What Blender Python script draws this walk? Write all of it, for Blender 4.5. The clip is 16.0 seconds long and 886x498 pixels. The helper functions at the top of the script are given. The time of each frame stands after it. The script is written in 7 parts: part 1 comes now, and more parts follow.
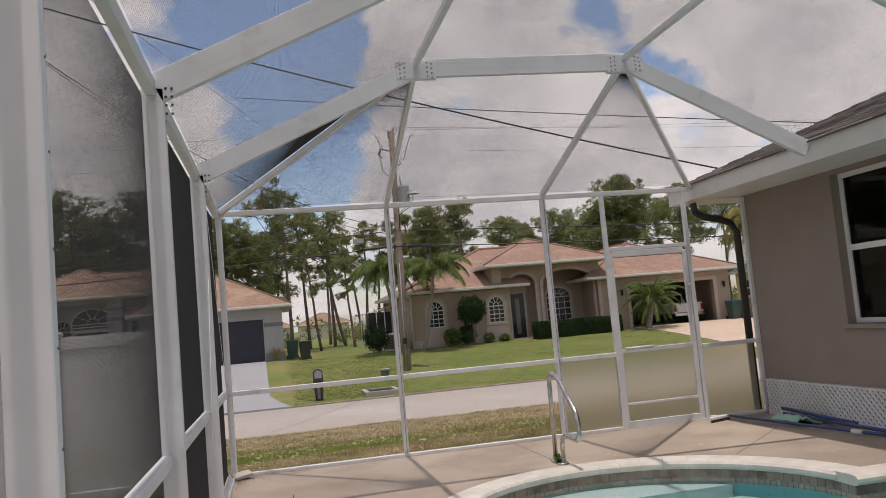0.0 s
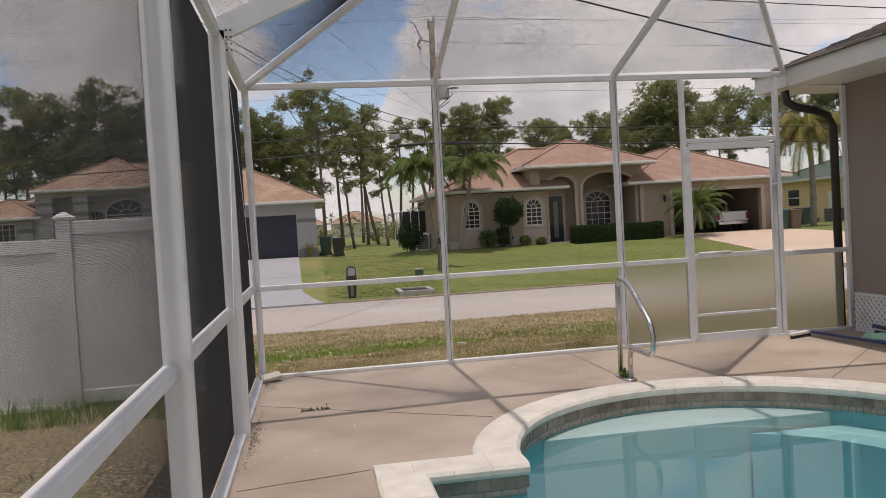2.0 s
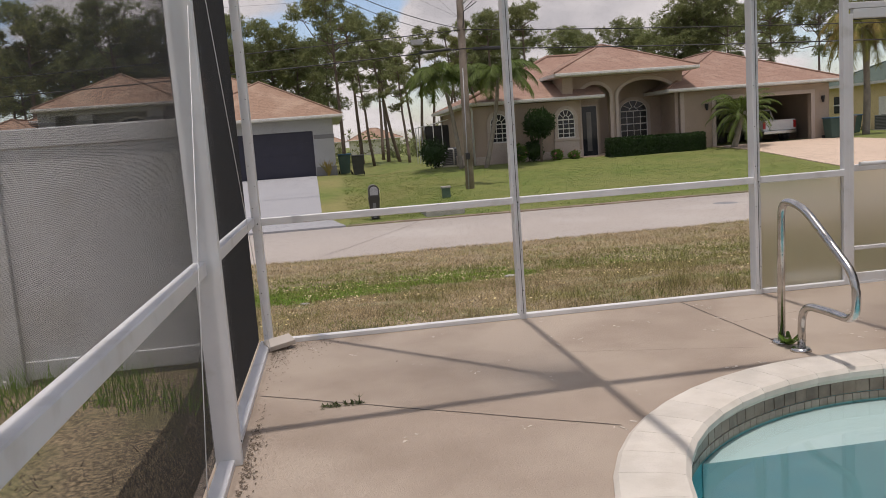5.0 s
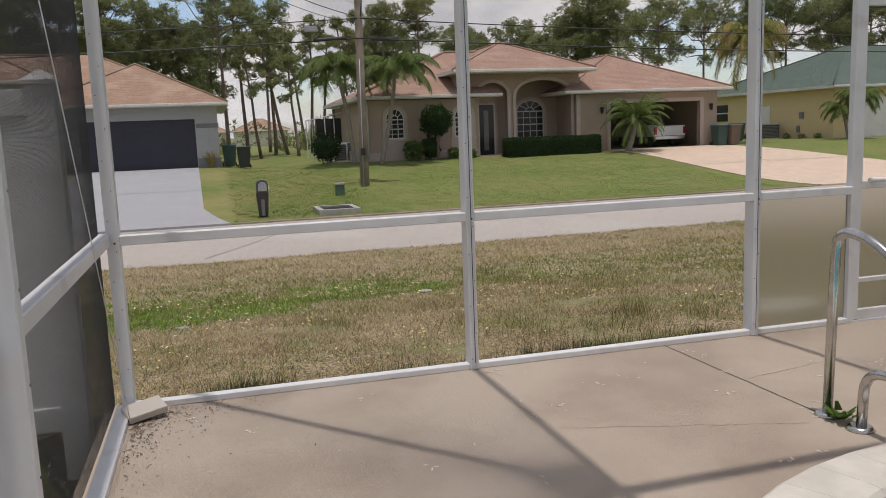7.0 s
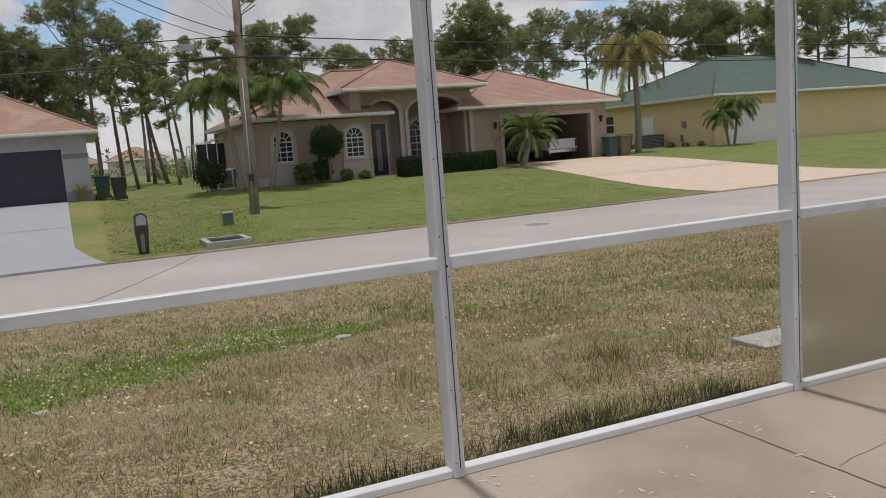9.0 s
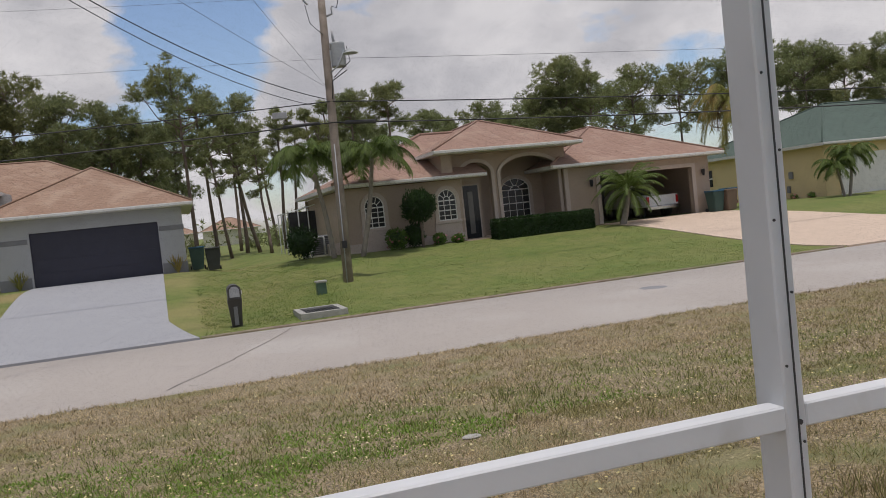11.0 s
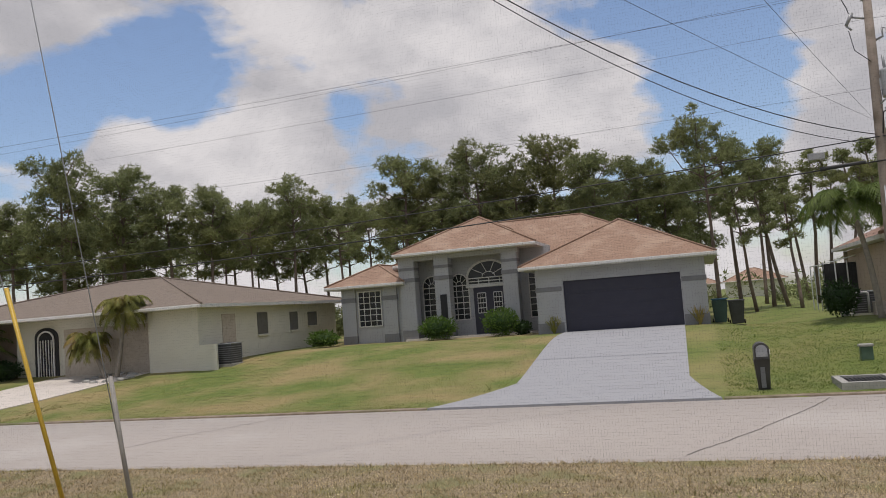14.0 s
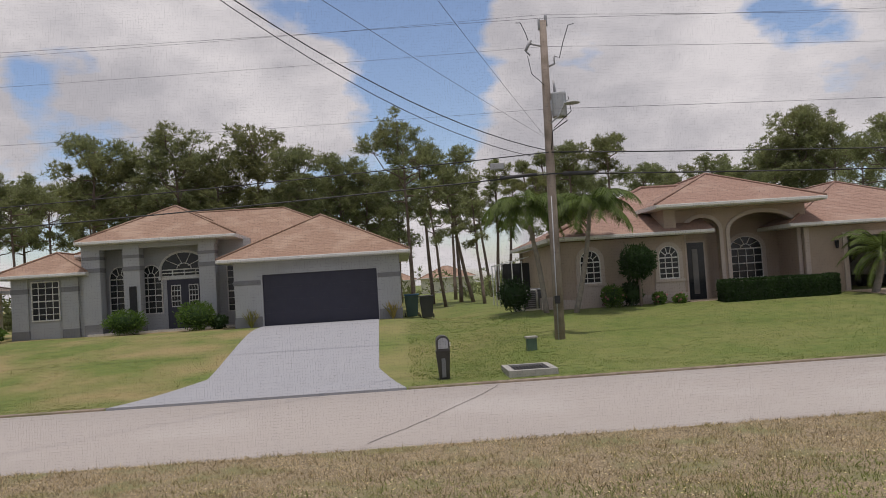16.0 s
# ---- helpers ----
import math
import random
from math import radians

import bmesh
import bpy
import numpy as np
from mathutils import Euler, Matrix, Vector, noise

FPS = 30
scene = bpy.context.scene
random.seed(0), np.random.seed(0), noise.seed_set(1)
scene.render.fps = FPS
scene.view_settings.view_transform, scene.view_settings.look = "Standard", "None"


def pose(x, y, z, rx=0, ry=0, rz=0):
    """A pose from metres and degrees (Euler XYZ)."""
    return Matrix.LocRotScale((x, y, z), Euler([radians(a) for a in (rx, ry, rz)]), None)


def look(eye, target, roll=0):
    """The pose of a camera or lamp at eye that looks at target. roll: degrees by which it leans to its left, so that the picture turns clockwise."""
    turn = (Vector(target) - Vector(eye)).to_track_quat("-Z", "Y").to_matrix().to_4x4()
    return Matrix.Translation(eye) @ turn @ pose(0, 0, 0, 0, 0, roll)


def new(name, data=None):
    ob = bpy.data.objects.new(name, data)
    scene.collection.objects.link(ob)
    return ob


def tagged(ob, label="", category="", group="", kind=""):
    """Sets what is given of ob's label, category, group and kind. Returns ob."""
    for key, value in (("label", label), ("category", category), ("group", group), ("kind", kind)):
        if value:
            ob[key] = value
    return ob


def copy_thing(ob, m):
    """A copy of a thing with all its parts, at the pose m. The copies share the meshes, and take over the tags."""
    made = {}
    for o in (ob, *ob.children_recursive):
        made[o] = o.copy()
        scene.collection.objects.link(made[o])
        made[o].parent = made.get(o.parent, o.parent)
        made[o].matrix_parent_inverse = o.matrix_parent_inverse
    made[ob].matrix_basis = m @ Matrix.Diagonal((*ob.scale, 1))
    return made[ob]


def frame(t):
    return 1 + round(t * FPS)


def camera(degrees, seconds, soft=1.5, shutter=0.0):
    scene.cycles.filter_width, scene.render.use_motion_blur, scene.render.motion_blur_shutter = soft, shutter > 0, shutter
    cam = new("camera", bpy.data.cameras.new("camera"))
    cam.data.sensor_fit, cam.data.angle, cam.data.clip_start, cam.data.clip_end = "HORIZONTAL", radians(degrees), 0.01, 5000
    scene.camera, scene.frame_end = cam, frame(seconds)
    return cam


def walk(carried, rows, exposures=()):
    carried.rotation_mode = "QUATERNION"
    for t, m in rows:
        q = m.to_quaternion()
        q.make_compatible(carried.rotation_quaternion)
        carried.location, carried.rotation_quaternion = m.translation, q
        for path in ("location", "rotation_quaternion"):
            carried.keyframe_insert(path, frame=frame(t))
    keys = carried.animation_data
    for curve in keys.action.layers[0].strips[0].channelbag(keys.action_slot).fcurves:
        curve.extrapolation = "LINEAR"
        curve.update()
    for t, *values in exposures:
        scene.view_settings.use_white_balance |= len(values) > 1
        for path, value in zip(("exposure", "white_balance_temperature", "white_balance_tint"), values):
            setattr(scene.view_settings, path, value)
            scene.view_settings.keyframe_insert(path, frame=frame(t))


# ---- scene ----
cam = camera(57.69, 16.0, soft=0.9)
PATH = [
    (0, (0.539, -8.942, 1.469), (1.581, -4.071, 1.899), -5.07),
    (0.5, (0.559, -8.726, 1.460), (1.544, -3.832, 1.751), -4.06),
    (1, (0.596, -8.451, 1.448), (1.349, -3.510, 1.595), -3.94),
    (1.5, (0.514, -8.171, 1.426), (1.224, -3.222, 1.339), -3.28),
    (2, (0.537, -7.907, 1.404), (1.342, -2.975, 1.243), -3.28),
    (2.5, (0.574, -7.588, 1.391), (1.416, -2.676, 0.986), -3.91),
    (3, (0.506, -7.256, 1.389), (1.724, -2.439, 0.835), -3.51),
    (3.5, (0.568, -6.832, 1.349), (1.824, -2.035, 0.707), -5.19),
    (4, (0.561, -6.420, 1.348), (1.609, -1.573, 0.705), -4.32),
    (4.5, (0.539, -5.989, 1.355), (1.424, -1.114, 0.684), -3.90),
    (4.7, (0.538, -5.874, 1.338), (1.185, -0.961, 0.675), -4.23),
    (6.8, (0.514, -4.387, 1.345), (1.536, 0.454, 0.625), -2.86),
    (7, (0.501, -4.248, 1.350), (1.835, 0.515, 0.619), -2.19),
    (7.5, (0.543, -3.902, 1.332), (2.179, 0.764, 0.591), -3.35),
    (8, (0.560, -3.534, 1.332), (2.170, 1.141, 0.586), -4.51),
    (8.5, (0.541, -3.201, 1.348), (2.454, 1.359, 0.610), -3.63),
    (8.7, (0.563, -3.069, 1.331), (2.533, 1.472, 0.621), -4.10),
    (10.8, (0.771, -1.537, 1.352), (2.623, 3.099, 1.065), -6.40),
    (11, (0.696, -1.376, 1.359), (2.230, 3.377, 1.138), -6.04),
    (11.5, (0.762, -1.036, 1.364), (1.792, 3.854, 1.188), -5.94),
    (12, (0.863, -0.635, 1.366), (1.609, 4.308, 1.271), -5.75),
    (12.5, (0.875, -0.530, 1.385), (1.751, 4.393, 1.394), -4.21),
    (13, (0.869, -0.374, 1.398), (1.836, 4.525, 1.641), -3.37),
    (13.5, (0.837, -0.436, 1.417), (1.051, 4.547, 1.766), -2.96),
    (14, (0.660, -0.400, 1.427), (-0.845, 4.353, 1.803), -4.31),
    (14.5, (0.612, -0.275, 1.418), (-1.327, 4.325, 1.690), -6.61),
    (15, (0.744, -0.418, 1.419), (-0.795, 4.335, 1.622), -6.38),
    (15.5, (0.868, -0.389, 1.414), (0.314, 4.577, 1.595), -4.94),
    (16, (0.886, -0.446, 1.416), (1.157, 4.542, 1.630), -3.61),
]
walk(cam, [(t, look(eye, target, roll)) for t, eye, target, roll in PATH],
     [(0, 0.10, 6750, 18), (4.5, 0.10, 6700, 18), (8.5, 0.02, 6400, 13), (12, -0.10, 6350, 15), (13.5, -0.02, 6380, 14), (15, 0.0, 6700, 17), (16, -0.06, 6500, 17)])

# ---------------------------------------------------------------- light
SUN_EL = radians(82.0)
world = bpy.data.worlds.new("world")
scene.world = world
world.use_nodes = True
wn, wl = world.node_tree.nodes, world.node_tree.links
wn.clear()


def wnode(kind, **kw):
    n = wn.new(kind)
    for k, v in kw.items():
        n.inputs[k].default_value = v
    return n


sky = wn.new("ShaderNodeTexSky")
sky.sky_type = "NISHITA"
sky.sun_disc = False
sky.sun_elevation, sky.sun_rotation = SUN_EL, radians(180)
sky.dust_density, sky.air_density = 1.0, 1.0
w_out = wn.new("ShaderNodeOutputWorld")
w_bg = wnode("ShaderNodeBackground", Strength=0.13)
w_tc = wn.new("ShaderNodeTexCoord")


# cumulus heaps, a little flattened
w_xyz = wn.new("ShaderNodeMapping")
w_xyz.inputs["Scale"].default_value, w_xyz.inputs["Location"].default_value = (1.0, 1.0, 1.9), (2.3, 0.4, 0.7)
wl.new(w_tc.outputs["Generated"], w_xyz.inputs[0])
w_n1 = wnode("ShaderNodeTexNoise", Scale=3.6, Detail=10.0, Roughness=0.55, Distortion=0.15)
w_n2 = wnode("ShaderNodeTexNoise", Scale=5.0, Detail=9.0, Roughness=0.58)
wl.new(w_xyz.outputs[0], w_n1.inputs["Vector"]), wl.new(w_xyz.outputs[0], w_n2.inputs["Vector"])
# the large heaps and the blue breaks between them: bearing from north, height, width (degrees), weight
w_sum = w_n1.outputs[0]
for w_az, w_el, w_wide, w_gain in ((2, 18, 8.5, -0.19), (3, 13, 3.5, -0.10), (1, 24, 8, -0.16), (-34.5, 17.5, 6.5, -0.17), (-43, 14, 4, -0.13), (-24, 14.3, 2.5, -0.11), (27, 15.8, 3.5, -0.09), (24, 21, 4, -0.10), (-13, 14, 12, 0.14), (9.5, 14.5, 6, 0.14), (20, 14, 8, 0.12), (12, 21, 6, 0.12), (-31, 10.5, 9, 0.13), (-46, 21, 8, 0.14), (38, 14, 11, 0.14), (-14, 24, 8, 0.12)):
    w_d, w_r, w_a = wn.new("ShaderNodeVectorMath"), wn.new("ShaderNodeMapRange"), wn.new("ShaderNodeMath")
    w_d.operation, w_r.interpolation_type, w_a.operation = "DISTANCE", "SMOOTHERSTEP", "ADD"
    w_d.inputs[1].default_value = (math.sin(radians(w_az)) * math.cos(radians(w_el)), math.cos(radians(w_az)) * math.cos(radians(w_el)), math.sin(radians(w_el)))
    w_r.inputs[1].default_value, w_r.inputs[2].default_value = 0.0, radians(w_wide) * 1.25
    w_r.inputs[3].default_value, w_r.inputs[4].default_value = w_gain, 0.0
    wl.new(w_tc.outputs["Generated"], w_d.inputs[0]), wl.new(w_d.outputs["Value"], w_r.inputs[0])
    wl.new(w_sum, w_a.inputs[0]), wl.new(w_r.outputs[0], w_a.inputs[1])
    w_sum = w_a.outputs[0]
w_cover = wn.new("ShaderNodeValToRGB")
w_cover.color_ramp.elements[0].position, w_cover.color_ramp.elements[1].position = 0.435, 0.50
wl.new(w_sum, w_cover.inputs[0])
w_tone = wn.new("ShaderNodeValToRGB")
w_tone.color_ramp.elements[0].position, w_tone.color_ramp.elements[1].position = 0.36, 0.60
w_tone.color_ramp.elements[0].color, w_tone.color_ramp.elements[1].color = (3.5, 3.5, 3.6, 1), (5.45, 5.35, 5.25, 1)
wl.new(w_n2.outputs[0], w_tone.inputs[0])
w_mix = wn.new("ShaderNodeMix")
w_mix.data_type = "RGBA"
wl.new(w_cover.outputs[0], w_mix.inputs[0])
wl.new(sky.outputs[0], w_mix.inputs[6]), wl.new(w_tone.outputs[0], w_mix.inputs[7])
wl.new(w_mix.outputs[2], w_bg.inputs[0]), wl.new(w_bg.outputs[0], w_out.inputs[0])

sun = new("sun", bpy.data.lights.new("sun", "SUN"))
sun.data.energy, sun.data.angle, sun.data.color = 2.6, radians(0.8), (1.0, 0.95, 0.87)
sun.matrix_world = look((0, 0, 40), (0, 40 / math.tan(SUN_EL), 0))

# ---------------------------------------------------------------- materials


def mat(name, a, b=None, rough=0.7, scale=6.0, bump=0.0, bump_scale=60.0, metal=0.0, c=None, c_scale=0.6, c_lo=0.5, c_hi=0.65, rand=0.0, spec=0.5):
    """A surface of two blended tones (a, b) with a third (c) in large stains, and fine relief."""
    m = bpy.data.materials.new(name)
    m.use_nodes = True
    n, l = m.node_tree.nodes, m.node_tree.links
    p = n["Principled BSDF"]
    p.inputs["Roughness"].default_value, p.inputs["Metallic"].default_value = rough, metal
    p.inputs["Specular IOR Level"].default_value = spec
    geo = n.new("ShaderNodeNewGeometry")
    b = b or tuple(x * 0.86 for x in a)

    def noise_of(s, detail=5.0):
        t = n.new("ShaderNodeTexNoise")
        t.inputs["Scale"].default_value, t.inputs["Detail"].default_value = s, detail
        l.new(geo.outputs["Position"], t.inputs["Vector"])
        return t.outputs[0]

    def ramp(src, lo, hi):
        r = n.new("ShaderNodeMapRange")
        r.inputs[1].default_value, r.inputs[2].default_value = lo, hi
        l.new(src, r.inputs[0])
        return r.outputs[0]

    def blend(f, x, y):
        k = n.new("ShaderNodeMix")
        k.data_type = "RGBA"
        if isinstance(f, float):
            k.inputs[0].default_value = f
        else:
            l.new(f, k.inputs[0])
        for i, v in ((6, x), (7, y)):
            if isinstance(v, tuple):
                k.inputs[i].default_value = (*v, 1)
            else:
                l.new(v, k.inputs[i])
        return k.outputs[2]

    col = blend(ramp(noise_of(scale), 0.35, 0.65), a, b)
    if c:
        col = blend(ramp(noise_of(c_scale), c_lo, c_hi), col, c)
    if rand:
        info = n.new("ShaderNodeObjectInfo")
        hsv = n.new("ShaderNodeHueSaturation")
        l.new(ramp(info.outputs["Random"], 0.0, 1.0), hsv.inputs["Value"])
        hsv.inputs["Value"].default_value = 1.0
        rr = n.new("ShaderNodeMapRange")
        rr.inputs[3].default_value, rr.inputs[4].default_value = 1 - rand, 1 + rand
        l.new(info.outputs["Random"], rr.inputs[0])
        l.new(rr.outputs[0], hsv.inputs["Value"])
        l.new(col, hsv.inputs["Color"])
        col = hsv.outputs[0]
    l.new(col, p.inputs["Base Color"])
    if bump:
        bm_ = n.new("ShaderNodeBump")
        bm_.inputs["Strength"].default_value, bm_.inputs["Distance"].default_value = bump, 0.01
        l.new(noise_of(bump_scale, 3.0), bm_.inputs["Height"])
        l.new(bm_.outputs[0], p.inputs["Normal"])
    return m


def leaf_mat(name, a, b, c=None, c_scale=0.4, through_light=0.35, vary=(0.7, 1.35)):
    """Foliage or grass: tones by island and by place, with light passing through the blade."""
    m = mat(name, a, b, rough=0.6, scale=1.3, c=c, c_scale=c_scale, spec=0.25)
    n, l = m.node_tree.nodes, m.node_tree.links
    p = n["Principled BSDF"]
    src = p.inputs["Base Color"].links[0].from_socket
    geo = n.new("ShaderNodeNewGeometry")
    rr = n.new("ShaderNodeMapRange")
    rr.inputs[3].default_value, rr.inputs[4].default_value = vary
    l.new(geo.outputs["Random Per Island"], rr.inputs[0])
    hsv = n.new("ShaderNodeHueSaturation")
    l.new(rr.outputs[0], hsv.inputs["Value"]), l.new(src, hsv.inputs["Color"])
    l.new(hsv.outputs[0], p.inputs["Base Color"])
    tr = n.new("ShaderNodeBsdfTranslucent")
    l.new(hsv.outputs[0], tr.inputs["Color"])
    mx = n.new("ShaderNodeMixShader")
    mx.inputs[0].default_value = through_light
    l.new(p.outputs[0], mx.inputs[1]), l.new(tr.outputs[0], mx.inputs[2])
    l.new(mx.outputs[0], n["Material Output"].inputs[0])
    return m


def clear_mat(name, tint, rough, ior=1.45):
    """Panes and water: what is not mirrored passes straight on, tinted."""
    m = bpy.data.materials.new(name)
    m.use_nodes = True
    n, l = m.node_tree.nodes, m.node_tree.links
    n.clear()
    out, mx = n.new("ShaderNodeOutputMaterial"), n.new("ShaderNodeMixShader")
    tr, gl, fr = n.new("ShaderNodeBsdfTransparent"), n.new("ShaderNodeBsdfGlossy"), n.new("ShaderNodeFresnel")
    tr.inputs[0].default_value = (*tint, 1)
    gl.inputs["Roughness"].default_value, fr.inputs[0].default_value = rough, ior
    l.new(fr.outputs[0], mx.inputs[0]), l.new(tr.outputs[0], mx.inputs[1]), l.new(gl.outputs[0], mx.inputs[2])
    l.new(mx.outputs[0], out.inputs[0])
    return m


M = {}
M["alu"] = mat("white_aluminium", (0.74, 0.75, 0.76), (0.66, 0.67, 0.68), rough=0.42, scale=2.5, c=(0.55, 0.54, 0.51), c_scale=5, c_lo=0.6, c_hi=0.8, bump=0.03)
M["screw"] = mat("dark_screw", (0.06, 0.06, 0.06), rough=0.5)
M["mesh"] = mat("screen_thread", (0.035, 0.036, 0.038), rough=0.6)
M["kick"] = mat("kick_panel", (0.50, 0.465, 0.38), (0.48, 0.447, 0.365), rough=0.38, scale=1.2, c=(0.42, 0.395, 0.33), c_scale=1.2)
k_n, k_l = M["kick"].node_tree.nodes, M["kick"].node_tree.links
k_t, k_m = k_n.new("ShaderNodeBsdfTranslucent"), k_n.new("ShaderNodeMixShader")
k_t.inputs["Color"].default_value, k_m.inputs[0].default_value = (0.90, 0.86, 0.76, 1), 0.68
k_l.new(k_n["Principled BSDF"].outputs[0], k_m.inputs[1]), k_l.new(k_t.outputs[0], k_m.inputs[2])
k_r, k_b = k_n.new("ShaderNodeBsdfRefraction"), k_n.new("ShaderNodeMixShader")
k_r.inputs["Color"].default_value, k_r.inputs["Roughness"].default_value, k_r.inputs["IOR"].default_value = (0.90, 0.89, 0.85, 1), 0.40, 1.12
k_b.inputs[0].default_value = 0.78
k_l.new(k_m.outputs[0], k_b.inputs[1]), k_l.new(k_r.outputs[0], k_b.inputs[2])
k_l.new(k_b.outputs[0], k_n["Material Output"].inputs["Surface"])
M["deck"] = mat("deck_coating", (0.375, 0.305, 0.243), (0.325, 0.262, 0.205), rough=0.78, scale=2.2, bump=0.3, bump_scale=140, c=(0.43, 0.36, 0.29), c_scale=0.8, c_lo=0.46, c_hi=0.62)
M["joint"] = mat("deck_joint", (0.12, 0.10, 0.085), rough=0.9)
M["coping"] = mat("coping", (0.69, 0.65, 0.58), (0.60, 0.56, 0.49), rough=0.72, scale=7, bump=0.2, bump_scale=90, c=(0.56, 0.53, 0.47), c_scale=2.2, c_lo=0.58, c_hi=0.75, rand=0.05)
M["tile"] = mat("waterline_tile", (0.215, 0.16, 0.12), (0.28, 0.22, 0.17), rough=0.3, scale=9, c=(0.14, 0.105, 0.08), c_scale=5, rand=0.16)
M["tile_pale"] = mat("waterline_band", (0.36, 0.31, 0.255), (0.26, 0.215, 0.175), rough=0.35, scale=12)
M["plaster"] = mat("pool_plaster", (0.58, 0.64, 0.63), (0.53, 0.60, 0.595), rough=0.7, scale=1.2)
# whitish plaster, with the aqua that light takes on in deep water painted in
M["plaster_bench"] = mat("pool_plaster_bench", (0.34, 0.58, 0.60), (0.31, 0.54, 0.57), rough=0.7, scale=1.0)
M["plaster_deep"] = mat("pool_plaster_deep", (0.19, 0.51, 0.56), (0.165, 0.465, 0.52), rough=0.7, scale=0.8)
M["water"] = clear_mat("pool_water", (0.78, 0.93, 0.94), 0.0, 1.33)
wnt = M["water"].node_tree
w_b, w_t, w_g = wnt.nodes.new("ShaderNodeBump"), wnt.nodes.new("ShaderNodeTexNoise"), wnt.nodes.new("ShaderNodeNewGeometry")
w_t.inputs["Scale"].default_value, w_t.inputs["Detail"].default_value = 3.2, 3.0
w_b.inputs["Strength"].default_value, w_b.inputs["Distance"].default_value = 0.13, 0.02
wnt.links.new(w_g.outputs["Position"], w_t.inputs["Vector"]), wnt.links.new(w_t.outputs[0], w_b.inputs["Height"])
for w_x in wnt.nodes:
    if w_x.bl_idname in ("ShaderNodeBsdfGlossy", "ShaderNodeFresnel"):
        wnt.links.new(w_b.outputs[0], w_x.inputs["Normal"])
M["glass"] = clear_mat("window_glass", (0.35, 0.37, 0.38), 0.02)
M["steel"] = mat("brushed_steel", (0.62, 0.61, 0.60), (0.50, 0.49, 0.47), rough=0.24, metal=1.0, scale=20)
M["stucco"] = mat("taupe_stucco", (0.285, 0.235, 0.205), (0.26, 0.215, 0.19), rough=0.9, scale=2, bump=0.5, bump_scale=120)
M["white"] = mat("white_paint", (0.74, 0.73, 0.71), (0.68, 0.67, 0.65), rough=0.5, scale=3)
M["vinyl"] = mat("white_vinyl", (0.70, 0.71, 0.72), (0.66, 0.67, 0.68), rough=0.4, scale=1.5, c=(0.58, 0.58, 0.56), c_scale=1.4)
M["shingle_dark"] = mat("brown_shingle", (0.115, 0.098, 0.088), (0.165, 0.145, 0.13), rough=0.95, scale=14, bump=0.4, bump_scale=150)
M["downspout"] = mat("dark_downspout", (0.03, 0.027, 0.025), rough=0.45)
# black for dark parts, and for the darkness of unlit hollows
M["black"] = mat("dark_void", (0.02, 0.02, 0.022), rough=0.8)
M["asphalt"] = mat("pale_road", (0.36, 0.326, 0.296), (0.342, 0.31, 0.28), rough=0.9, scale=7.0, bump=0.3, bump_scale=120, c=(0.38, 0.35, 0.32), c_scale=0.35)
M["drive_grey"] = mat("grey_drive", (0.30, 0.305, 0.32), (0.285, 0.29, 0.305), rough=0.85, scale=1.5, bump=0.15)
M["drive_tan"] = mat("tan_drive", (0.56, 0.44, 0.34), (0.50, 0.39, 0.30), rough=0.85, scale=2.5, bump=0.15)
M["drive_pale"] = mat("pale_drive", (0.55, 0.50, 0.45), (0.50, 0.46, 0.41), rough=0.85, scale=2.5)
M["soil"] = mat("dry_soil", (0.17, 0.13, 0.095), (0.26, 0.21, 0.155), rough=0.95, scale=5, bump=0.6, bump_scale=40, c=(0.13, 0.13, 0.06), c_scale=0.5)

# ---------------------------------------------------------------- mesh helpers


def box(bm, x0, x1, y0, y1, z0, z1, bevel=0.0):
    r = bmesh.ops.create_cube(bm, size=1.0, matrix=Matrix.Translation(((x0 + x1) / 2, (y0 + y1) / 2, (z0 + z1) / 2)) @ Matrix.Diagonal((x1 - x0, y1 - y0, z1 - z0, 1)))
    if bevel:
        es = list({e for v in r["verts"] for e in v.link_edges})
        bmesh.ops.bevel(bm, geom=es, offset=bevel, segments=2, affect="EDGES", profile=0.6)
    return bm


def boxed(*a, **k):
    return box(bmesh.new(), *a, **k)


def beam(bm, a, b, w, h, up=(0, 0, 1), bevel=0.004):
    """A straight bar of w x h from a to b, its h along up."""
    a, b, up = Vector(a), Vector(b), Vector(up)
    d = (b - a).normalized()
    s = d.cross(up).normalized()
    u = s.cross(d)
    m = Matrix((s, d, u)).transposed().to_4x4()
    m.translation = (a + b) / 2
    r = bmesh.ops.create_cube(bm, size=1.0, matrix=m @ Matrix.Diagonal((w, (b - a).length, h, 1)))
    if bevel:
        es = list({e for v in r["verts"] for e in v.link_edges})
        bmesh.ops.bevel(bm, geom=es, offset=bevel, segments=1, affect="EDGES")
    return bm


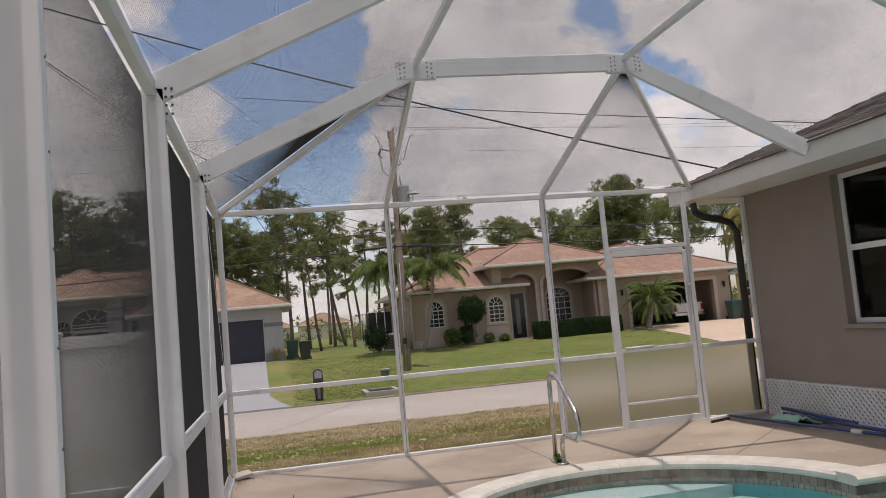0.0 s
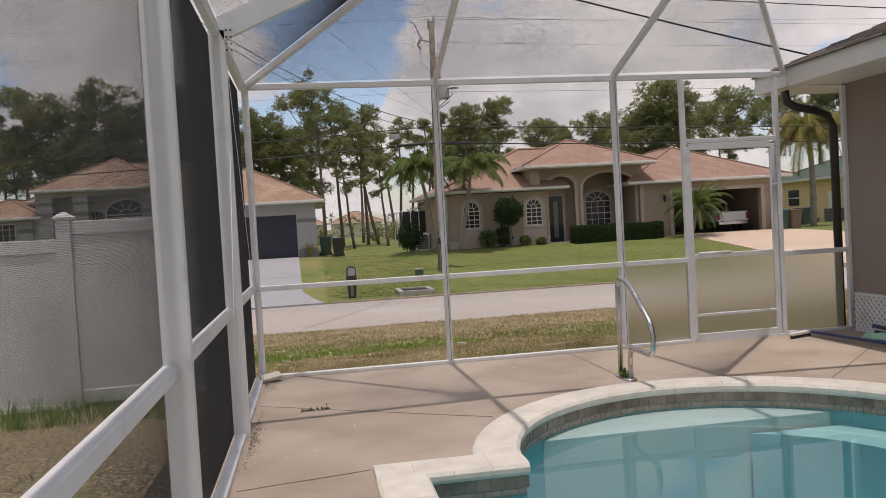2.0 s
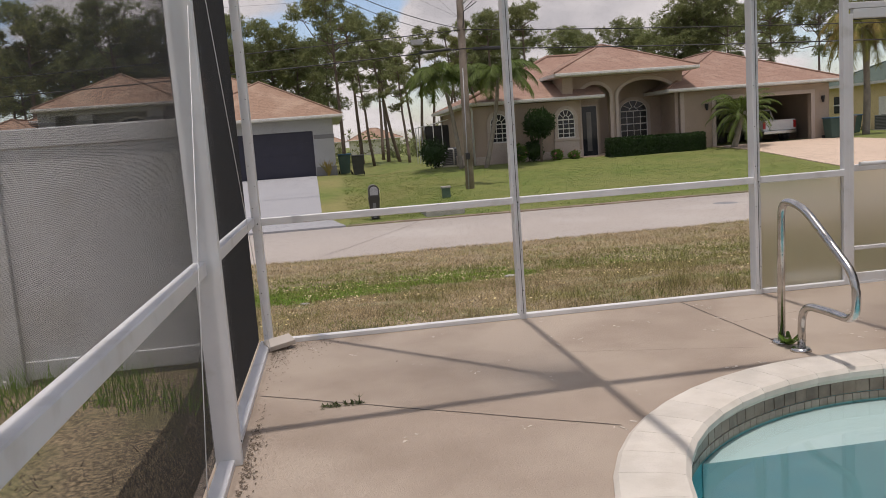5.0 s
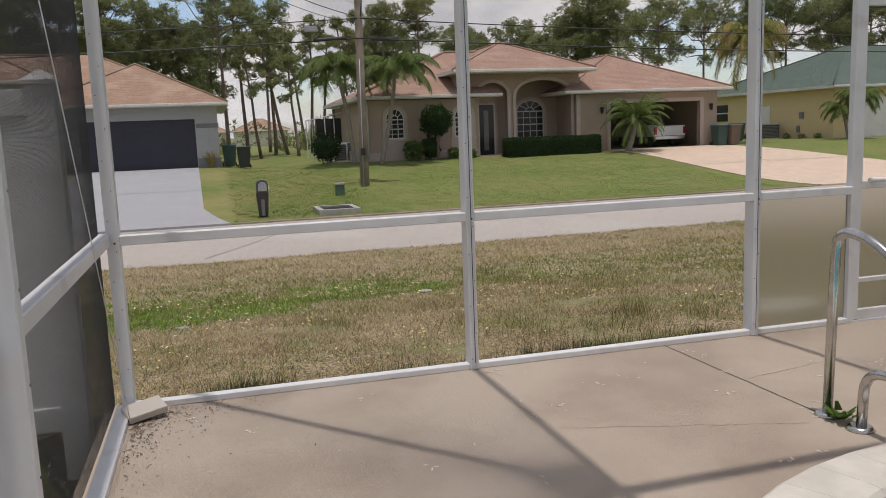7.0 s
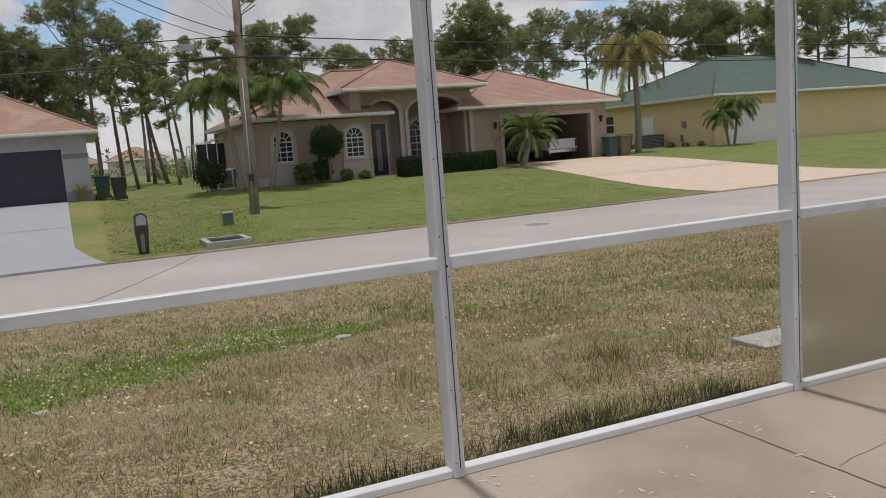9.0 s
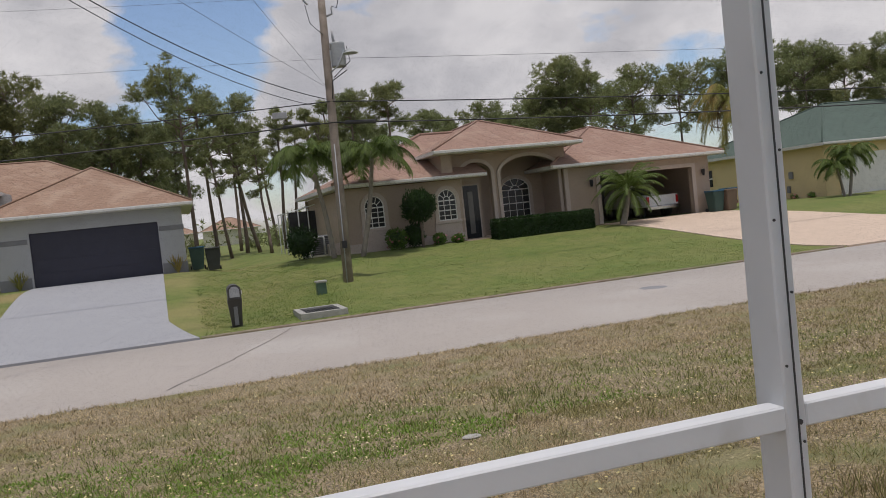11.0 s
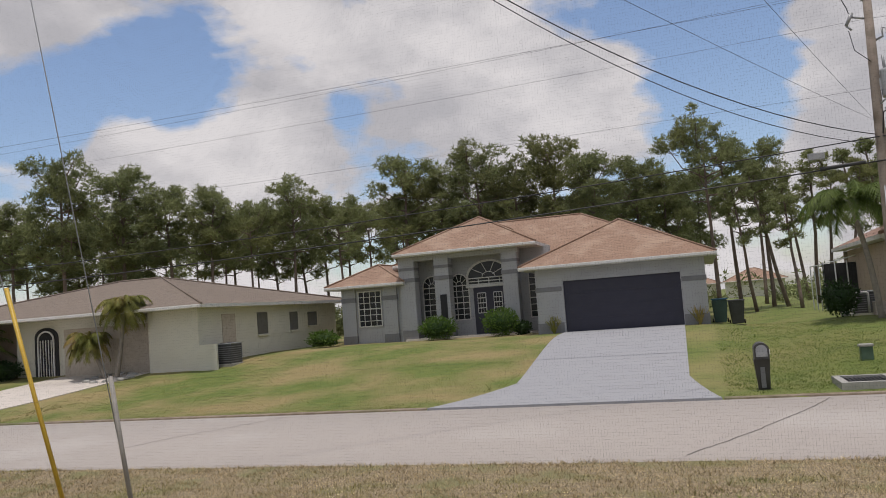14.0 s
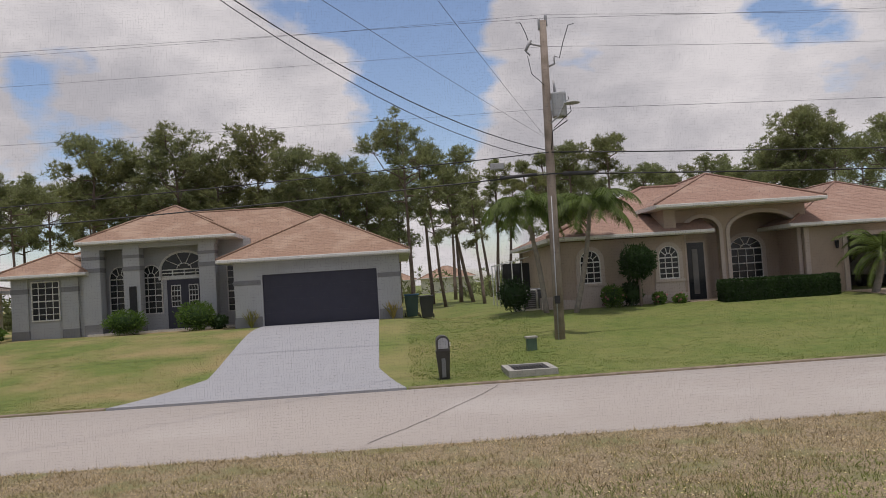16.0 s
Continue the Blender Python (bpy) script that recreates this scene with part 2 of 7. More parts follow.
def tube(bm, pts, r0, r1=None, n=8, closed=True):
    """A round bar along pts, from radius r0 to r1."""
    r1 = r0 if r1 is None else r1
    pts = [Vector(p) for p in pts]
    rings = []
    ref = Vector((0.13, 0.27, 0.95))
    for i, p in enumerate(pts):
        d = (pts[min(i + 1, len(pts) - 1)] - pts[max(i - 1, 0)]).normalized()
        s = d.cross(ref)
        if s.length < 0.05:
            s = d.cross(Vector((1, 0, 0)))
        s.normalize()
        u = s.cross(d)
        r = r0 + (r1 - r0) * i / max(1, len(pts) - 1)
        rings.append([bm.verts.new(p + (s * math.cos(2 * math.pi * k / n) + u * math.sin(2 * math.pi * k / n)) * r) for k in range(n)])
    for a, b in zip(rings, rings[1:]):
        for k in range(n):
            f = bm.faces.new((a[k], a[(k + 1) % n], b[(k + 1) % n], b[k]))
            f.smooth = True
    if closed:
        bm.faces.new(rings[0][::-1]), bm.faces.new(rings[-1])
    return bm


def poly(bm, pts, z0, z1):
    """A prism over a plan outline."""
    lo = [bm.verts.new((x, y, z0)) for x, y in pts]
    hi = [bm.verts.new((x, y, z1)) for x, y in pts]
    n = len(pts)
    for i in range(n):
        bm.faces.new((lo[i], lo[(i + 1) % n], hi[(i + 1) % n], hi[i]))
    bm.faces.new(lo[::-1]), bm.faces.new(hi)
    return bm


def mesh_of(bm, name, material):
    bmesh.ops.recalc_face_normals(bm, faces=bm.faces)
    me = bpy.data.meshes.new(name)
    bm.to_mesh(me)
    bm.free()
    for k in material if isinstance(material, (list, tuple)) else (material,):
        me.materials.append(k)
    return me


def part(name, bm, material, parent=None, label=""):
    ob = new(name, mesh_of(bm, name, material))
    ob.parent = parent
    return tagged(ob, label)


def thing(name, label, category, group="", kind="", at=None):
    ob = new(name)
    ob.empty_display_size = 0.2
    if at:
        ob.matrix_basis = at if isinstance(at, Matrix) else pose(*at)
    return tagged(ob, label, category, group, kind)


def solid(name, bm, material, label, category, group="", kind=""):
    return tagged(part(name, bm, material), label, category, group, kind)


def raw(name, verts, faces, material, parent=None):
    me = bpy.data.meshes.new(name)
    me.from_pydata(verts, [], faces)
    me.materials.append(material)
    ob = new(name, me)
    ob.parent = parent
    return ob


def hang(a, b, sag, n=24):
    a, b = Vector(a), Vector(b)
    return [a.lerp(b, i / n) - Vector((0, 0, sag * 4 * (i / n) * (1 - i / n))) for i in range(n + 1)]


# ---------------------------------------------------------------- ground, road
ROAD_Y0, ROAD_Y1, ROAD_Z = 12.3, 18.9, -1.05
DECK = (-0.12, 6.3, -13.0, 0.10)


def smooth(a, b, t):
    t = min(1, max(0, (t - a) / (b - a)))
    return t * t * (3 - 2 * t)


def ground_z(x, y):
    """The lie of the land: our yard falls to the road, the lots across rise from it."""
    if y < ROAD_Y0:
        z = -0.10 - 0.98 * smooth(-1.5, 11.5, y) if y > 0 else -0.10 - 0.98 * smooth(-1.5, 11.5, 0)
        if y < 0:
            z = -0.06 - 0.1 * smooth(-3, 0, y)
    elif y < ROAD_Y1:
        z = ROAD_Z - 0.05
    else:
        z = ROAD_Z + 0.03 + 1.07 * smooth(19.2, 32.5, y) - 0.28 * math.exp(-((x - 2.9) / 1.3) ** 2) * smooth(19.5, 24, y) * (1 - smooth(40, 60, y))
        z -= 0.25 * smooth(60, 95, y)
    return z


def build_ground():
    xs = sorted(set([round(-20 + i * 0.5, 3) for i in range(105)] + [-2000, -900, -400, -220, -150, -110, -85, -65, -52, -42, -34, -27, -23, 36, 40, 46, 54, 65, 80, 105, 150, 220, 400, 900, 2000] + [DECK[0] + 0.02, DECK[1] - 0.02]))
    ys = sorted(set([round(-14 + i * 0.5, 3) for i in range(110)] + [-2000, -900, -300, -120, -60, -30, -20, 44, 48, 54, 62, 72, 85, 100, 130, 180, 300, 600, 1200, 3000] + [DECK[2] + 0.02, DECK[3] - 0.02, ROAD_Y0, ROAD_Y0 + 0.1, ROAD_Y1 - 0.1, ROAD_Y1]))
    verts, faces, n = [], [], len(xs)
    for y in ys:
        for x in xs:
            inside = DECK[0] + 0.01 < x < DECK[1] - 0.01 and DECK[2] + 0.01 < y < DECK[3] - 0.01
            z = -2.2 if inside else ground_z(x, y)
            if not inside and abs(x) < 60 and abs(y) < 60 and not ROAD_Y0 - 0.2 < y < ROAD_Y1 + 0.2 and y > 0.3:
                z += 0.03 * noise.noise(Vector((x * 0.7, y * 0.7, 0)))
            verts.append((x, y, z))
    for j in range(len(ys) - 1):
        for i in range(n - 1):
            faces.append((j * n + i, j * n + i + 1, (j + 1) * n + i + 1, (j + 1) * n + i))
    ob = raw("ground", verts, faces, M["lawn"])
    for f in ob.data.polygons:
        f.use_smooth = f.normal.z > 0.6
    return tagged(ob, "lawn with green and dry patches falling to the street", "ground", kind="structure")


def lawn_mat():
    """Dry, patchy turf on our side of the street, mown green turf on the other."""
    m = mat("lawn", (0.095, 0.135, 0.022), (0.135, 0.165, 0.034), rough=0.95, scale=2.2, bump=0.8, bump_scale=30)
    n, l = m.node_tree.nodes, m.node_tree.links
    p = n["Principled BSDF"]
    green = p.inputs["Base Color"].links[0].from_socket
    geo = n.new("ShaderNodeNewGeometry")
    sp = n.new("ShaderNodeSeparateXYZ")
    l.new(geo.outputs["Position"], sp.inputs[0])

    def tone(scale, lo, hi, c0, c1):
        t, r = n.new("ShaderNodeTexNoise"), n.new("ShaderNodeValToRGB")
        t.inputs["Scale"].default_value, t.inputs["Detail"].default_value = scale, 6
        l.new(geo.outputs["Position"], t.inputs["Vector"])
        r.color_ramp.elements[0].position, r.color_ramp.elements[1].position = lo, hi
        r.color_ramp.elements[0].color, r.color_ramp.elements[1].color = (*c0, 1), (*c1, 1)
        l.new(t.outputs[0], r.inputs[0])
        return r.outputs[0]

    dry = tone(38.0, 0.36, 0.64, (0.075, 0.058, 0.034), (0.40, 0.315, 0.19))
    patch = tone(1.1, 0.50, 0.66, (0, 0, 0), (1, 1, 1))
    mx = n.new("ShaderNodeMix")
    mx.data_type = "RGBA"
    l.new(patch, mx.inputs[0]), l.new(dry, mx.inputs[6])
    mx.inputs[7].default_value = (0.17, 0.165, 0.07, 1)
    west, share, turf = n.new("ShaderNodeMapRange"), n.new("ShaderNodeMath"), n.new("ShaderNodeMix")
    west.inputs[1].default_value, west.inputs[2].default_value, west.inputs[3].default_value, west.inputs[4].default_value = 6.0, -7.0, 0.25, 1.0
    l.new(sp.outputs[0], west.inputs[0])
    share.operation, turf.data_type = "MULTIPLY", "RGBA"
    l.new(tone(0.32, 0.40, 0.62, (0, 0, 0), (1, 1, 1)), share.inputs[0]), l.new(west.outputs[0], share.inputs[1])
    l.new(share.outputs[0], turf.inputs[0]), l.new(green, turf.inputs[6])
    turf.inputs[7].default_value = (0.25, 0.20, 0.085, 1)
    side = n.new("ShaderNodeMath")
    side.operation = "GREATER_THAN"
    side.inputs[1].default_value = 15.0
    l.new(sp.outputs[1], side.inputs[0])
    m2 = n.new("ShaderNodeMix")
    m2.data_type = "RGBA"
    l.new(side.outputs[0], m2.inputs[0]), l.new(mx.outputs[2], m2.inputs[6]), l.new(turf.outputs[2], m2.inputs[7])
    l.new(m2.outputs[2], p.inputs["Base Color"])
    return m


M["lawn"] = lawn_mat()
build_ground()


def strip_mesh(outline, lift, step=0.6):
    """A paved sheet over a quad outline (four corners), laid on the land."""
    a, b, c, d = [Vector(p) for p in outline]
    nu, nv = max(2, int((b - a).length / step)), max(2, int((d - a).length / step))
    verts, faces = [], []
    for j in range(nv + 1):
        for i in range(nu + 1):
            p = a.lerp(b, i / nu).lerp(d.lerp(c, i / nu), j / nv)
            verts.append((p.x, p.y, ground_z(p.x, max(p.y, 18.95)) + lift))
    top = len(verts)
    verts += [(x, y, z - 0.15) for x, y, z in verts]
    for j in range(nv):
        for i in range(nu):
            k = j * (nu + 1) + i
            faces.append((k, k + 1, k + nu + 2, k + nu + 1))
    rim = [i for i in range(nu + 1)] + [j * (nu + 1) + nu for j in range(1, nv + 1)] + [nv * (nu + 1) + i for i in range(nu - 1, -1, -1)] + [j * (nu + 1) for j in range(nv - 1, 0, -1)]
    for i, k in enumerate(rim):
        q = rim[(i + 1) % len(rim)]
        faces.append((q, k, k + top, q + top))
    return verts, faces


def paved(name, outline, material, label, category, lift=0.03):
    v, f = strip_mesh(outline, lift)
    return tagged(raw(name, v, f, material), label, category, kind="structure")


road_bm = bmesh.new()
rows_ = [[road_bm.verts.new((x, y + 0.06 * noise.noise(Vector((x * 0.4, y, 0))), z)) for x in [-400, -150, -70] + [-50 + 0.5 * i for i in range(201)] + [70, 150, 400]] for y, z in ((ROAD_Y0, ROAD_Z - 0.06), (ROAD_Y0 + 0.06, ROAD_Z), ((ROAD_Y0 + ROAD_Y1) / 2, ROAD_Z + 0.04), (ROAD_Y1 - 0.06, ROAD_Z), (ROAD_Y1, ROAD_Z - 0.06))]
for r0, r1 in zip(rows_, rows_[1:]):
    for i in range(len(r0) - 1):
        road_bm.faces.new((r0[i], r0[i + 1], r1[i + 1], r1[i])).smooth = True
solid("road", road_bm, M["asphalt"], "pale sun-bleached asphalt street with worn edges", "road", kind="structure")
paved("driveway", ((-4.65, 22.4), (0.12, 22.4), (-0.15, 34.4), (-5.1, 34.4)), M["drive_grey"], "smooth grey concrete driveway up to a garage", "driveway")
paved("driveway", ((-6.15, 18.80), (0.86, 18.80), (0.12, 22.4), (-4.65, 22.4)), M["drive_grey"], "grey concrete driveway apron flaring to the street", "driveway")
paved("driveway", ((20.6, 18.80), (30.6, 18.80), (25.3, 32.2), (19.3, 32.2)), M["drive_tan"], "wide tan concrete driveway up to an open garage", "driveway")

# raised turf lip; its shadow on the street edge is put into the dark soil colour
for ex0, ex1 in ((-24.0, -6.2), (0.9, 20.5)):
    eb_ = bmesh.new()
    ring = [[eb_.verts.new((ex0 + (ex1 - ex0) * i / 60, y + 0.05 * noise.noise(Vector((i * 0.9, y, 2))), z)) for i in range(61)] for y, z in ((18.84, ROAD_Z - 0.04), (18.86, ROAD_Z + 0.035), (18.98, ROAD_Z + 0.055), (19.10, ROAD_Z - 0.02))]
    for q0, q1 in zip(ring, ring[1:]):
        for i in range(60):
            eb_.faces.new((q0[i], q0[i + 1], q1[i + 1], q1[i]))
    solid("turf_edge", eb_, M["soil"], "turf lip along the street edge, its shadow in the dark colour", "turf edge", kind="structure")

# ---------------------------------------------------------------- pool deck
PC, R_OUT, R_IN = Vector((3.18, -3.50)), 1.79, 1.54
PX0, PX1, PY0, PY1 = 1.06, 5.30, -9.6, -3.51
COPE = 0.25


def pool_outline(r, inset, n=40):
    """Plan of the pool: a rectangle with a round bay at its street end."""
    x0, x1, y0, y1 = PX0 - inset, PX1 + inset, PY0 - inset, PY1 + inset
    dy = y1 - PC.y
    a0 = math.asin(max(-1, min(1, dy / r)))
    pts = [(x0, y0), (x1, y0), (x1, y1)]
    for i in range(n + 1):
        a = a0 + (math.pi - 2 * a0) * i / n
        pts.append((PC.x + r * math.cos(a), PC.y + r * math.sin(a)))
    pts.append((x0, y1))
    return pts


def ring_faces(bm, outer, holes, z):
    """A flat face with holes, filled by triangles."""
    edges = []
    for loop in [outer] + holes:
        vs = [bm.verts.new((x, y, z)) for x, y in loop]
        edges += [bm.edges.new((vs[i], vs[(i + 1) % len(vs)])) for i in range(len(vs))]
    bmesh.ops.triangle_fill(bm, use_beauty=True, use_dissolve=False, edges=edges)


deck_bm = bmesh.new()
ring_faces(deck_bm, [(DECK[0], DECK[2]), (DECK[1], DECK[2]), (DECK[1], DECK[3]), (DECK[0], DECK[3])], [pool_outline(R_OUT - 0.05, COPE - 0.05)], 0.0)
ext = bmesh.ops.extrude_face_region(deck_bm, geom=deck_bm.faces[:])
bmesh.ops.translate(deck_bm, verts=[v for v in ext["geom"] if isinstance(v, bmesh.types.BMVert)], vec=(0, 0, -0.25))
solid("floor", deck_bm, M["deck"], "tan coated concrete pool deck with hairline joints", "pool deck", kind="structure")
# hairline joints in the deck
for j_name, a, b in (("joint", (3.06, 0.0), (3.09, -1.40)), ("joint", (0.04, -1.24), (1.74, -2.32)), ("joint", (5.72, -1.05), (4.56, -2.12)), ("joint", (0.05, -3.41), (0.80, -3.27)), ("crack", (3.10, -0.76), (3.81, -0.63)), ("crack", (1.90, -1.04), (2.96, -1.39))):
    jb = bmesh.new()
    pa, pb = Vector((*a, 0.002)), Vector((*b, 0.002))
    prev = None
    side = (pb - pa).cross(Vector((0, 0, 1))).normalized() * (0.004 if j_name == "joint" else 0.0012)
    for i in range(15):
        p = pa.lerp(pb, i / 14) + side * (1.6 if j_name == "joint" else 14.0) * noise.noise(Vector((i * 0.7, a[0], a[1])))
        cur = (jb.verts.new(p - side), jb.verts.new(p + side))
        if prev:
            jb.faces.new((prev[0], cur[0], cur[1], prev[1]))
        prev = cur
    solid(j_name, jb, M["joint"], f"dark hairline {j_name} in the pool deck", j_name, kind="structure")

# ---------------------------------------------------------------- swimming pool
pool = thing("swimming_pool", "sunken swimming pool with a round bay and pale coping", "pool", kind="structure")
in_line = pool_outline(R_IN, 0.0, 48)
shell = bmesh.new()
n_in = len(in_line)
top_ring = [shell.verts.new((x, y, -0.02)) for x, y in in_line]
low_ring = [shell.verts.new((x, y, -1.35)) for x, y in in_line]
for i in range(n_in):
    shell.faces.new((top_ring[i], top_ring[(i + 1) % n_in], low_ring[(i + 1) % n_in], low_ring[i]))
shell.faces.new(low_ring)
part("shell", shell, M["plaster_deep"], pool, "plaster pool shell with the aqua water tint in its colour")
# a straight-edged shelf inside the round bay, and a curved bench that runs on from it
r_st = R_IN - 0.005
a0 = math.asin((-2.45 - PC.y) / r_st)
st = [(PC.x + r_st * math.cos(a0 + (math.pi - 2 * a0) * i / 30), PC.y + r_st * math.sin(a0 + (math.pi - 2 * a0) * i / 30)) for i in range(31)]
part("shelf", poly(bmesh.new(), st, -1.34, -0.175), M["plaster"], pool, "pale plaster sun shelf under water")
bench = [(PC.x + r_st * math.cos(radians(t)), PC.y + r_st * math.sin(radians(t))) for t in range(-4, 43, 3)] + [(PC.x + 1.12 * math.cos(radians(t)), PC.y + 1.12 * math.sin(radians(t))) for t in range(66, -5, -5)]
part("bench", poly(bmesh.new(), bench, -1.34, -0.27), M["plaster_bench"], pool, "plaster bench under water with a pale aqua water tint in its colour")
w_line = pool_outline(R_IN - 0.002, -0.002, 48)
water = tagged(raw("water", [(x, y, -0.150) for x, y in w_line], [tuple(range(len(w_line)))], M["water"], pool), "clear turquoise water with slight ripples")
water.visible_shadow = False


def along(pts, piece, start=0.0):
    """Places at even steps along an open line: point, direction."""
    out, carry = [], start
    for a, b in zip(pts, pts[1:]):
        a, b = Vector(a), Vector(b)
        d, s = (b - a).normalized(), carry
        while s < (b - a).length:
            out.append((a + d * s, d))
            s += piece
        carry = s - (b - a).length
    return out


def coping_mesh(name, w0, w1, depth=COPE):
    """One bullnosed coping block; y = 0 is the pool edge, it reaches 4 cm over the water."""
    bm = bmesh.new()
    prof = [(depth, -0.05), (depth, 0.012), (depth - 0.02, 0.026), (0.03, 0.03), (-0.02, 0.024), (-0.04, 0.004), (-0.04, -0.022), (-0.02, -0.045), (0.0, -0.05)]
    e0 = [bm.verts.new((-(w0 + (w1 - w0) * y / depth) / 2 + 0.0007, y, z)) for y, z in prof]
    e1 = [bm.verts.new(((w0 + (w1 - w0) * y / depth) / 2 - 0.0007, y, z)) for y, z in prof]
    n = len(prof)
    for i in range(n):
        bm.faces.new((e0[i], e0[(i + 1) % n], e1[(i + 1) % n], e1[i]))
    bm.faces.new(e0[::-1]), bm.faces.new(e1)
    return mesh_of(bm, name, M["coping"])


def place(name, me, p, d, z=0.0, parent=None):
    """A piece with its local x along d, at plan point p."""
    ob = new(name, me)
    ob.parent = parent
    ob.matrix_basis = Matrix.Translation((p.x, p.y, z)) @ Matrix.Rotation(math.atan2(d.y, d.x), 4, "Z")
    return ob


CP = 0.205
a_in = math.asin((PY1 - PC.y) / R_IN)
arc_len = (math.pi - 2 * a_in) * R_IN
n_arc = round(arc_len / 0.195)
wedge = coping_mesh("coping_block", arc_len / n_arc, arc_len / n_arc * (R_IN + COPE) / R_IN)
straight = coping_mesh("coping_block", CP, CP)
for i in range(1, n_arc - 1):
    a = math.pi - a_in - (math.pi - 2 * a_in) * (i + 0.5) / n_arc
    rad = Vector((math.cos(a), math.sin(a)))
    place("coping_block", wedge, PC + rad * R_IN, Vector((rad.y, -rad.x)), 0.0, pool)
lines = [((PX0, PY0), (PX0, PY1)), ((PX0 - COPE, PY1), (PC.x - R_IN * math.cos(a_in) + 0.035, PY1)), ((PC.x + R_IN * math.cos(a_in) - 0.035, PY1), (PX1 + COPE, PY1)), ((PX1, PY1), (PX1, PY0)), ((PX1 + COPE, PY0), (PX0 - COPE, PY0))]
for a, b in lines:
    a, b = Vector(a), Vector(b)
    n = max(1, round((b - a).length / CP))
    me = coping_mesh("coping_block", (b - a).length / n, (b - a).length / n)
    for i in range(n):
        place("coping_block", me, a.lerp(b, (i + 0.5) / n), (b - a).normalized(), 0.003, pool)


def small_slab(name, w, h, t, material):
    bm = boxed(-w / 2 + 0.002, w / 2 - 0.002, 0.0, t, 0.0, h)
    return mesh_of(bm, name, material)


tile_a, tile_b = small_slab("tile", 0.076, 0.068, 0.006, M["tile"]), small_slab("tile", 0.05, 0.040, 0.008, M["tile_pale"])
tile_count = 0
for me, step, z in ((tile_a, 0.076, -0.116), (tile_b, 0.05, -0.160)):
    for p, d in along(in_line + in_line[:1], step, step / 2):
        if p.y < -5.4 or tile_count > 420:
            continue
        tile_count += 1
        place("tile", me, p, d, z, pool)
rest = bmesh.new()
for p, d in along(in_line + in_line[:1], 0.3, 0.15):
    if p.y < -5.4:
        m4 = Matrix.Translation((p.x, p.y, -0.1)) @ Matrix.Rotation(math.atan2(d.y, d.x), 4, "Z")
        bmesh.ops.create_cube(rest, size=1.0, matrix=m4 @ Matrix.Diagonal((0.29, 0.01, 0.13, 1)))
tagged(part("tile_row", rest, M["tile"], pool), kind="stuff")

# ---------------------------------------------------------------- pool cage
PW, PD = 0.05, 0.09
EAVE = 2.80
P1X, P2X, DJ0, DJ1, WX = 1.84, 3.69, 4.46, 5.46, 6.31
LY = (-2.22, -4.60, -6.95, -9.2, -11.4)
cage = thing("pool_cage", "white aluminium screened pool enclosure with a mansard roof", "pool cage", kind="structure")


def member(name, a, b, w=PW, h=PD, up=(0, 0, 1), label=""):
    return part(name, beam(bmesh.new(), a, b, w, h, up), M["alu"], cage, label)


# front wall posts, rails and sill
for x in (0.0, P1X, P2X):
    member("post", (x, 0.0, 0.0), (x, 0.0, EAVE), PW if x else 0.06, PD, (0, 1, 0))
for x in (DJ0 - 0.03, DJ1 + 0.03):
    member("post", (x, 0.0, 0.0), (x, 0.0, EAVE - 0.03), 0.05, 0.05, (0, 1, 0))
member("post", (WX - 0.02, 0.0, 0.0), (WX - 0.02, 0.0, EAVE - 0.16), 0.045, 0.05, (0, 1, 0))
member("eave_beam", (0.03, 0.0, EAVE), (5.62, 0.0, EAVE - 0.02), 0.05, 0.055)
member("header", (5.62, 0.0, 2.68), (WX - 0.04, 0.0, 2.66), 0.045, 0.05)
for a, b in ((0.03, P1X - 0.025), (P1X + 0.025, P2X - 0.025), (P2X + 0.025, DJ0 - 0.055), (DJ1 + 0.055, WX - 0.045)):
    member("rail", (a, -0.02, 0.872), (b, -0.02, 0.872), 0.05, 0.05)
    member("sill", (a, -0.005, 0.0175), (b, -0.005, 0.0175), 0.055, 0.035)
# groove line down the front of each post, with its screws
for x in (P1X, P2X):
    part("spline_groove", boxed(x + 0.002, x + 0.006, -PD / 2 - 0.0015, -PD / 2 + 0.002, 0.04, EAVE - 0.05), M["screw"], cage)
screws = bmesh.new()
rng = random.Random(4)


def screw(p, axis, r=0.004):
    rot_ = Vector((0, 0, 1)).rotation_difference(Vector(axis)).to_matrix().to_4x4()
    bmesh.ops.create_cone(screws, cap_ends=True, segments=6, radius1=r, radius2=r, depth=0.004, matrix=Matrix.Translation(p) @ rot_)


for x in (P1X, P2X, 0.0):
    for k in range(18):
        screw((x + (0.014 if k % 2 else -0.014), -PD / 2 - 0.001, 0.06 + k * 0.15 + 0.02 * rng.random()), (0, -1, 0), 0.003)
    screw((x + 0.008, -PD / 2 - 0.001, 0.86), (0, -1, 0), 0.006)
for y in LY[:4]:
    for k in range(4):
        for j in (0, 1):
            screw((0.055 + j * 0.03, y - PW / 2 - 0.001, 2.66 + k * 0.045), (0, -1, 0), 0.008)
    for k in range(12):
        screw((0.046, y + 0.012, 0.1 + 0.23 * k), (1, 0, 0), 0.004)
for y in LY[:2]:
    for hx, hz in ((1.87, 3.65), (3.83, 3.67)):
        for sx in (-0.14, -0.10, 0.10, 0.14):
            for k in range(4):
                screw((hx + sx, y - PW / 2 - 0.002, hz - abs(sx) * 0.25 - 0.05 + k * 0.04), (0, -1, 0), 0.008)
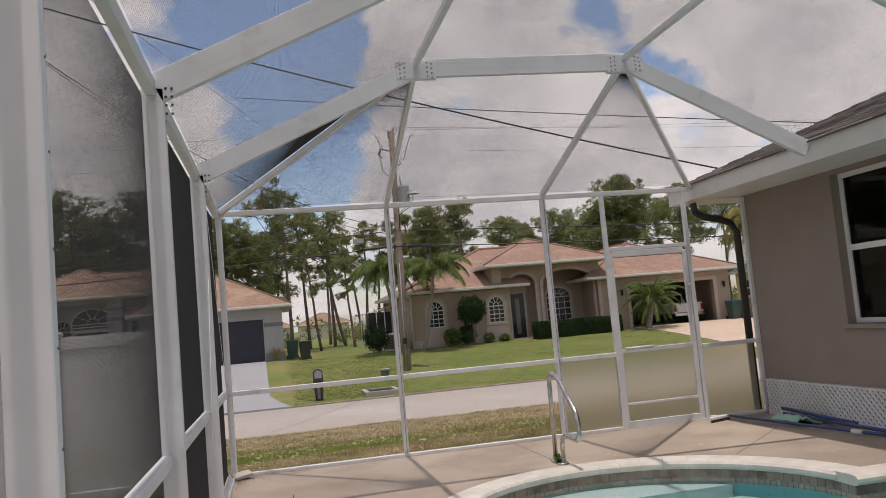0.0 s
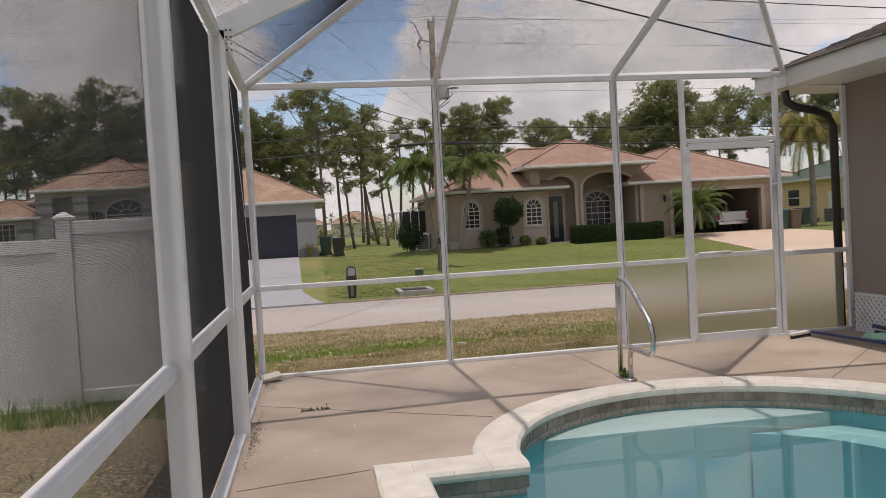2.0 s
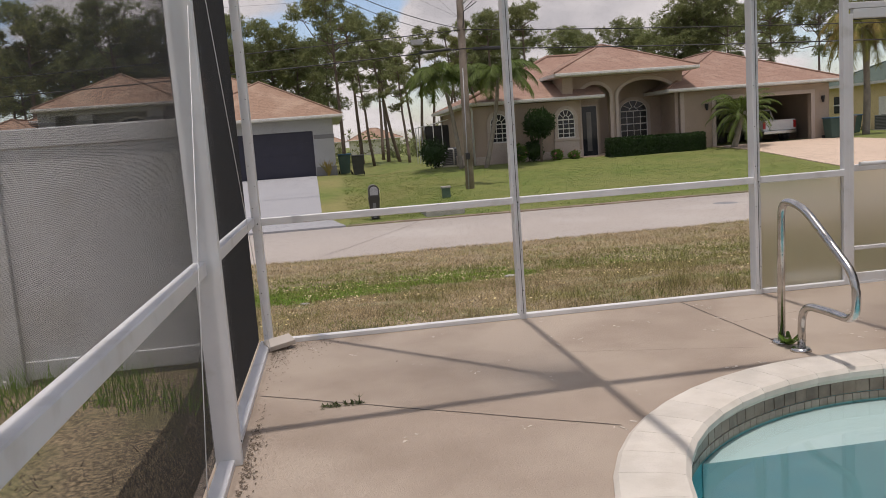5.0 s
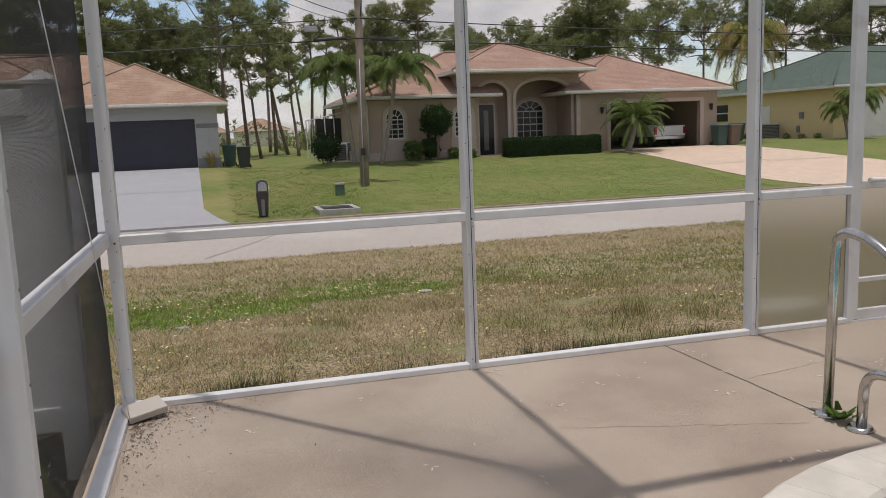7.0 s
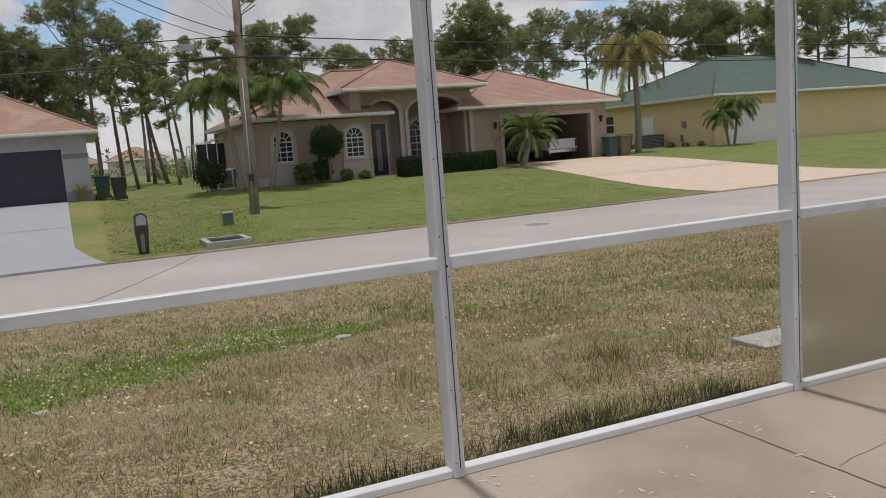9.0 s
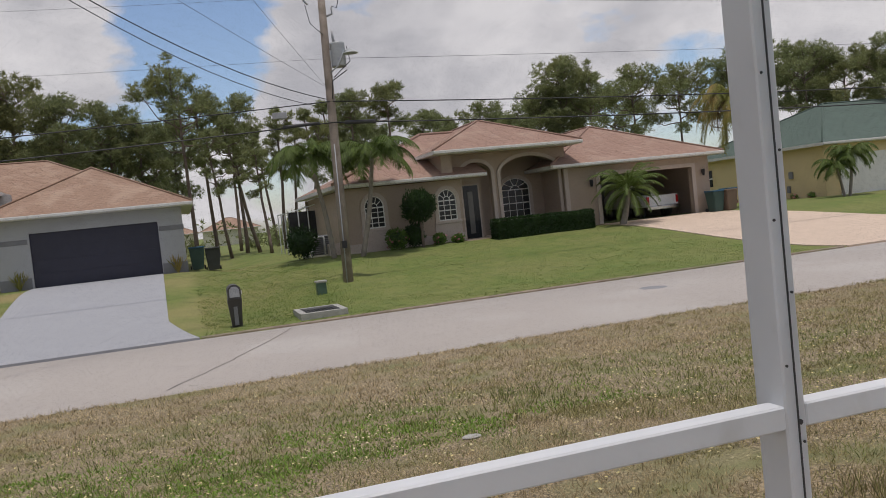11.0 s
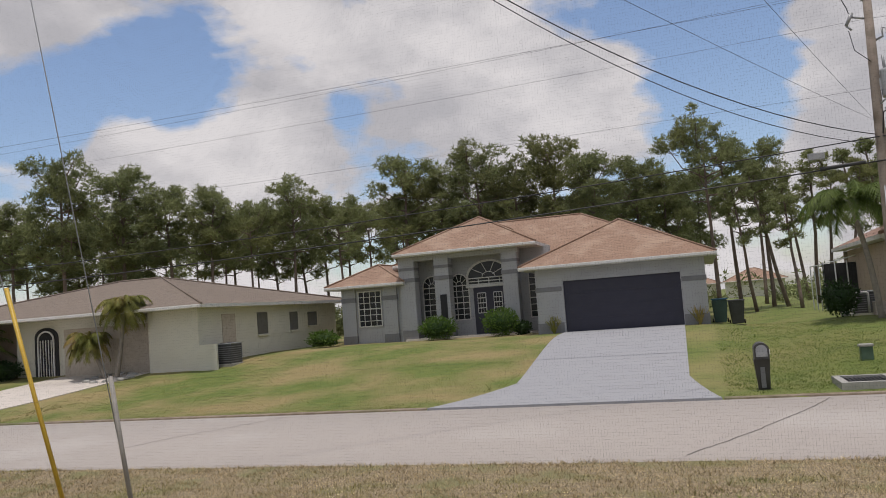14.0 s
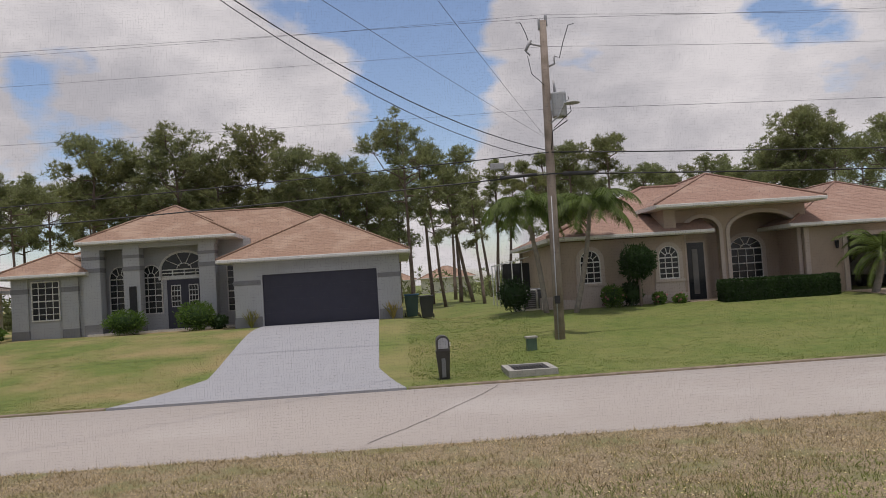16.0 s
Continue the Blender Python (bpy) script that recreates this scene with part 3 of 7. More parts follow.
# left wall
for y in LY:
    member("post", (-0.013, y, 0.0), (-0.013, y, EAVE), PW, 0.115, (1, 0, 0))
ys_left = (0.0, *LY)
for a, b in zip(ys_left, ys_left[1:]):
    member("rail", (-0.04, a - 0.03, 0.878), (-0.04, b + 0.03, 0.878), 0.055, 0.06)
    member("sill", (-0.02, a - 0.03, 0.0175), (-0.02, b + 0.03, 0.0175), 0.07, 0.035)
    member("eave_beam", (-0.02, a - 0.03, EAVE), (-0.02, b + 0.03, EAVE), 0.055, 0.08)
# roof: transverse beams, long purlins and the hip at the street end
TOP = ((0.0, EAVE), (1.87, 3.65), (3.83, 3.67), (5.62, 2.78))
for y in LY:
    for (xa, za), (xb, zb) in zip(TOP, TOP[1:]):
        member("roof_beam", (xa, y, za), (xb, y, zb), PW, 0.16)
    for hx, hz in TOP[1:3]:
        part("gusset", boxed(hx - 0.18, hx + 0.18, y - PW / 2 - 0.003, y + PW / 2 + 0.003, hz - 0.10, hz + 0.07, bevel=0.01), M["alu"], cage)
for hx, hz in TOP[1:3]:
    for a, b in zip(LY, LY[1:]):
        member("purlin", (hx, a - 0.03, hz + 0.03), (hx, b + 0.03, hz + 0.03), 0.05, 0.05)
b1, b2 = Vector((1.87, LY[0], 3.66)), Vector((3.83, LY[0], 3.68))
for a, b in ((b1, (0.0, 0.0, EAVE)), (b1, (P1X, 0.0, EAVE)), (b2, (P2X, 0.0, EAVE)), (b2, (5.60, 0.0, EAVE))):
    member("rafter", a, b, 0.045, 0.06)
# far end of the cage
for x in (1.5, 3.1, 4.7):
    member("post", (x, LY[-1], 0.0), (x, LY[-1], EAVE + 0.6), PW, PD, (0, 1, 0))
member("rail", (0.0, LY[-1], 0.90), (6.2, LY[-1], 0.90), 0.05, 0.05)

# kick panels beside the door
for a, b in ((P2X + 0.025, DJ0 - 0.055), (DJ1 + 0.055, WX - 0.10)):
    part("kick_panel", boxed(a, b, 0.008, 0.016, 0.035, 0.85), M["kick"], cage, "frosted tan kick panel")
tagged(part("screws", screws, M["screw"], cage), kind="stuff")

# screen door
door = thing("screen_door", "closed white aluminium screen door with a kick panel", "door")
for a, b, w in (((DJ0 + 0.005, -0.005, 0.02), (DJ0 + 0.005, -0.005, 2.05), 0.055), ((DJ1 - 0.035, -0.005, 0.02), (DJ1 - 0.035, -0.005, 2.05), 0.055)):
    part("stile", beam(bmesh.new(), a, b, w, 0.035, (0, 1, 0)), M["alu"], door)
for z, h in ((2.05, 0.07), (0.90, 0.05), (0.28, 0.03), (0.05, 0.07)):
    part("rail", beam(bmesh.new(), (DJ0 + 0.03, -0.005, z), (DJ1 - 0.06, -0.005, z), 0.035, h), M["alu"], door)
part("kick_panel", boxed(DJ0 + 0.03, DJ1 - 0.06, 0.0, 0.008, 0.09, 0.875), M["kick"], door, "frosted tan lower panel")
hb = bmesh.new()
tube(hb, [(DJ0 + 0.06, -0.05, 0.93), (DJ0 + 0.42, -0.05, 0.93)], 0.016)
box(hb, DJ0 + 0.10, DJ0 + 0.13, -0.05, -0.02, 0.915, 0.945), box(hb, DJ0 + 0.36, DJ0 + 0.39, -0.05, -0.02, 0.915, 0.945)
part("closer", hb, M["alu"], door, "white pneumatic door closer")
part("latch", tube(bmesh.new(), [(DJ1 - 0.035, -0.02, 1.62), (DJ1 - 0.035, -0.07, 1.62), (DJ1 - 0.06, -0.075, 1.60)], 0.014), M["alu"], door)
part("threshold", boxed(DJ0 - 0.03, DJ1 + 0.03, -0.03, 0.05, 0.0, 0.015), M["alu"], door)
part("screen_bead", boxed(DJ0 + 0.03, DJ1 - 0.06, -0.002, 0.002, 2.005, 2.012), M["screw"], door)
part("transom", beam(bmesh.new(), (DJ0 - 0.005, 0.0, 2.11), (DJ1 + 0.005, 0.0, 2.11), 0.045, 0.045), M["alu"], cage)


def screen(name, u0, u1, v0, v1, to_world, pitch_u, pitch_v, d):
    """Woven insect screen: real threads both ways over a flat field."""
    verts, faces = [], []
    h = d / 2

    def thread(a, b, ax):
        k = len(verts)
        for s in (0, 1):
            u, v = (a, b)[s]
            for p, q in ((-h, 0), (0, -h), (h, 0), (0, h)):
                verts.append(to_world(u + (p if ax == 0 else 0), v + (p if ax == 1 else 0), q))
        for i in range(4):
            faces.append((k + i, k + (i + 1) % 4, k + 4 + (i + 1) % 4, k + 4 + i))

    for i in range(int((u1 - u0) / pitch_u)):
        u = u0 + (i + 0.5) * pitch_u
        thread((u, v0), (u, v1), 0)
    for i in range(int((v1 - v0) / pitch_v)):
        v = v0 + (i + 0.5) * pitch_v
        thread((u0, v), (u1, v), 1)
    ob = raw(name, verts, faces, M["mesh"], cage)
    return tagged(ob, "charcoal woven insect screen", kind="stuff")


front = lambda u, v, w: (u, 0.05 + w, v)
for u0, u1, v0, v1, s in ((0.03, P1X - 0.02, 0.035, EAVE - 0.03, 1), (P1X + 0.02, P2X - 0.02, 0.035, EAVE - 0.03, 2), (P2X + 0.02, DJ0 - 0.05, 0.9, EAVE - 0.03, 2), (DJ0 + 0.03, DJ1 - 0.06, 0.92, 2.02, 2), (DJ0 - 0.005, DJ1, 2.13, EAVE - 0.05, 2), (DJ1 + 0.05, WX - 0.04, 0.9, 2.64, 2)):
    screen("screen", u0, u1, v0, v1, front, 0.0016 * s, 0.0018 * s, 0.00003 * s)
left = lambda u, v, w: (-0.066 + w, u, v)
for k, (a, b) in enumerate(zip(ys_left, ys_left[1:])):
    screen("screen", b + 0.02, a - 0.02, 0.035, EAVE - 0.03, left, 0.0036, 0.0040, 0.00048)



def roof_screen(a, b, c, d, pitch=0.008, t=0.0007):
    """Screen over a sloped roof field a-b-c-d, its threads cut into short runs."""
    a, b, c, d = (Vector(p) for p in (a, b, c, d))
    verts, faces = [], []
    nrm = (b - a).cross(d - a)
    nrm = (nrm if nrm.length > 1e-4 else (c - b).cross(d - b)).normalized() * t

    def run(p, q):
        n = max(1, int((q - p).length / 0.45))
        s = (q - p).cross(nrm)
        if s.length < 1e-9:
            return
        s = s.normalized() * t * 0.6
        for i in range(n):
            k = len(verts)
            for e in (p.lerp(q, i / n), p.lerp(q, (i + 1) / n)):
                verts.extend((tuple(e - s), tuple(e + s), tuple(e + nrm)))
            faces.extend(((k, k + 1, k + 4, k + 3), (k + 1, k + 2, k + 5, k + 4), (k + 2, k, k + 3, k + 5)))

    nu, nv = int(max((b - a).length, (c - d).length) / pitch), int(max((d - a).length, (c - b).length) / pitch)
    for i in range(1, nu):
        run(a.lerp(b, i / nu), d.lerp(c, i / nu))
    for j in range(1, nv):
        run(a.lerp(d, j / nv), b.lerp(c, j / nv))
    return tagged(raw("screen", verts, faces, M["mesh"], cage), "charcoal woven roof screen", kind="stuff")


for ya, yb in zip(LY[:2], LY[1:3]):
    for (xa, za), (xb, zb) in zip(TOP, TOP[1:]):
        roof_screen((xa, ya, za + 0.08), (xa, yb, za + 0.08), (xb, yb, zb + 0.08), (xb, ya, zb + 0.08))
roof_screen((0.0, LY[0], EAVE + 0.05), (0.0, -0.02, EAVE + 0.05), b1 + Vector((0, 0, 0.05)), b1 + Vector((0, 0, 0.05)))
roof_screen((0.0, 0.0, EAVE + 0.04), (P1X, 0.0, EAVE + 0.04), b1 + Vector((0, 0, 0.04)), b1 + Vector((0, 0, 0.04)))
roof_screen((P1X, 0.0, EAVE + 0.04), (P2X, 0.0, EAVE + 0.04), b2 + Vector((0, 0, 0.04)), b1 + Vector((0, 0, 0.04)))
roof_screen((P2X, 0.0, EAVE + 0.04), (5.6, 0.0, EAVE + 0.04), b2 + Vector((0, 0, 0.04)), b2 + Vector((0, 0, 0.04)))

# two slim bracing cables in the left wall
for a, b in (((0.03, -2.25, 1.95), (0.03, -3.1, 0.04)), ((0.03, -0.3, 0.04), (0.03, -2.1, 2.7))):
    part("brace_cable", tube(bmesh.new(), [a, b], 0.002, n=5), M["alu"], cage)

# ---------------------------------------------------------------- our house
home = thing("home_building", "single-storey house with taupe stucco and brown shingles", "house", kind="structure")
HX, HY = 6.31, 0.06
WY0, WY1, WZ0, WZ1 = -3.20, -1.60, 1.05, 2.61
for y0, y1, z0, z1 in ((WY1, HY, -0.3, 2.66), (-14.0, WY0, -0.3, 2.66), (WY0, WY1, -0.3, WZ0), (WY0, WY1, WZ1, 2.66)):
    part("wall", boxed(HX, HX + 0.2, y0, y1, z0, z1), M["stucco"], home, "taupe sand-textured stucco wall")
part("wall", boxed(HX + 0.2, 18.0, HY - 0.2, HY, -0.5, 2.66), M["stucco"], home)
part("wall", boxed(HX + 0.2, 18.0, -14.0, -13.8, -0.3, 2.66), M["stucco"], home)
part("wall", boxed(18.0, 18.2, -14.0, HY, -0.3, 2.66), M["stucco"], home)
part("reveal", boxed(HX + 0.002, HX + 0.16, WY1 - 0.001, WY1 + 0.02, WZ0, WZ1), M["stucco"], home)
# black sheet that stands for the unlit room behind the panes
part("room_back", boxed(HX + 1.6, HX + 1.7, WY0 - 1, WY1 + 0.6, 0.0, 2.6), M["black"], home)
part("sill", boxed(HX - 0.04, HX + 0.18, WY0 - 0.03, WY1 + 0.03, WZ0 - 0.05, WZ0, bevel=0.006), M["stucco"], home)
win = part("window", boxed(HX + 0.10, HX + 0.15, WY1 - 0.05, WY1, WZ0, WZ1), M["white"], home, "white single-hung window with dark panes")
for y0, y1, z0, z1 in ((WY0, WY0 + 0.05, WZ0, WZ1), (WY0 + 0.05, WY1 - 0.05, WZ1 - 0.05, WZ1), (WY0 + 0.05, WY1 - 0.05, WZ0, WZ0 + 0.05), (WY0 + 0.05, WY1 - 0.05, 1.80, 1.86), (-2.56, -2.52, WZ0 + 0.05, WZ1 - 0.05)):
    part("frame", boxed(HX + 0.10, HX + 0.15, y0, y1, z0, z1), M["white"], win)
for y0, y1 in ((WY0 + 0.05, -2.56), (-2.52, WY1 - 0.05)):
    for z0, z1 in ((WZ0 + 0.05, 1.80), (1.86, WZ1 - 0.05)):
        part("pane", boxed(HX + 0.12, HX + 0.126, y0, y1, z0, z1), M["glass"], win).visible_shadow = False
# soffit, fascia, gutter
EX, EY, EZ = 5.64, 0.62, 2.84
part("soffit", boxed(EX + 0.03, 18.6, -14.5, EY - 0.03, 2.655, 2.668), M["white"], home, "white perforated soffit")
part("fascia", boxed(EX, EX + 0.03, -14.5, EY, 2.65, EZ), M["white"], home, "white fascia board")
part("fascia", boxed(EX + 0.03, 18.6, EY - 0.03, EY, 2.65, EZ), M["white"], home)
rb = bmesh.new()
SL = 0.40
rv = [rb.verts.new(p) for p in ((EX - 0.03, EY + 0.03, EZ), (EX - 0.03, -14.5, EZ), (EX + 6.5, -14.5, EZ + 6.5 * SL), (EX + 6.5, EY - 6.5, EZ + 6.5 * SL), (19.0, EY + 0.03, EZ), (19.0, EY - 6.5, EZ + 6.5 * SL), (19.0, -14.5, EZ))]
rb.faces.new((rv[0], rv[1], rv[2], rv[3])), rb.faces.new((rv[4], rv[0], rv[3], rv[5])), rb.faces.new((rv[1], rv[6], rv[2])), rb.faces.new((rv[6], rv[4], rv[5])), rb.faces.new((rv[6], rv[5], rv[3], rv[2]))
part("roof", rb, M["shingle_dark"], home, "weathered brown asphalt shingle roof")
# shingle courses on the slope over the pool
tabs = bmesh.new()
rng = random.Random(7)
for c in range(30):
    d = c * 0.145
    y = EY - d
    while y > -7.5:
        w = 0.22 + 0.16 * rng.random()
        lift = 0.010 + 0.010 * rng.random()
        q = [(EX - 0.03 + d, y, EZ + d * SL + lift), (EX - 0.03 + d, y - w + 0.006, EZ + d * SL + lift), (EX + 0.12 + d, y - w + 0.006, EZ + (d + 0.15) * SL + 0.004), (EX + 0.12 + d, y, EZ + (d + 0.15) * SL + 0.004)]
        vs = [tabs.verts.new(p) for p in q] + [tabs.verts.new((p[0], p[1], p[2] - 0.02)) for p in q[:2]]
        tabs.faces.new(vs[:4]), tabs.faces.new((vs[0], vs[4], vs[5], vs[1]))
        y -= w
tagged(part("shingle_courses", tabs, M["shingle_dark"], home, "overlapping brown shingle tabs"), kind="stuff")
tagged(part("downspout", tube(bmesh.new(), [(5.70, 0.14, 2.62), (5.72, 0.13, 2.50), (5.82, 0.12, 2.44), (6.02, 0.11, 2.40), (6.17, 0.10, 2.34), (6.235, 0.10, 2.22), (6.24, 0.10, -0.12)], 0.045, n=10), M["downspout"], home), "dark bronze rain downspout")
# lattice skirt along the wall
lat = thing("lattice_panel", "white plastic lattice skirt against the house wall", "lattice", kind="")
lb = bmesh.new()
for k in range(2):
    for i in range(-6, 46):
        s = -0.15 - i * 0.074
        a, b = (s, 0.012), (s - 0.40, 0.40)
        if k:
            a, b = (s, 0.40), (s - 0.40, 0.012)
        ya, yb = min(a[0], -0.13), max(b[0], -3.4)
        if ya <= yb:
            continue
        t0, t1 = (a[0] - ya) / 0.40, (a[0] - yb) / 0.40
        za, zb = a[1] + (b[1] - a[1]) * t0, a[1] + (b[1] - a[1]) * t1
        beam(lb, (HX - 0.060 - 0.007 * k, ya, za), (HX - 0.060 - 0.007 * k, yb, zb), 0.006, 0.030, (0, 0, 1), bevel=0)
part("slats", lb, M["vinyl"], lat)
part("cap_rail", boxed(HX - 0.072, HX - 0.002, -3.42, -0.12, 0.388, 0.41), M["vinyl"], lat)
part("base_rail", boxed(HX - 0.072, HX - 0.042, -3.42, -0.12, 0.0, 0.02), M["vinyl"], lat)
# ---------------------------------------------------------------- houses across the street
M["grey_stucco"] = mat("grey_stucco", (0.40, 0.405, 0.415), (0.37, 0.375, 0.385), rough=0.9, scale=1.5, bump=0.4, bump_scale=60)
M["grey_band"] = mat("grey_band", (0.215, 0.215, 0.225), (0.19, 0.19, 0.20), rough=0.85, scale=2)
M["tan_stucco"] = mat("tan_stucco", (0.385, 0.305, 0.24), (0.355, 0.28, 0.22), rough=0.9, scale=1.5, bump=0.4, bump_scale=60)
M["tan_trim"] = mat("tan_trim", (0.47, 0.40, 0.345), (0.44, 0.37, 0.32), rough=0.85, scale=2)
M["cream_stucco"] = mat("cream_stucco", (0.60, 0.58, 0.50), (0.56, 0.54, 0.46), rough=0.9, scale=1.5)
M["yellow_stucco"] = mat("yellow_stucco", (0.68, 0.545, 0.31), (0.64, 0.51, 0.285), rough=0.9, scale=1.5)
M["shingle"] = mat("terracotta_shingle", (0.30, 0.198, 0.140), (0.235, 0.150, 0.105), rough=0.95, scale=9, bump=0.6, bump_scale=25, c=(0.335, 0.235, 0.17), c_scale=0.9)
M["shingle_b"] = mat("rose_shingle", (0.31, 0.20, 0.152), (0.245, 0.152, 0.114), rough=0.95, scale=9, bump=0.6, bump_scale=25, c=(0.325, 0.222, 0.170), c_scale=0.9)
M["shingle_grey"] = mat("taupe_shingle", (0.22, 0.18, 0.145), (0.175, 0.14, 0.112), rough=0.95, scale=7, bump=0.7, bump_scale=25)
M["shingle_green"] = mat("green_shingle", (0.078, 0.112, 0.092), (0.07, 0.10, 0.083), rough=0.9, scale=1.0)
M["navy"] = mat("navy_door_paint", (0.022, 0.022, 0.040), (0.026, 0.026, 0.045), rough=0.55, scale=3)
M["trim_w"] = mat("house_trim", (0.64, 0.63, 0.60), (0.58, 0.57, 0.545), rough=0.6, scale=3)
M["dark_glass"] = mat("dark_pane", (0.022, 0.025, 0.028), (0.03, 0.033, 0.036), rough=0.1, scale=1.0, spec=0.3)
M["shaded_pane"] = mat("shaded_pane", (0.15, 0.145, 0.13), (0.12, 0.115, 0.105), rough=0.25, scale=2)
M["beige_door"] = mat("beige_door", (0.46, 0.40, 0.33), rough=0.6)


def hip_roof(x0, x1, y0, y1, z, slope, material, parent, along_x, fascia=0.16, label="", course=0.16):
    """A hipped shingle roof over an eave rectangle, with stepped courses, eave boards and hip caps."""
    bm = bmesh.new()
    half = min(x1 - x0, y1 - y0) / 2
    n = max(4, int(half / course))

    def rect(d):
        return [(x0 + d, y0 + d), (x1 - d, y0 + d), (x1 - d, y1 - d), (x0 + d, y1 - d)]

    c = [bm.verts.new((x, y, z)) for x, y in rect(0.0)]
    for i in range(n):
        d0, d1 = half * i / n, half * (i + 1) / n
        a = [bm.verts.new((x, y, z + d0 * slope + 0.004)) for x, y in rect(d0)]
        b = [bm.verts.new((x, y, z + d1 * slope)) for x, y in rect(min(d1, half - 0.001))]
        for k in range(4):
            q = (k + 1) % 4
            bm.faces.new((a[k], a[q], b[q], b[k])), bm.faces.new((c[k], c[q], a[q], a[k]))
        c = b
    roof = part("roof", bm, material, parent, label)
    fb = bmesh.new()
    t = 0.04
    box(fb, x0, x1, y0, y0 + t, z - fascia, z), box(fb, x0, x1, y1 - t, y1, z - fascia, z)
    box(fb, x0, x0 + t, y0 + t, y1 - t, z - fascia, z), box(fb, x1 - t, x1, y0 + t, y1 - t, z - fascia, z)
    box(fb, x0 + 0.01, x1 - 0.01, y0 - 0.09, y0 - 0.002, z - 0.13, z - 0.01, bevel=0.02)
    part("fascia", fb, M["trim_w"], roof, "white eave board and gutter")
    sf = boxed(x0 + t, x1 - t, y0 + t, y1 - t, z - fascia + 0.01, z - fascia + 0.03)
    part("soffit", sf, M["trim_w"], roof)
    cap = bmesh.new()
    ends = [Vector((x0 + half, y0 + half, z + half * slope)), Vector((x1 - half, y1 - half, z + half * slope))]
    cs = [Vector((*p, z)) for p in rect(0.0)]
    tgt = [ends[0], ends[1] if along_x else ends[0], ends[1], ends[0] if along_x else ends[1]]
    for p, q in list(zip(cs, tgt)) + ([tuple(ends)] if (ends[1] - ends[0]).length > 0.1 else []):
        tube(cap, [p + Vector((0, 0, 0.03)), q + Vector((0, 0, 0.03))], 0.045, n=6)
    part("hip_cap", cap, material, roof)
    return roof


def arch_pts(xc, w, z_spring, rise, n=14):
    return [(xc + w / 2 * math.cos(math.pi * i / n), z_spring + rise * math.sin(math.pi * i / n)) for i in range(n + 1)]


def arch_panel(bm, xc, w, z0, z_spring, rise, y0, y1, n=14):
    """A solid panel with an arched head, between y0 and y1."""
    pts = [(xc + w / 2, z0)] + arch_pts(xc, w, z_spring, rise, n) + [(xc - w / 2, z0)]
    f = [bm.verts.new((x, y0, z)) for x, z in pts]
    b = [bm.verts.new((x, y1, z)) for x, z in pts]
    k = len(pts)
    for i in range(k):
        bm.faces.new((f[i], f[(i + 1) % k], b[(i + 1) % k], b[i]))
    bm.faces.new(f), bm.faces.new(b[::-1])
    return bm


def arch_band(bm, xc, w, z0, z_spring, rise, t, y0, y1, n=16):
    """A raised band round an arched opening."""
    inn = [(xc + w / 2, z0)] + arch_pts(xc, w, z_spring, rise, n) + [(xc - w / 2, z0)]
    out = [(xc + w / 2 + t, z0)] + arch_pts(xc, w + 2 * t, z_spring, rise + t, n) + [(xc - w / 2 - t, z0)]
    rings = [[bm.verts.new((x, y, z)) for x, z in p] for p, y in ((inn, y0), (out, y0), (out, y1), (inn, y1))]
    k = len(inn)
    for i in range(k - 1):
        for a in range(4):
            r, s = rings[a], rings[(a + 1) % 4]
            bm.faces.new((r[i], s[i], s[i + 1], r[i + 1]))
    for i in (0, k - 1):
        bm.faces.new([r[i] for r in rings])
    return bm


def arched_wall(bm, x0, x1, z0, z1, y0, y1, openings, n=16):
    """A wall with arched openings (xc, w, z_spring, rise) that reach its foot."""
    openings = sorted(openings)
    edge = [x0]
    for xc, w, zs, rise in openings:
        box(bm, edge[-1], xc - w / 2, y0, y1, z0, z1)
        pts = arch_pts(xc, w, zs, rise, n)
        for (xa, za), (xb, zb) in zip(pts, pts[1:]):
            q = [(xa, za), (xa, z1), (xb, z1), (xb, zb)]
            f = [bm.verts.new((x, y0, z)) for x, z in q]
            b = [bm.verts.new((x, y1, z)) for x, z in q]
            bm.faces.new(f), bm.faces.new(b[::-1])
            bm.faces.new((f[0], f[3], b[3], b[0])), bm.faces.new((f[1], b[1], b[2], f[2]))
        edge.append(xc + w / 2)
    box(bm, edge[-1], x1, y0, y1, z0, z1)
    return bm


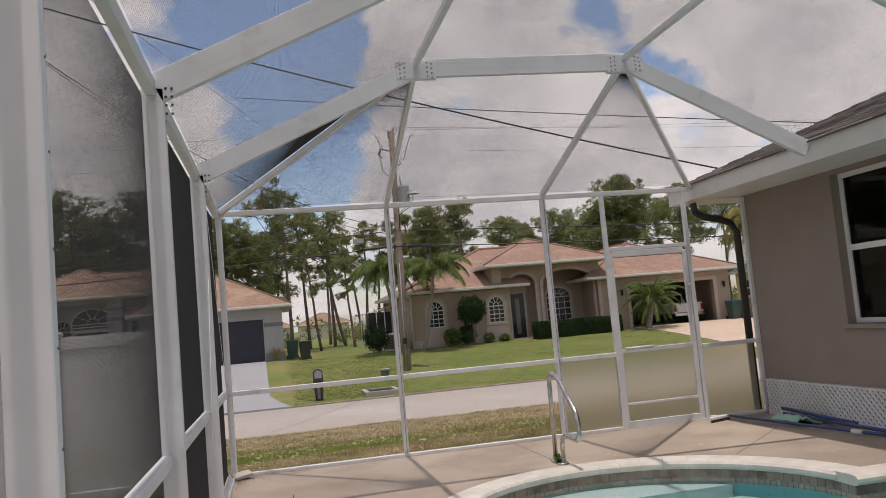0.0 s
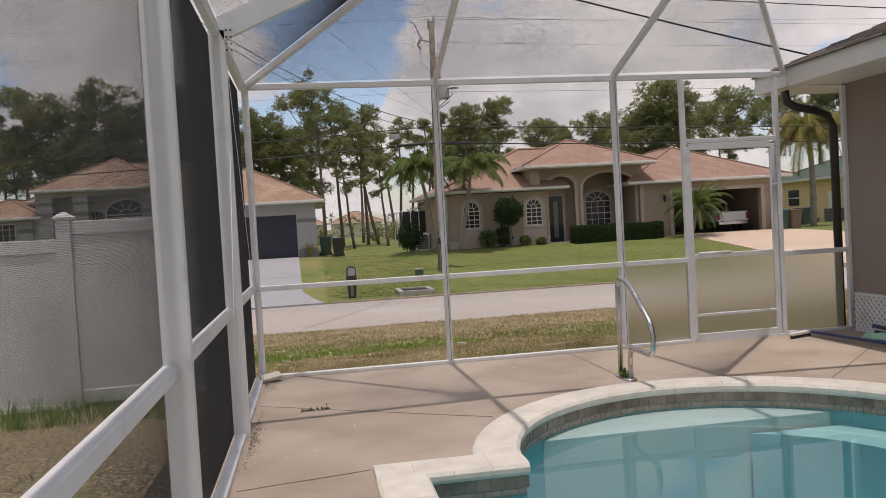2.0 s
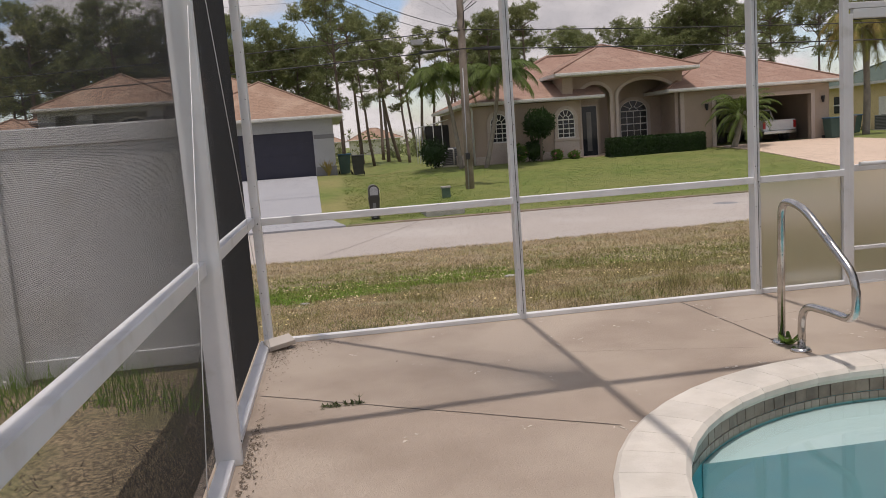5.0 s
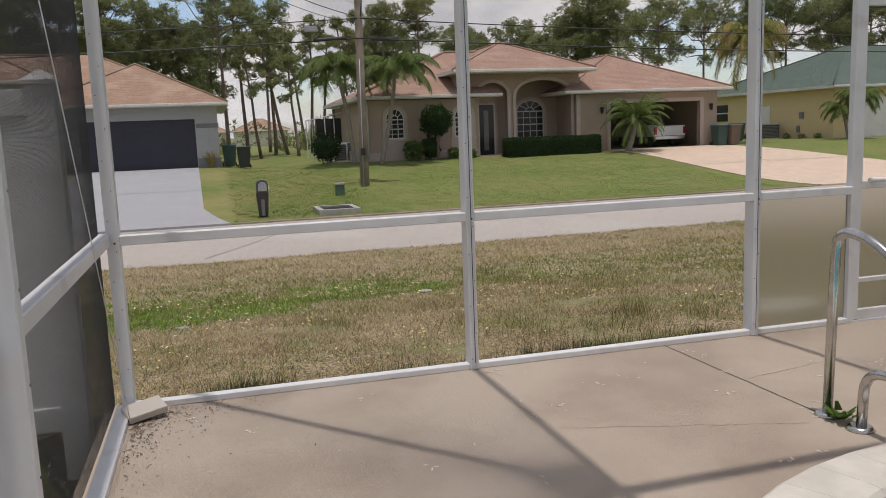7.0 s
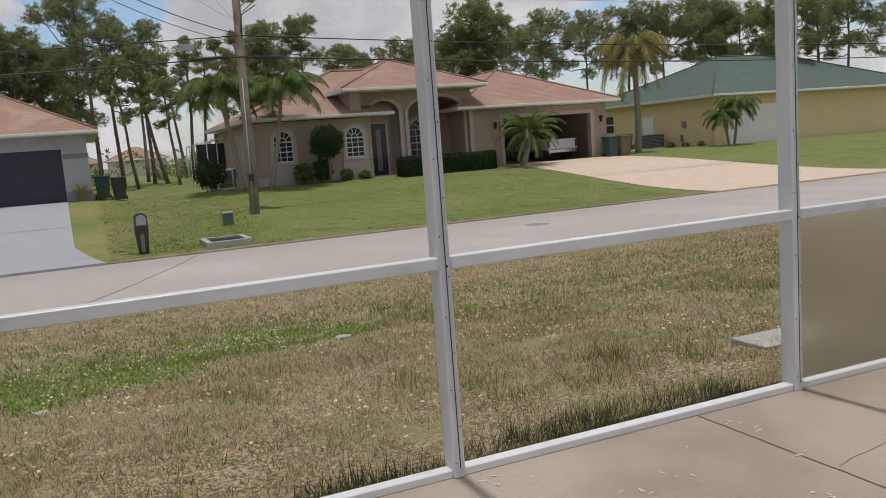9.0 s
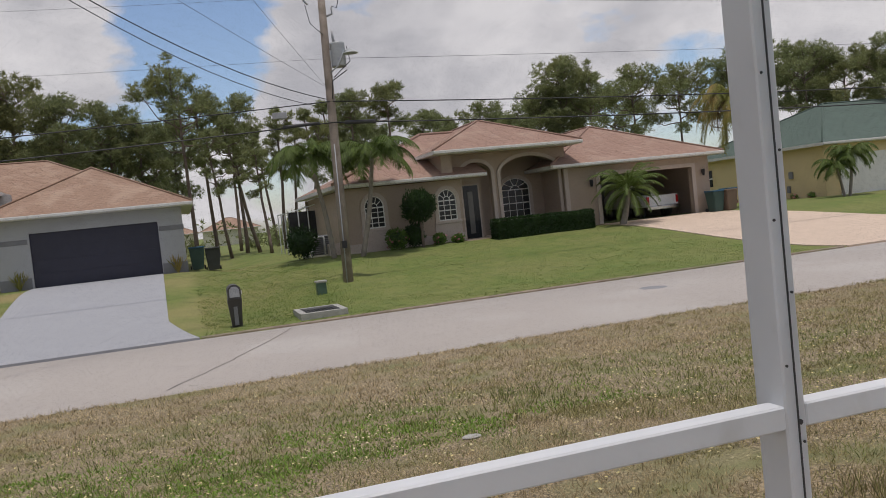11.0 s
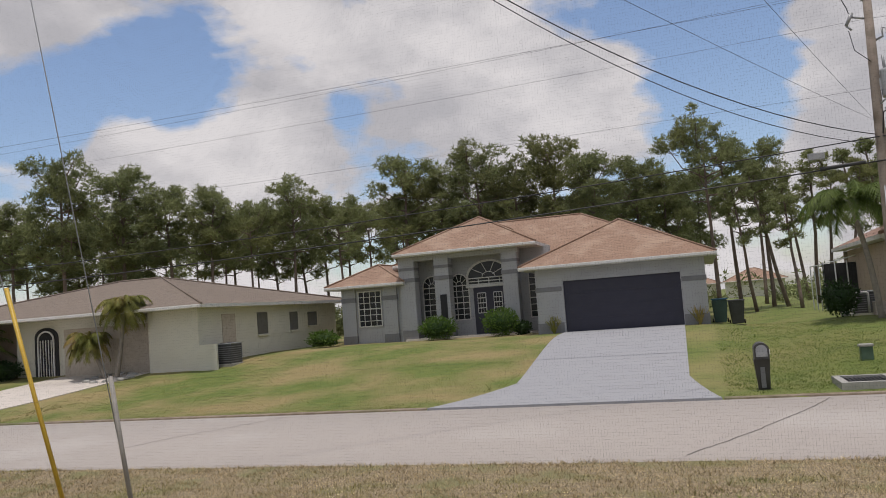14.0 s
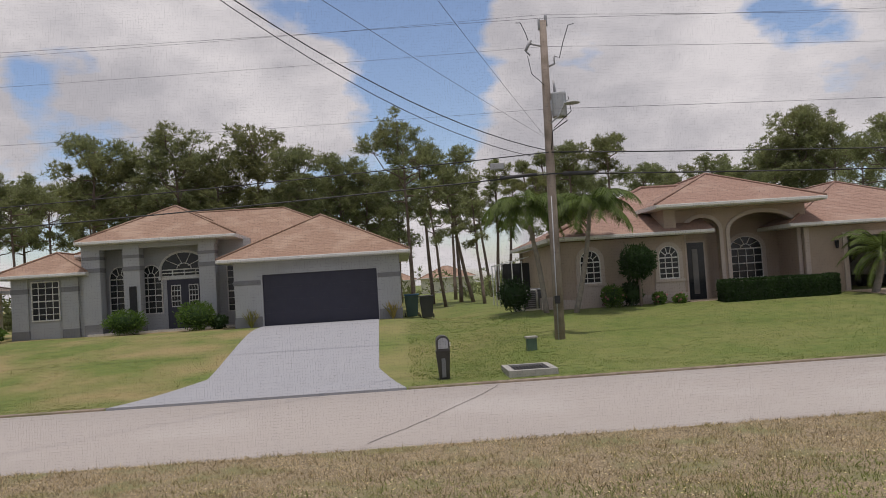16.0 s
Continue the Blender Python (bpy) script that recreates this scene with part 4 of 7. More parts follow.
def window(parent, xc, w, z0, z_spring, rise, y, cols=3, rows=4, bar=0.03, trim=None, trim_w=0.16, label="white-framed window with dark panes"):
    """A sash window, arched when rise > 0, set into the face y: dark glass, frame, muntins, fan bars."""
    gl = bmesh.new()
    if rise:
        arch_panel(gl, xc, w, z0, z_spring, rise, y - 0.015, y - 0.004)
    else:
        box(gl, xc - w / 2, xc + w / 2, y - 0.015, y - 0.004, z0, z_spring)
    win_ = part("window", gl, M["dark_glass"], parent, label)
    fr = bmesh.new()
    if rise:
        arch_band(fr, xc, w - 0.06, z0, z_spring, rise - 0.03, 0.055, y - 0.06, y - 0.01)
        for k in range(1, 5):
            a = math.pi * k / 5
            beam(fr, (xc + 0.3 * rise * math.cos(a), y - 0.03, z_spring + 0.3 * rise * math.sin(a)), (xc + (w / 2 - 0.05) * math.cos(a), y - 0.03, z_spring + (rise - 0.05) * math.sin(a)), bar, bar, (0, 1, 0), 0)
        arch_band(fr, xc, 0.5 * w * 0.6, z_spring, z_spring, 0.32 * rise, bar, y - 0.04, y - 0.015, 8)
    else:
        for xa in (xc - w / 2, xc + w / 2 - 0.05):
            box(fr, xa, xa + 0.05, y - 0.06, y - 0.01, z0, z_spring)
    for z in (z0, z_spring - 0.05):
        box(fr, xc - w / 2 + 0.02, xc + w / 2 - 0.02, y - 0.058, y - 0.012, z, z + 0.055)
    part("frame", fr, M["trim_w"], win_)
    mu = bmesh.new()
    for k in range(1, cols):
        x = xc - w / 2 + w * k / cols
        box(mu, x - bar / 2, x + bar / 2, y - 0.04, y - 0.016, z0, z_spring)
    for k in range(1, rows):
        z = z0 + (z_spring - z0) * k / rows
        t = 0.05 if k == rows // 2 else bar
        box(mu, xc - w / 2, xc + w / 2, y - 0.042, y - 0.014, z - t / 2, z + t / 2)
    part("muntins", mu, M["trim_w"], win_)
    if trim:
        tb = bmesh.new()
        if rise:
            arch_band(tb, xc, w + 0.02, z0 - 0.0, z_spring, rise + 0.01, trim_w, y - 0.07, y + 0.02)
        box(tb, xc - w / 2 - trim_w - 0.05, xc + w / 2 + trim_w + 0.05, y - 0.1, y + 0.02, z0 - 0.12, z0 - 0.002, bevel=0.015)
        part("surround", tb, trim, win_)
    return win_


def panel_door(parent, x0, x1, z0, z1, y, material, rows=4, cols=4, label=""):
    """A sectional garage door of raised panels."""
    d = part("garage_door", boxed(x0, x1, y + 0.04, y + 0.08, z0, z1), material, parent, label)
    h, w = (z1 - z0) / rows, (x1 - x0) / cols
    for r in range(rows):
        part("section", boxed(x0, x1, y + 0.02, y + 0.04, z0 + r * h + 0.003, z0 + (r + 1) * h - 0.003, bevel=0.003), material, d)
    return d


# the grey house with the dark garage door
h1 = thing("grey_house", "grey stucco house with a terracotta shingle roof and navy garage door", "house")
F = 0.06
GY = 34.4
for x0, x1, y0, y1, z0, z1 in ((-6.25, -5.05, GY, GY + 0.25, -0.2, 2.85), (-0.15, 0.85, GY, GY + 0.25, -0.2, 2.85), (-5.05, -0.15, GY, GY + 0.25, 2.27, 2.85), (0.6, 0.85, GY + 0.25, 45.0, -0.2, 2.85), (-6.25, -6.0, GY + 0.25, 38.0, -0.2, 2.85)):
    part("garage_wall", boxed(x0, x1, y0, y1, z0, z1), M["grey_stucco"], h1, "smooth grey stucco garage wall")
for x0, x1 in ((-6.28, -5.12), (-0.12, 0.88)):
    part("wall_band", boxed(x0, x1, GY - 0.03, GY + 0.05, 1.86, 2.06, bevel=0.01), M["grey_band"], h1)
    part("plinth", boxed(x0, x1, GY - 0.035, GY + 0.05, -0.2, 0.50, bevel=0.01), M["grey_band"], h1)
ab = bmesh.new()
arch_band(ab, -2.6, 4.9, 2.28, 2.28, 0.22, 0.10, GY - 0.03, GY + 0.01)
part("garage_arch", ab, M["grey_stucco"], h1)
panel_door(h1, -5.05, -0.15, F, 2.27, GY + 0.08, M["navy"], label="closed dark navy sectional garage door")
hip_roof(-6.85, 1.35, 33.8, 46.0, 2.98, 0.50, M["shingle"], h1, False, label="terracotta shingle garage roof")
hip_roof(-14.4, -0.6, 38.3, 47.4, 3.85, 0.47, M["shingle"], h1, True, label="terracotta shingle main roof")
hip_roof(-17.1, -12.9, 35.75, 49.8, 2.92, 0.49, M["shingle"], h1, False, label="terracotta shingle wing roof")
hip_roof(-13.3, -6.3, 35.5, 44.0, 4.22, 0.50, M["shingle"], h1, False, label="terracotta shingle roof over the entry")
EYF, EYB = 36.1, 37.2
for xc in (-12.78, -11.05, -7.73):
    col = part("column", boxed(xc - 0.36, xc + 0.36, EYF - 0.1, EYF + 0.55, -0.1, 4.08), M["grey_stucco"], h1, "square grey stucco column")
    part("capital", boxed(xc - 0.38, xc + 0.38, EYF - 0.13, EYF + 0.58, 3.42, 3.56), M["grey_band"], col)
    part("column_band", boxed(xc - 0.385, xc + 0.385, EYF - 0.135, EYF + 0.585, 2.86, 3.05), M["grey_band"], col)
    part("plinth", boxed(xc - 0.39, xc + 0.39, EYF - 0.14, EYF + 0.59, -0.1, 0.55), M["grey_band"], col)
part("entry_wall", boxed(-13.2, -6.0, EYB, EYB + 0.25, -0.1, 4.1), M["grey_stucco"], h1)
part("entry_wall", boxed(-13.25, -13.0, EYF, EYB, -0.1, 4.1), M["grey_stucco"], h1)
part("column_plaque", boxed(-11.17, -10.85, EYF - 0.16, EYF - 0.101, 1.0, 2.15, bevel=0.02), M["black"], h1, "tall dark wall plaque")
part("entry_lintel", boxed(-13.2, -7.3, EYF - 0.05, EYF + 0.45, 3.85, 4.1), M["grey_stucco"], h1)
part("entry_floor", boxed(-13.0, -6.0, EYF - 0.3, EYB, -0.2, 0.14), M["drive_pale"], h1)
window(h1, -11.95, 0.95, 0.85, 2.55, 0.55, EYB, 3, 6, label="tall arched window with white bars")
window(h1, -10.55, 0.95, 0.85, 2.55, 0.55, EYB, 3, 6, label="tall arched window with white bars")
window(h1, -6.75, 0.75, 0.75, 2.95, 0.0, EYB, 2, 7, label="tall narrow window with white bars")
window(h1, -9.05, 2.1, 2.5, 2.85, 0.78, EYB, 4, 2, trim=M["trim_w"], trim_w=0.06, label="wide fan window over the entry door")
fd = part("front_door", boxed(-9.85, -8.25, EYB - 0.05, EYB - 0.005, 0.14, 2.36), M["navy"], h1, "dark navy double entry door with glazed panels")
for xc in (-9.45, -8.65):
    gl_ = part("door_pane", boxed(xc - 0.22, xc + 0.22, EYB - 0.062, EYB - 0.051, 1.12, 2.12), M["trim_w"], fd, "white gridded pane")
    for k in range(3):
        for r in range(4):
            part("pane", boxed(xc - 0.19 + k * 0.13, xc - 0.08 + k * 0.13, EYB - 0.07, EYB - 0.063, 1.16 + r * 0.24, 1.36 + r * 0.24), M["dark_glass"], gl_)
# left wing
LYF = 36.35
part("wing_wall", boxed(-16.4, -13.25, LYF, LYF + 0.25, -0.2, 2.8), M["grey_stucco"], h1)
part("wing_wall", boxed(-16.4, -16.15, LYF + 0.25, 49.0, -0.2, 2.8), M["grey_stucco"], h1)
for xc in (-16.05, -13.85):
    p_ = part("pilaster", boxed(xc - 0.36, xc + 0.36, LYF - 0.12, LYF, -0.2, 2.8), M["grey_stucco"], h1)
    part("pilaster_band", boxed(xc - 0.38, xc + 0.38, LYF - 0.14, LYF - 0.01, 2.1, 2.32), M["grey_band"], p_)
    part("plinth", boxed(xc - 0.38, xc + 0.38, LYF - 0.14, LYF - 0.01, -0.2, 0.45), M["grey_band"], p_)
window(h1, -14.95, 1.25, 0.85, 2.62, 0.0, LYF, 4, 6, label="wide gridded window with white bars")
part("wall_end", boxed(-16.4, 0.85, 49.3, 49.5, -0.2, 2.8), M["grey_stucco"], h1)

# the tan house with the arched entry and open garage
h2 = thing("tan_house", "tan stucco house with a rose shingle roof and arched entry", "house")
Y2 = 32.2
part("wing_wall", boxed(7.4, 12.66, Y2, Y2 + 0.25, -0.2, 2.78), M["tan_stucco"], h2)
part("side_wall", boxed(7.4, 7.65, Y2 + 0.25, 42.0, -0.2, 2.78), M["tan_stucco"], h2)
part("base_band", boxed(7.36, 12.69, Y2 - 0.05, Y2 + 0.02, -0.2, 0.42, bevel=0.01), M["tan_trim"], h2)
mr = bmesh.new()
for i in range(36):
    y0, y1 = 31.6 + 5.7 * i / 36, 31.6 + 5.7 * (i + 1) / 36
    for z_of, xa, xb in ((lambda y: 2.96 + 0.42 * (y - 31.6), 6.85 + y0 - 31.6, 6.85 + y1 - 31.6),):
        xr = 13.7 if y0 < 34.8 else 17.5
        q = [mr.verts.new(v) for v in ((xa, y0, z_of(y0) + 0.004), (xr, y0, z_of(y0) + 0.004), (xr, y1, z_of(y1)), (xb, y1, z_of(y1)), (xa, y0, z_of(y0)), (xr, y0, z_of(y0)))]
        mr.faces.new(q[:4]), mr.faces.new((q[4], q[5], q[1], q[0]))
        w = [mr.verts.new(v) for v in ((xa, y0, z_of(y0) + 0.004), (xb, y1, z_of(y1)), (xb, 74.6 - y1, z_of(y1)), (xa, 74.6 - y0, z_of(y0) + 0.004))]
        mr.faces.new(w[::-1])
        u = [mr.verts.new(v) for v in ((xa, 74.6 - y0, z_of(y0)), (xb, 74.6 - y1, z_of(y1)), (17.5, 74.6 - y1, z_of(y1)), (17.5, 74.6 - y0, z_of(y0)))]
        mr.faces.new(u)
bmesh.ops.remove_doubles(mr, verts=mr.verts[:], dist=0.0005)
main_roof = part("roof", mr, M["shingle_b"], h2, "rose shingle main roof")
mf = bmesh.new()
box(mf, 6.85, 13.7, 31.6, 31.64, 2.80, 2.96), box(mf, 6.85, 6.89, 31.64, 43.0, 2.80, 2.96), box(mf, 6.86, 13.69, 31.51, 31.598, 2.83, 2.95, bevel=0.02), box(mf, 6.89, 13.7, 31.64, 32.3, 2.81, 2.83), box(mf, 6.89, 7.5, 32.3, 43.0, 2.81, 2.83)
part("fascia", mf, M["trim_w"], main_roof, "white eave board and gutter")
mc = bmesh.new()
tube(mc, [(6.85, 31.6, 3.0), (12.55, 37.3, 5.38)], 0.075, n=6), tube(mc, [(12.55, 37.3, 5.38), (17.5, 37.3, 5.38)], 0.075, n=6)
part("hip_cap", mc, M["shingle_b"], main_roof)
hip_roof(11.2, 18.3, 31.2, 42.0, 4.02, 0.435, M["shingle_b"], h2, False, label="rose shingle roof over the arched entry")
hip_roof(16.85, 26.1, 31.6, 44.0, 2.98, 0.44, M["shingle_b"], h2, False, label="rose shingle garage roof")
for xc in (8.64, 11.92):
    window(h2, xc, 0.84, 1.02, 1.92, 0.46, Y2, 3, 4, trim=M["tan_trim"], label="arched sash window with white fan bars")
    part("panel", boxed(xc - 0.62, xc + 0.62, Y2 - 0.045, Y2 + 0.01, 0.40, 0.90, bevel=0.01), M["tan_trim"], h2)
# arched entry screen
ew = bmesh.new()
arched_wall(ew, 12.25, 18.0, -0.1, 3.86, 32.47, 32.75, [(13.52, 1.44, 2.92, 0.55), (16.12, 2.87, 2.85, 0.72)])
part("arch_wall", ew, M["tan_stucco"], h2, "tan stucco wall with two arches")
part("upper_wall", boxed(11.75, 12.25, 31.9, 32.19, 2.9, 3.86), M["tan_stucco"], h2)
part("upper_return", boxed(11.75, 11.95, 32.2, 36.0, 3.0, 3.86), M["tan_stucco"], h2)
for xc, w, zs, rise in ((13.52, 1.44, 2.92, 0.55), (16.12, 2.87, 2.85, 0.72)):
    tb = bmesh.new()
    arch_band(tb, xc, w, -0.05, zs, rise, 0.16, 32.41, 32.48)
    part("arch_trim", tb, M["tan_trim"], h2, "pale arch surround")
part("porch_back", boxed(13.5, 18.0, 34.6, 34.8, -0.1, 4.0), M["tan_stucco"], h2)
part("porch_side", boxed(17.75, 17.95, 32.76, 34.6, -0.1, 3.9), M["tan_stucco"], h2)
part("porch_ceiling", boxed(12.3, 18.0, 32.0, 34.8, 3.84, 3.92), M["tan_stucco"], h2)
part("porch_floor", boxed(12.5, 18.0, 31.6, 34.7, -0.2, 0.08), M["drive_tan"], h2)
window(h2, 16.25, 1.45, 0.80, 2.15, 0.52, 34.6, 4, 4, trim=M["tan_trim"], label="wide arched window in the porch")
ed = part("entry_door", boxed(12.97, 13.70, 32.90, 32.95, 0.08, 2.47), M["dark_glass"], h2, "dark glazed entry door")
part("door_frame", boxed(12.90, 13.77, 32.92, 32.97, 0.08, 2.54), M["tan_trim"], ed)
part("door_curtain", boxed(13.18, 13.42, 32.885, 32.898, 0.3, 2.2), M["shaded_pane"], ed)
part("entry_back", boxed(12.3, 13.9, 33.0, 33.2, -0.1, 3.9), M["tan_stucco"], h2)
# garage wing
for x0, x1, z0, z1 in ((17.75, 19.55, -0.2, 2.82), (24.6, 25.6, -0.2, 2.82), (19.55, 24.6, 2.34, 2.82)):
    part("garage_wall", boxed(x0, x1, Y2, Y2 + 0.25, z0, z1), M["tan_stucco"], h2)
part("garage_side", boxed(25.35, 25.6, Y2 + 0.25, 43.5, -0.2, 2.82), M["tan_stucco"], h2)
part("garage_inside", boxed(19.3, 19.5, Y2 + 0.25, 39.0, -0.1, 2.8), M["tan_stucco"], h2)
part("garage_back", boxed(19.3, 25.4, 38.8, 39.0, -0.1, 2.8), M["grey_band"], h2)
part("garage_floor", boxed(19.3, 25.4, Y2 + 0.02, 39.0, -0.2, 0.02), M["drive_pale"], h2)
gt = bmesh.new()
box(gt, 19.35, 19.55, Y2 - 0.05, Y2 + 0.02, -0.1, 2.52), box(gt, 24.6, 24.8, Y2 - 0.05, Y2 + 0.02, -0.1, 2.52), box(gt, 19.55, 24.6, Y2 - 0.05, Y2 + 0.02, 2.34, 2.52)
part("garage_trim", gt, M["tan_trim"], h2)
part("corner_trim", boxed(17.72, 17.92, Y2 - 0.05, Y2 + 0.02, -0.1, 2.8), M["tan_trim"], h2)
for xc in (19.05, 25.2):
    lb_ = bmesh.new()
    tube(lb_, [(xc, Y2 - 0.12, 1.86), (xc, Y2 - 0.12, 1.92), (xc, Y2 - 0.12, 2.10), (xc, Y2 - 0.12, 2.18)], 0.05, 0.09, n=8)
    box(lb_, xc - 0.03, xc + 0.03, Y2 - 0.06, Y2, 2.0, 2.16)
    part("wall_lantern", lb_, M["black"], h2, "dark metal wall lantern")
part("gutter_pipe", tube(bmesh.new(), [(6.95, 31.55, 2.82), (7.3, 31.9, 2.70), (7.36, 32.12, 2.55), (7.36, 32.12, 0.0)], 0.05), M["trim_w"], h2)
part("back_wall", boxed(7.4, 25.6, 43.0, 43.2, -0.2, 2.8), M["tan_stucco"], h2)
vb = bmesh.new()
tube(vb, [(16.9, 36.0, 4.9), (16.9, 36.0, 5.2)], 0.1)
part("roof_vent", vb, M["black"], h2)
# screened lanai beside it
ln = bmesh.new()
for x in (6.0, 6.5, 7.0):
    beam(ln, (x, 40.0, -0.2), (x, 40.0, 2.3), 0.05, 0.05, (0, 1, 0))
for y in (40.0, 41.5, 43.0, 44.5):
    beam(ln, (6.0, y, -0.2), (6.0, y, 2.2), 0.05, 0.05, (0, 1, 0))
beam(ln, (6.0, 40.0, 0.8), (7.4, 40.0, 0.8), 0.04, 0.04), beam(ln, (6.0, 40.0, 2.2), (7.4, 40.0, 2.5), 0.05, 0.05), beam(ln, (6.0, 40.0, 2.2), (6.0, 44.5, 2.2), 0.05, 0.05)
part("lanai_frame", ln, M["alu"], h2, "white screened lanai frame")
# plain black sheet just behind the lanai frame
part("lanai_wall", boxed(6.05, 7.4, 40.1, 40.14, -0.2, 2.2), M["black"], h2)

# the yellow house with the green roof
h3 = thing("yellow_house", "yellow stucco house with a dark green shingle roof", "house")
part("side_wall", boxed(34.6, 34.85, 34.2, 46.0, -0.3, 2.95), M["yellow_stucco"], h3)
part("front_wall", boxed(34.85, 52.0, 34.2, 34.45, -0.3, 2.95), M["yellow_stucco"], h3)
part("back_wall", boxed(34.85, 52.0, 45.8, 46.0, -0.3, 2.95), M["yellow_stucco"], h3)
hip_roof(34.0, 52.6, 33.6, 46.6, 3.02, 0.42, M["shingle_green"], h3, True, label="dark green shingle roof")
panel_door(h3, 35.6, 40.4, -0.1, 2.3, 34.1, M["white"], label="closed white garage door")
sw = part("side_window", boxed(34.55, 34.6, 44.0, 45.2, 1.2, 2.3), M["dark_glass"], h3)
part("frame", boxed(34.52, 34.56, 43.92, 45.28, 1.70, 1.78), M["trim_w"], sw)
sd = part("side_door", boxed(34.55, 34.6, 39.6, 40.7, -0.1, 2.05), M["white"], h3, "white side door")
part("utility_box", boxed(34.5, 34.6, 36.6, 36.9, 1.2, 1.6), M["grey_band"], h3)
part("utility_box", boxed(34.5, 34.6, 36.9, 37.1, 0.4, 0.8), M["grey_band"], h3)

# the cream house with the taupe roof
h0 = thing("cream_house", "cream stucco house with a taupe shingle roof and arched gate", "house")
part("side_wall", boxed(-19.05, -18.8, 27.6, 40.2, -0.4, 2.3), M["cream_stucco"], h0)
part("front_wall", boxed(-21.2, -19.05, 27.6, 27.85, -0.4, 2.3), M["cream_stucco"], h0)
part("front_wall", boxed(-28.9, -26.0, 28.4, 28.65, -0.4, 2.3), M["cream_stucco"], h0)
part("front_wall", boxed(-34.0, -31.0, 28.9, 29.15, -0.4, 2.3), M["cream_stucco"], h0)
part("stone_wall", boxed(-31.0, -28.9, 29.3, 29.55, -0.4, 2.3), M["tan_stucco"], h0)
part("garage_head", boxed(-26.0, -21.2, 27.9, 28.15, 1.8, 2.3), M["cream_stucco"], h0)
panel_door(h0, -26.0, -21.2, -0.35, 1.8, 28.1, M["beige_door"], label="closed beige garage door")
part("back_wall", boxed(-34.0, -18.8, 40.2, 40.4, -0.4, 2.3), M["cream_stucco"], h0)
hip_roof(-35.0, -18.1, 26.9, 41.2, 2.38, 0.24, M["shingle_grey"], h0, True, fascia=0.14, label="low taupe shingle roof")
gate = bmesh.new()
arch_panel(gate, -27.2, 1.3, -0.35, 1.5, 0.45, 28.36, 28.40)
gt_ = part("gate", gate, M["black"], h0, "arched black iron gate with white scrollwork")
gs = bmesh.new()
arch_band(gs, -27.2, 0.8, -0.3, 1.4, 0.35, 0.06, 28.3, 28.35)
for k in range(5):
    box(gs, -27.5 + k * 0.15 - 0.015, -27.5 + k * 0.15 + 0.015, 28.31, 28.34, -0.3, 1.4)
part("scrollwork", gs, M["white"], gt_)
for y, w, z0, z1 in ((32.6, 0.9, 0.95, 1.95), (35.6, 0.8, 1.0, 1.9), (37.6, 1.0, 1.15, 1.85)):
    wv = part("window", boxed(-18.8, -18.78, y - w / 2, y + w / 2, z0, z1), M["shaded_pane"], h0)
    part("sill", boxed(-18.8, -18.7, y - w / 2 - 0.05, y + w / 2 + 0.05, z0 - 0.08, z0), M["cream_stucco"], wv)
part("side_door", boxed(-18.8, -18.77, 29.3, 30.3, -0.1, 1.95), M["beige_door"], h0)
part("wing_fence", boxed(-18.8, -18.0, 27.6, 27.7, -0.3, 0.75), M["cream_stucco"], h0)
paved("driveway", ((-29.0, 18.80), (-24.0, 18.80), (-21.3, 27.9), (-26.0, 27.9)), M["drive_pale"], "pale concrete driveway to the cream house", "driveway")
# ---------------------------------------------------------------- trees and plants
M["bark"] = mat("pine_bark", (0.135, 0.10, 0.078), (0.20, 0.155, 0.125), rough=0.95, scale=4, bump=0.8, bump_scale=12)
M["palm_bark"] = mat("palm_bark", (0.27, 0.24, 0.20), (0.20, 0.175, 0.145), rough=0.9, scale=6, bump=0.5, bump_scale=14)
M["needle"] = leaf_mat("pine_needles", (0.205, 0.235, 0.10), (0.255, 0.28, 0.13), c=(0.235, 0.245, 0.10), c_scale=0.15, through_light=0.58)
# the same needles again, with shade mixed into their colour
M["needle_shaded"] = leaf_mat("pine_needles_shaded", (0.185, 0.215, 0.095), (0.23, 0.255, 0.115), c=(0.19, 0.20, 0.08), c_scale=0.15, through_light=0.58)
M["frond"] = leaf_mat("palm_frond", (0.085, 0.13, 0.026), (0.12, 0.165, 0.038), c=(0.11, 0.15, 0.035), c_scale=0.8)
M["frond_gold"] = leaf_mat("queen_palm_frond", (0.165, 0.185, 0.040), (0.24, 0.22, 0.058), c=(0.32, 0.235, 0.08), c_scale=0.7)
M["frond_dead"] = leaf_mat("dead_frond", (0.16, 0.115, 0.065), (0.11, 0.08, 0.045))
M["hedge"] = leaf_mat("hedge_leaf", (0.022, 0.050, 0.014), (0.035, 0.070, 0.018))
M["bush"] = leaf_mat("bush_leaf", (0.075, 0.14, 0.022), (0.11, 0.185, 0.035))
M["dry_grass"] = leaf_mat("dry_grass", (0.50, 0.405, 0.24), (0.33, 0.26, 0.15), c=(0.30, 0.27, 0.11), c_scale=0.8, vary=(0.4, 1.5))
M["olive_grass"] = leaf_mat("olive_grass", (0.155, 0.19, 0.045), (0.22, 0.235, 0.075), c=(0.26, 0.22, 0.10), c_scale=0.9, vary=(0.4, 1.6))
M["verge_grass"] = leaf_mat("verge_grass", (0.105, 0.15, 0.027), (0.14, 0.175, 0.04))
M["verge_dry"] = leaf_mat("verge_dry", (0.13, 0.15, 0.035), (0.17, 0.175, 0.05), c=(0.26, 0.21, 0.09), c_scale=0.32)
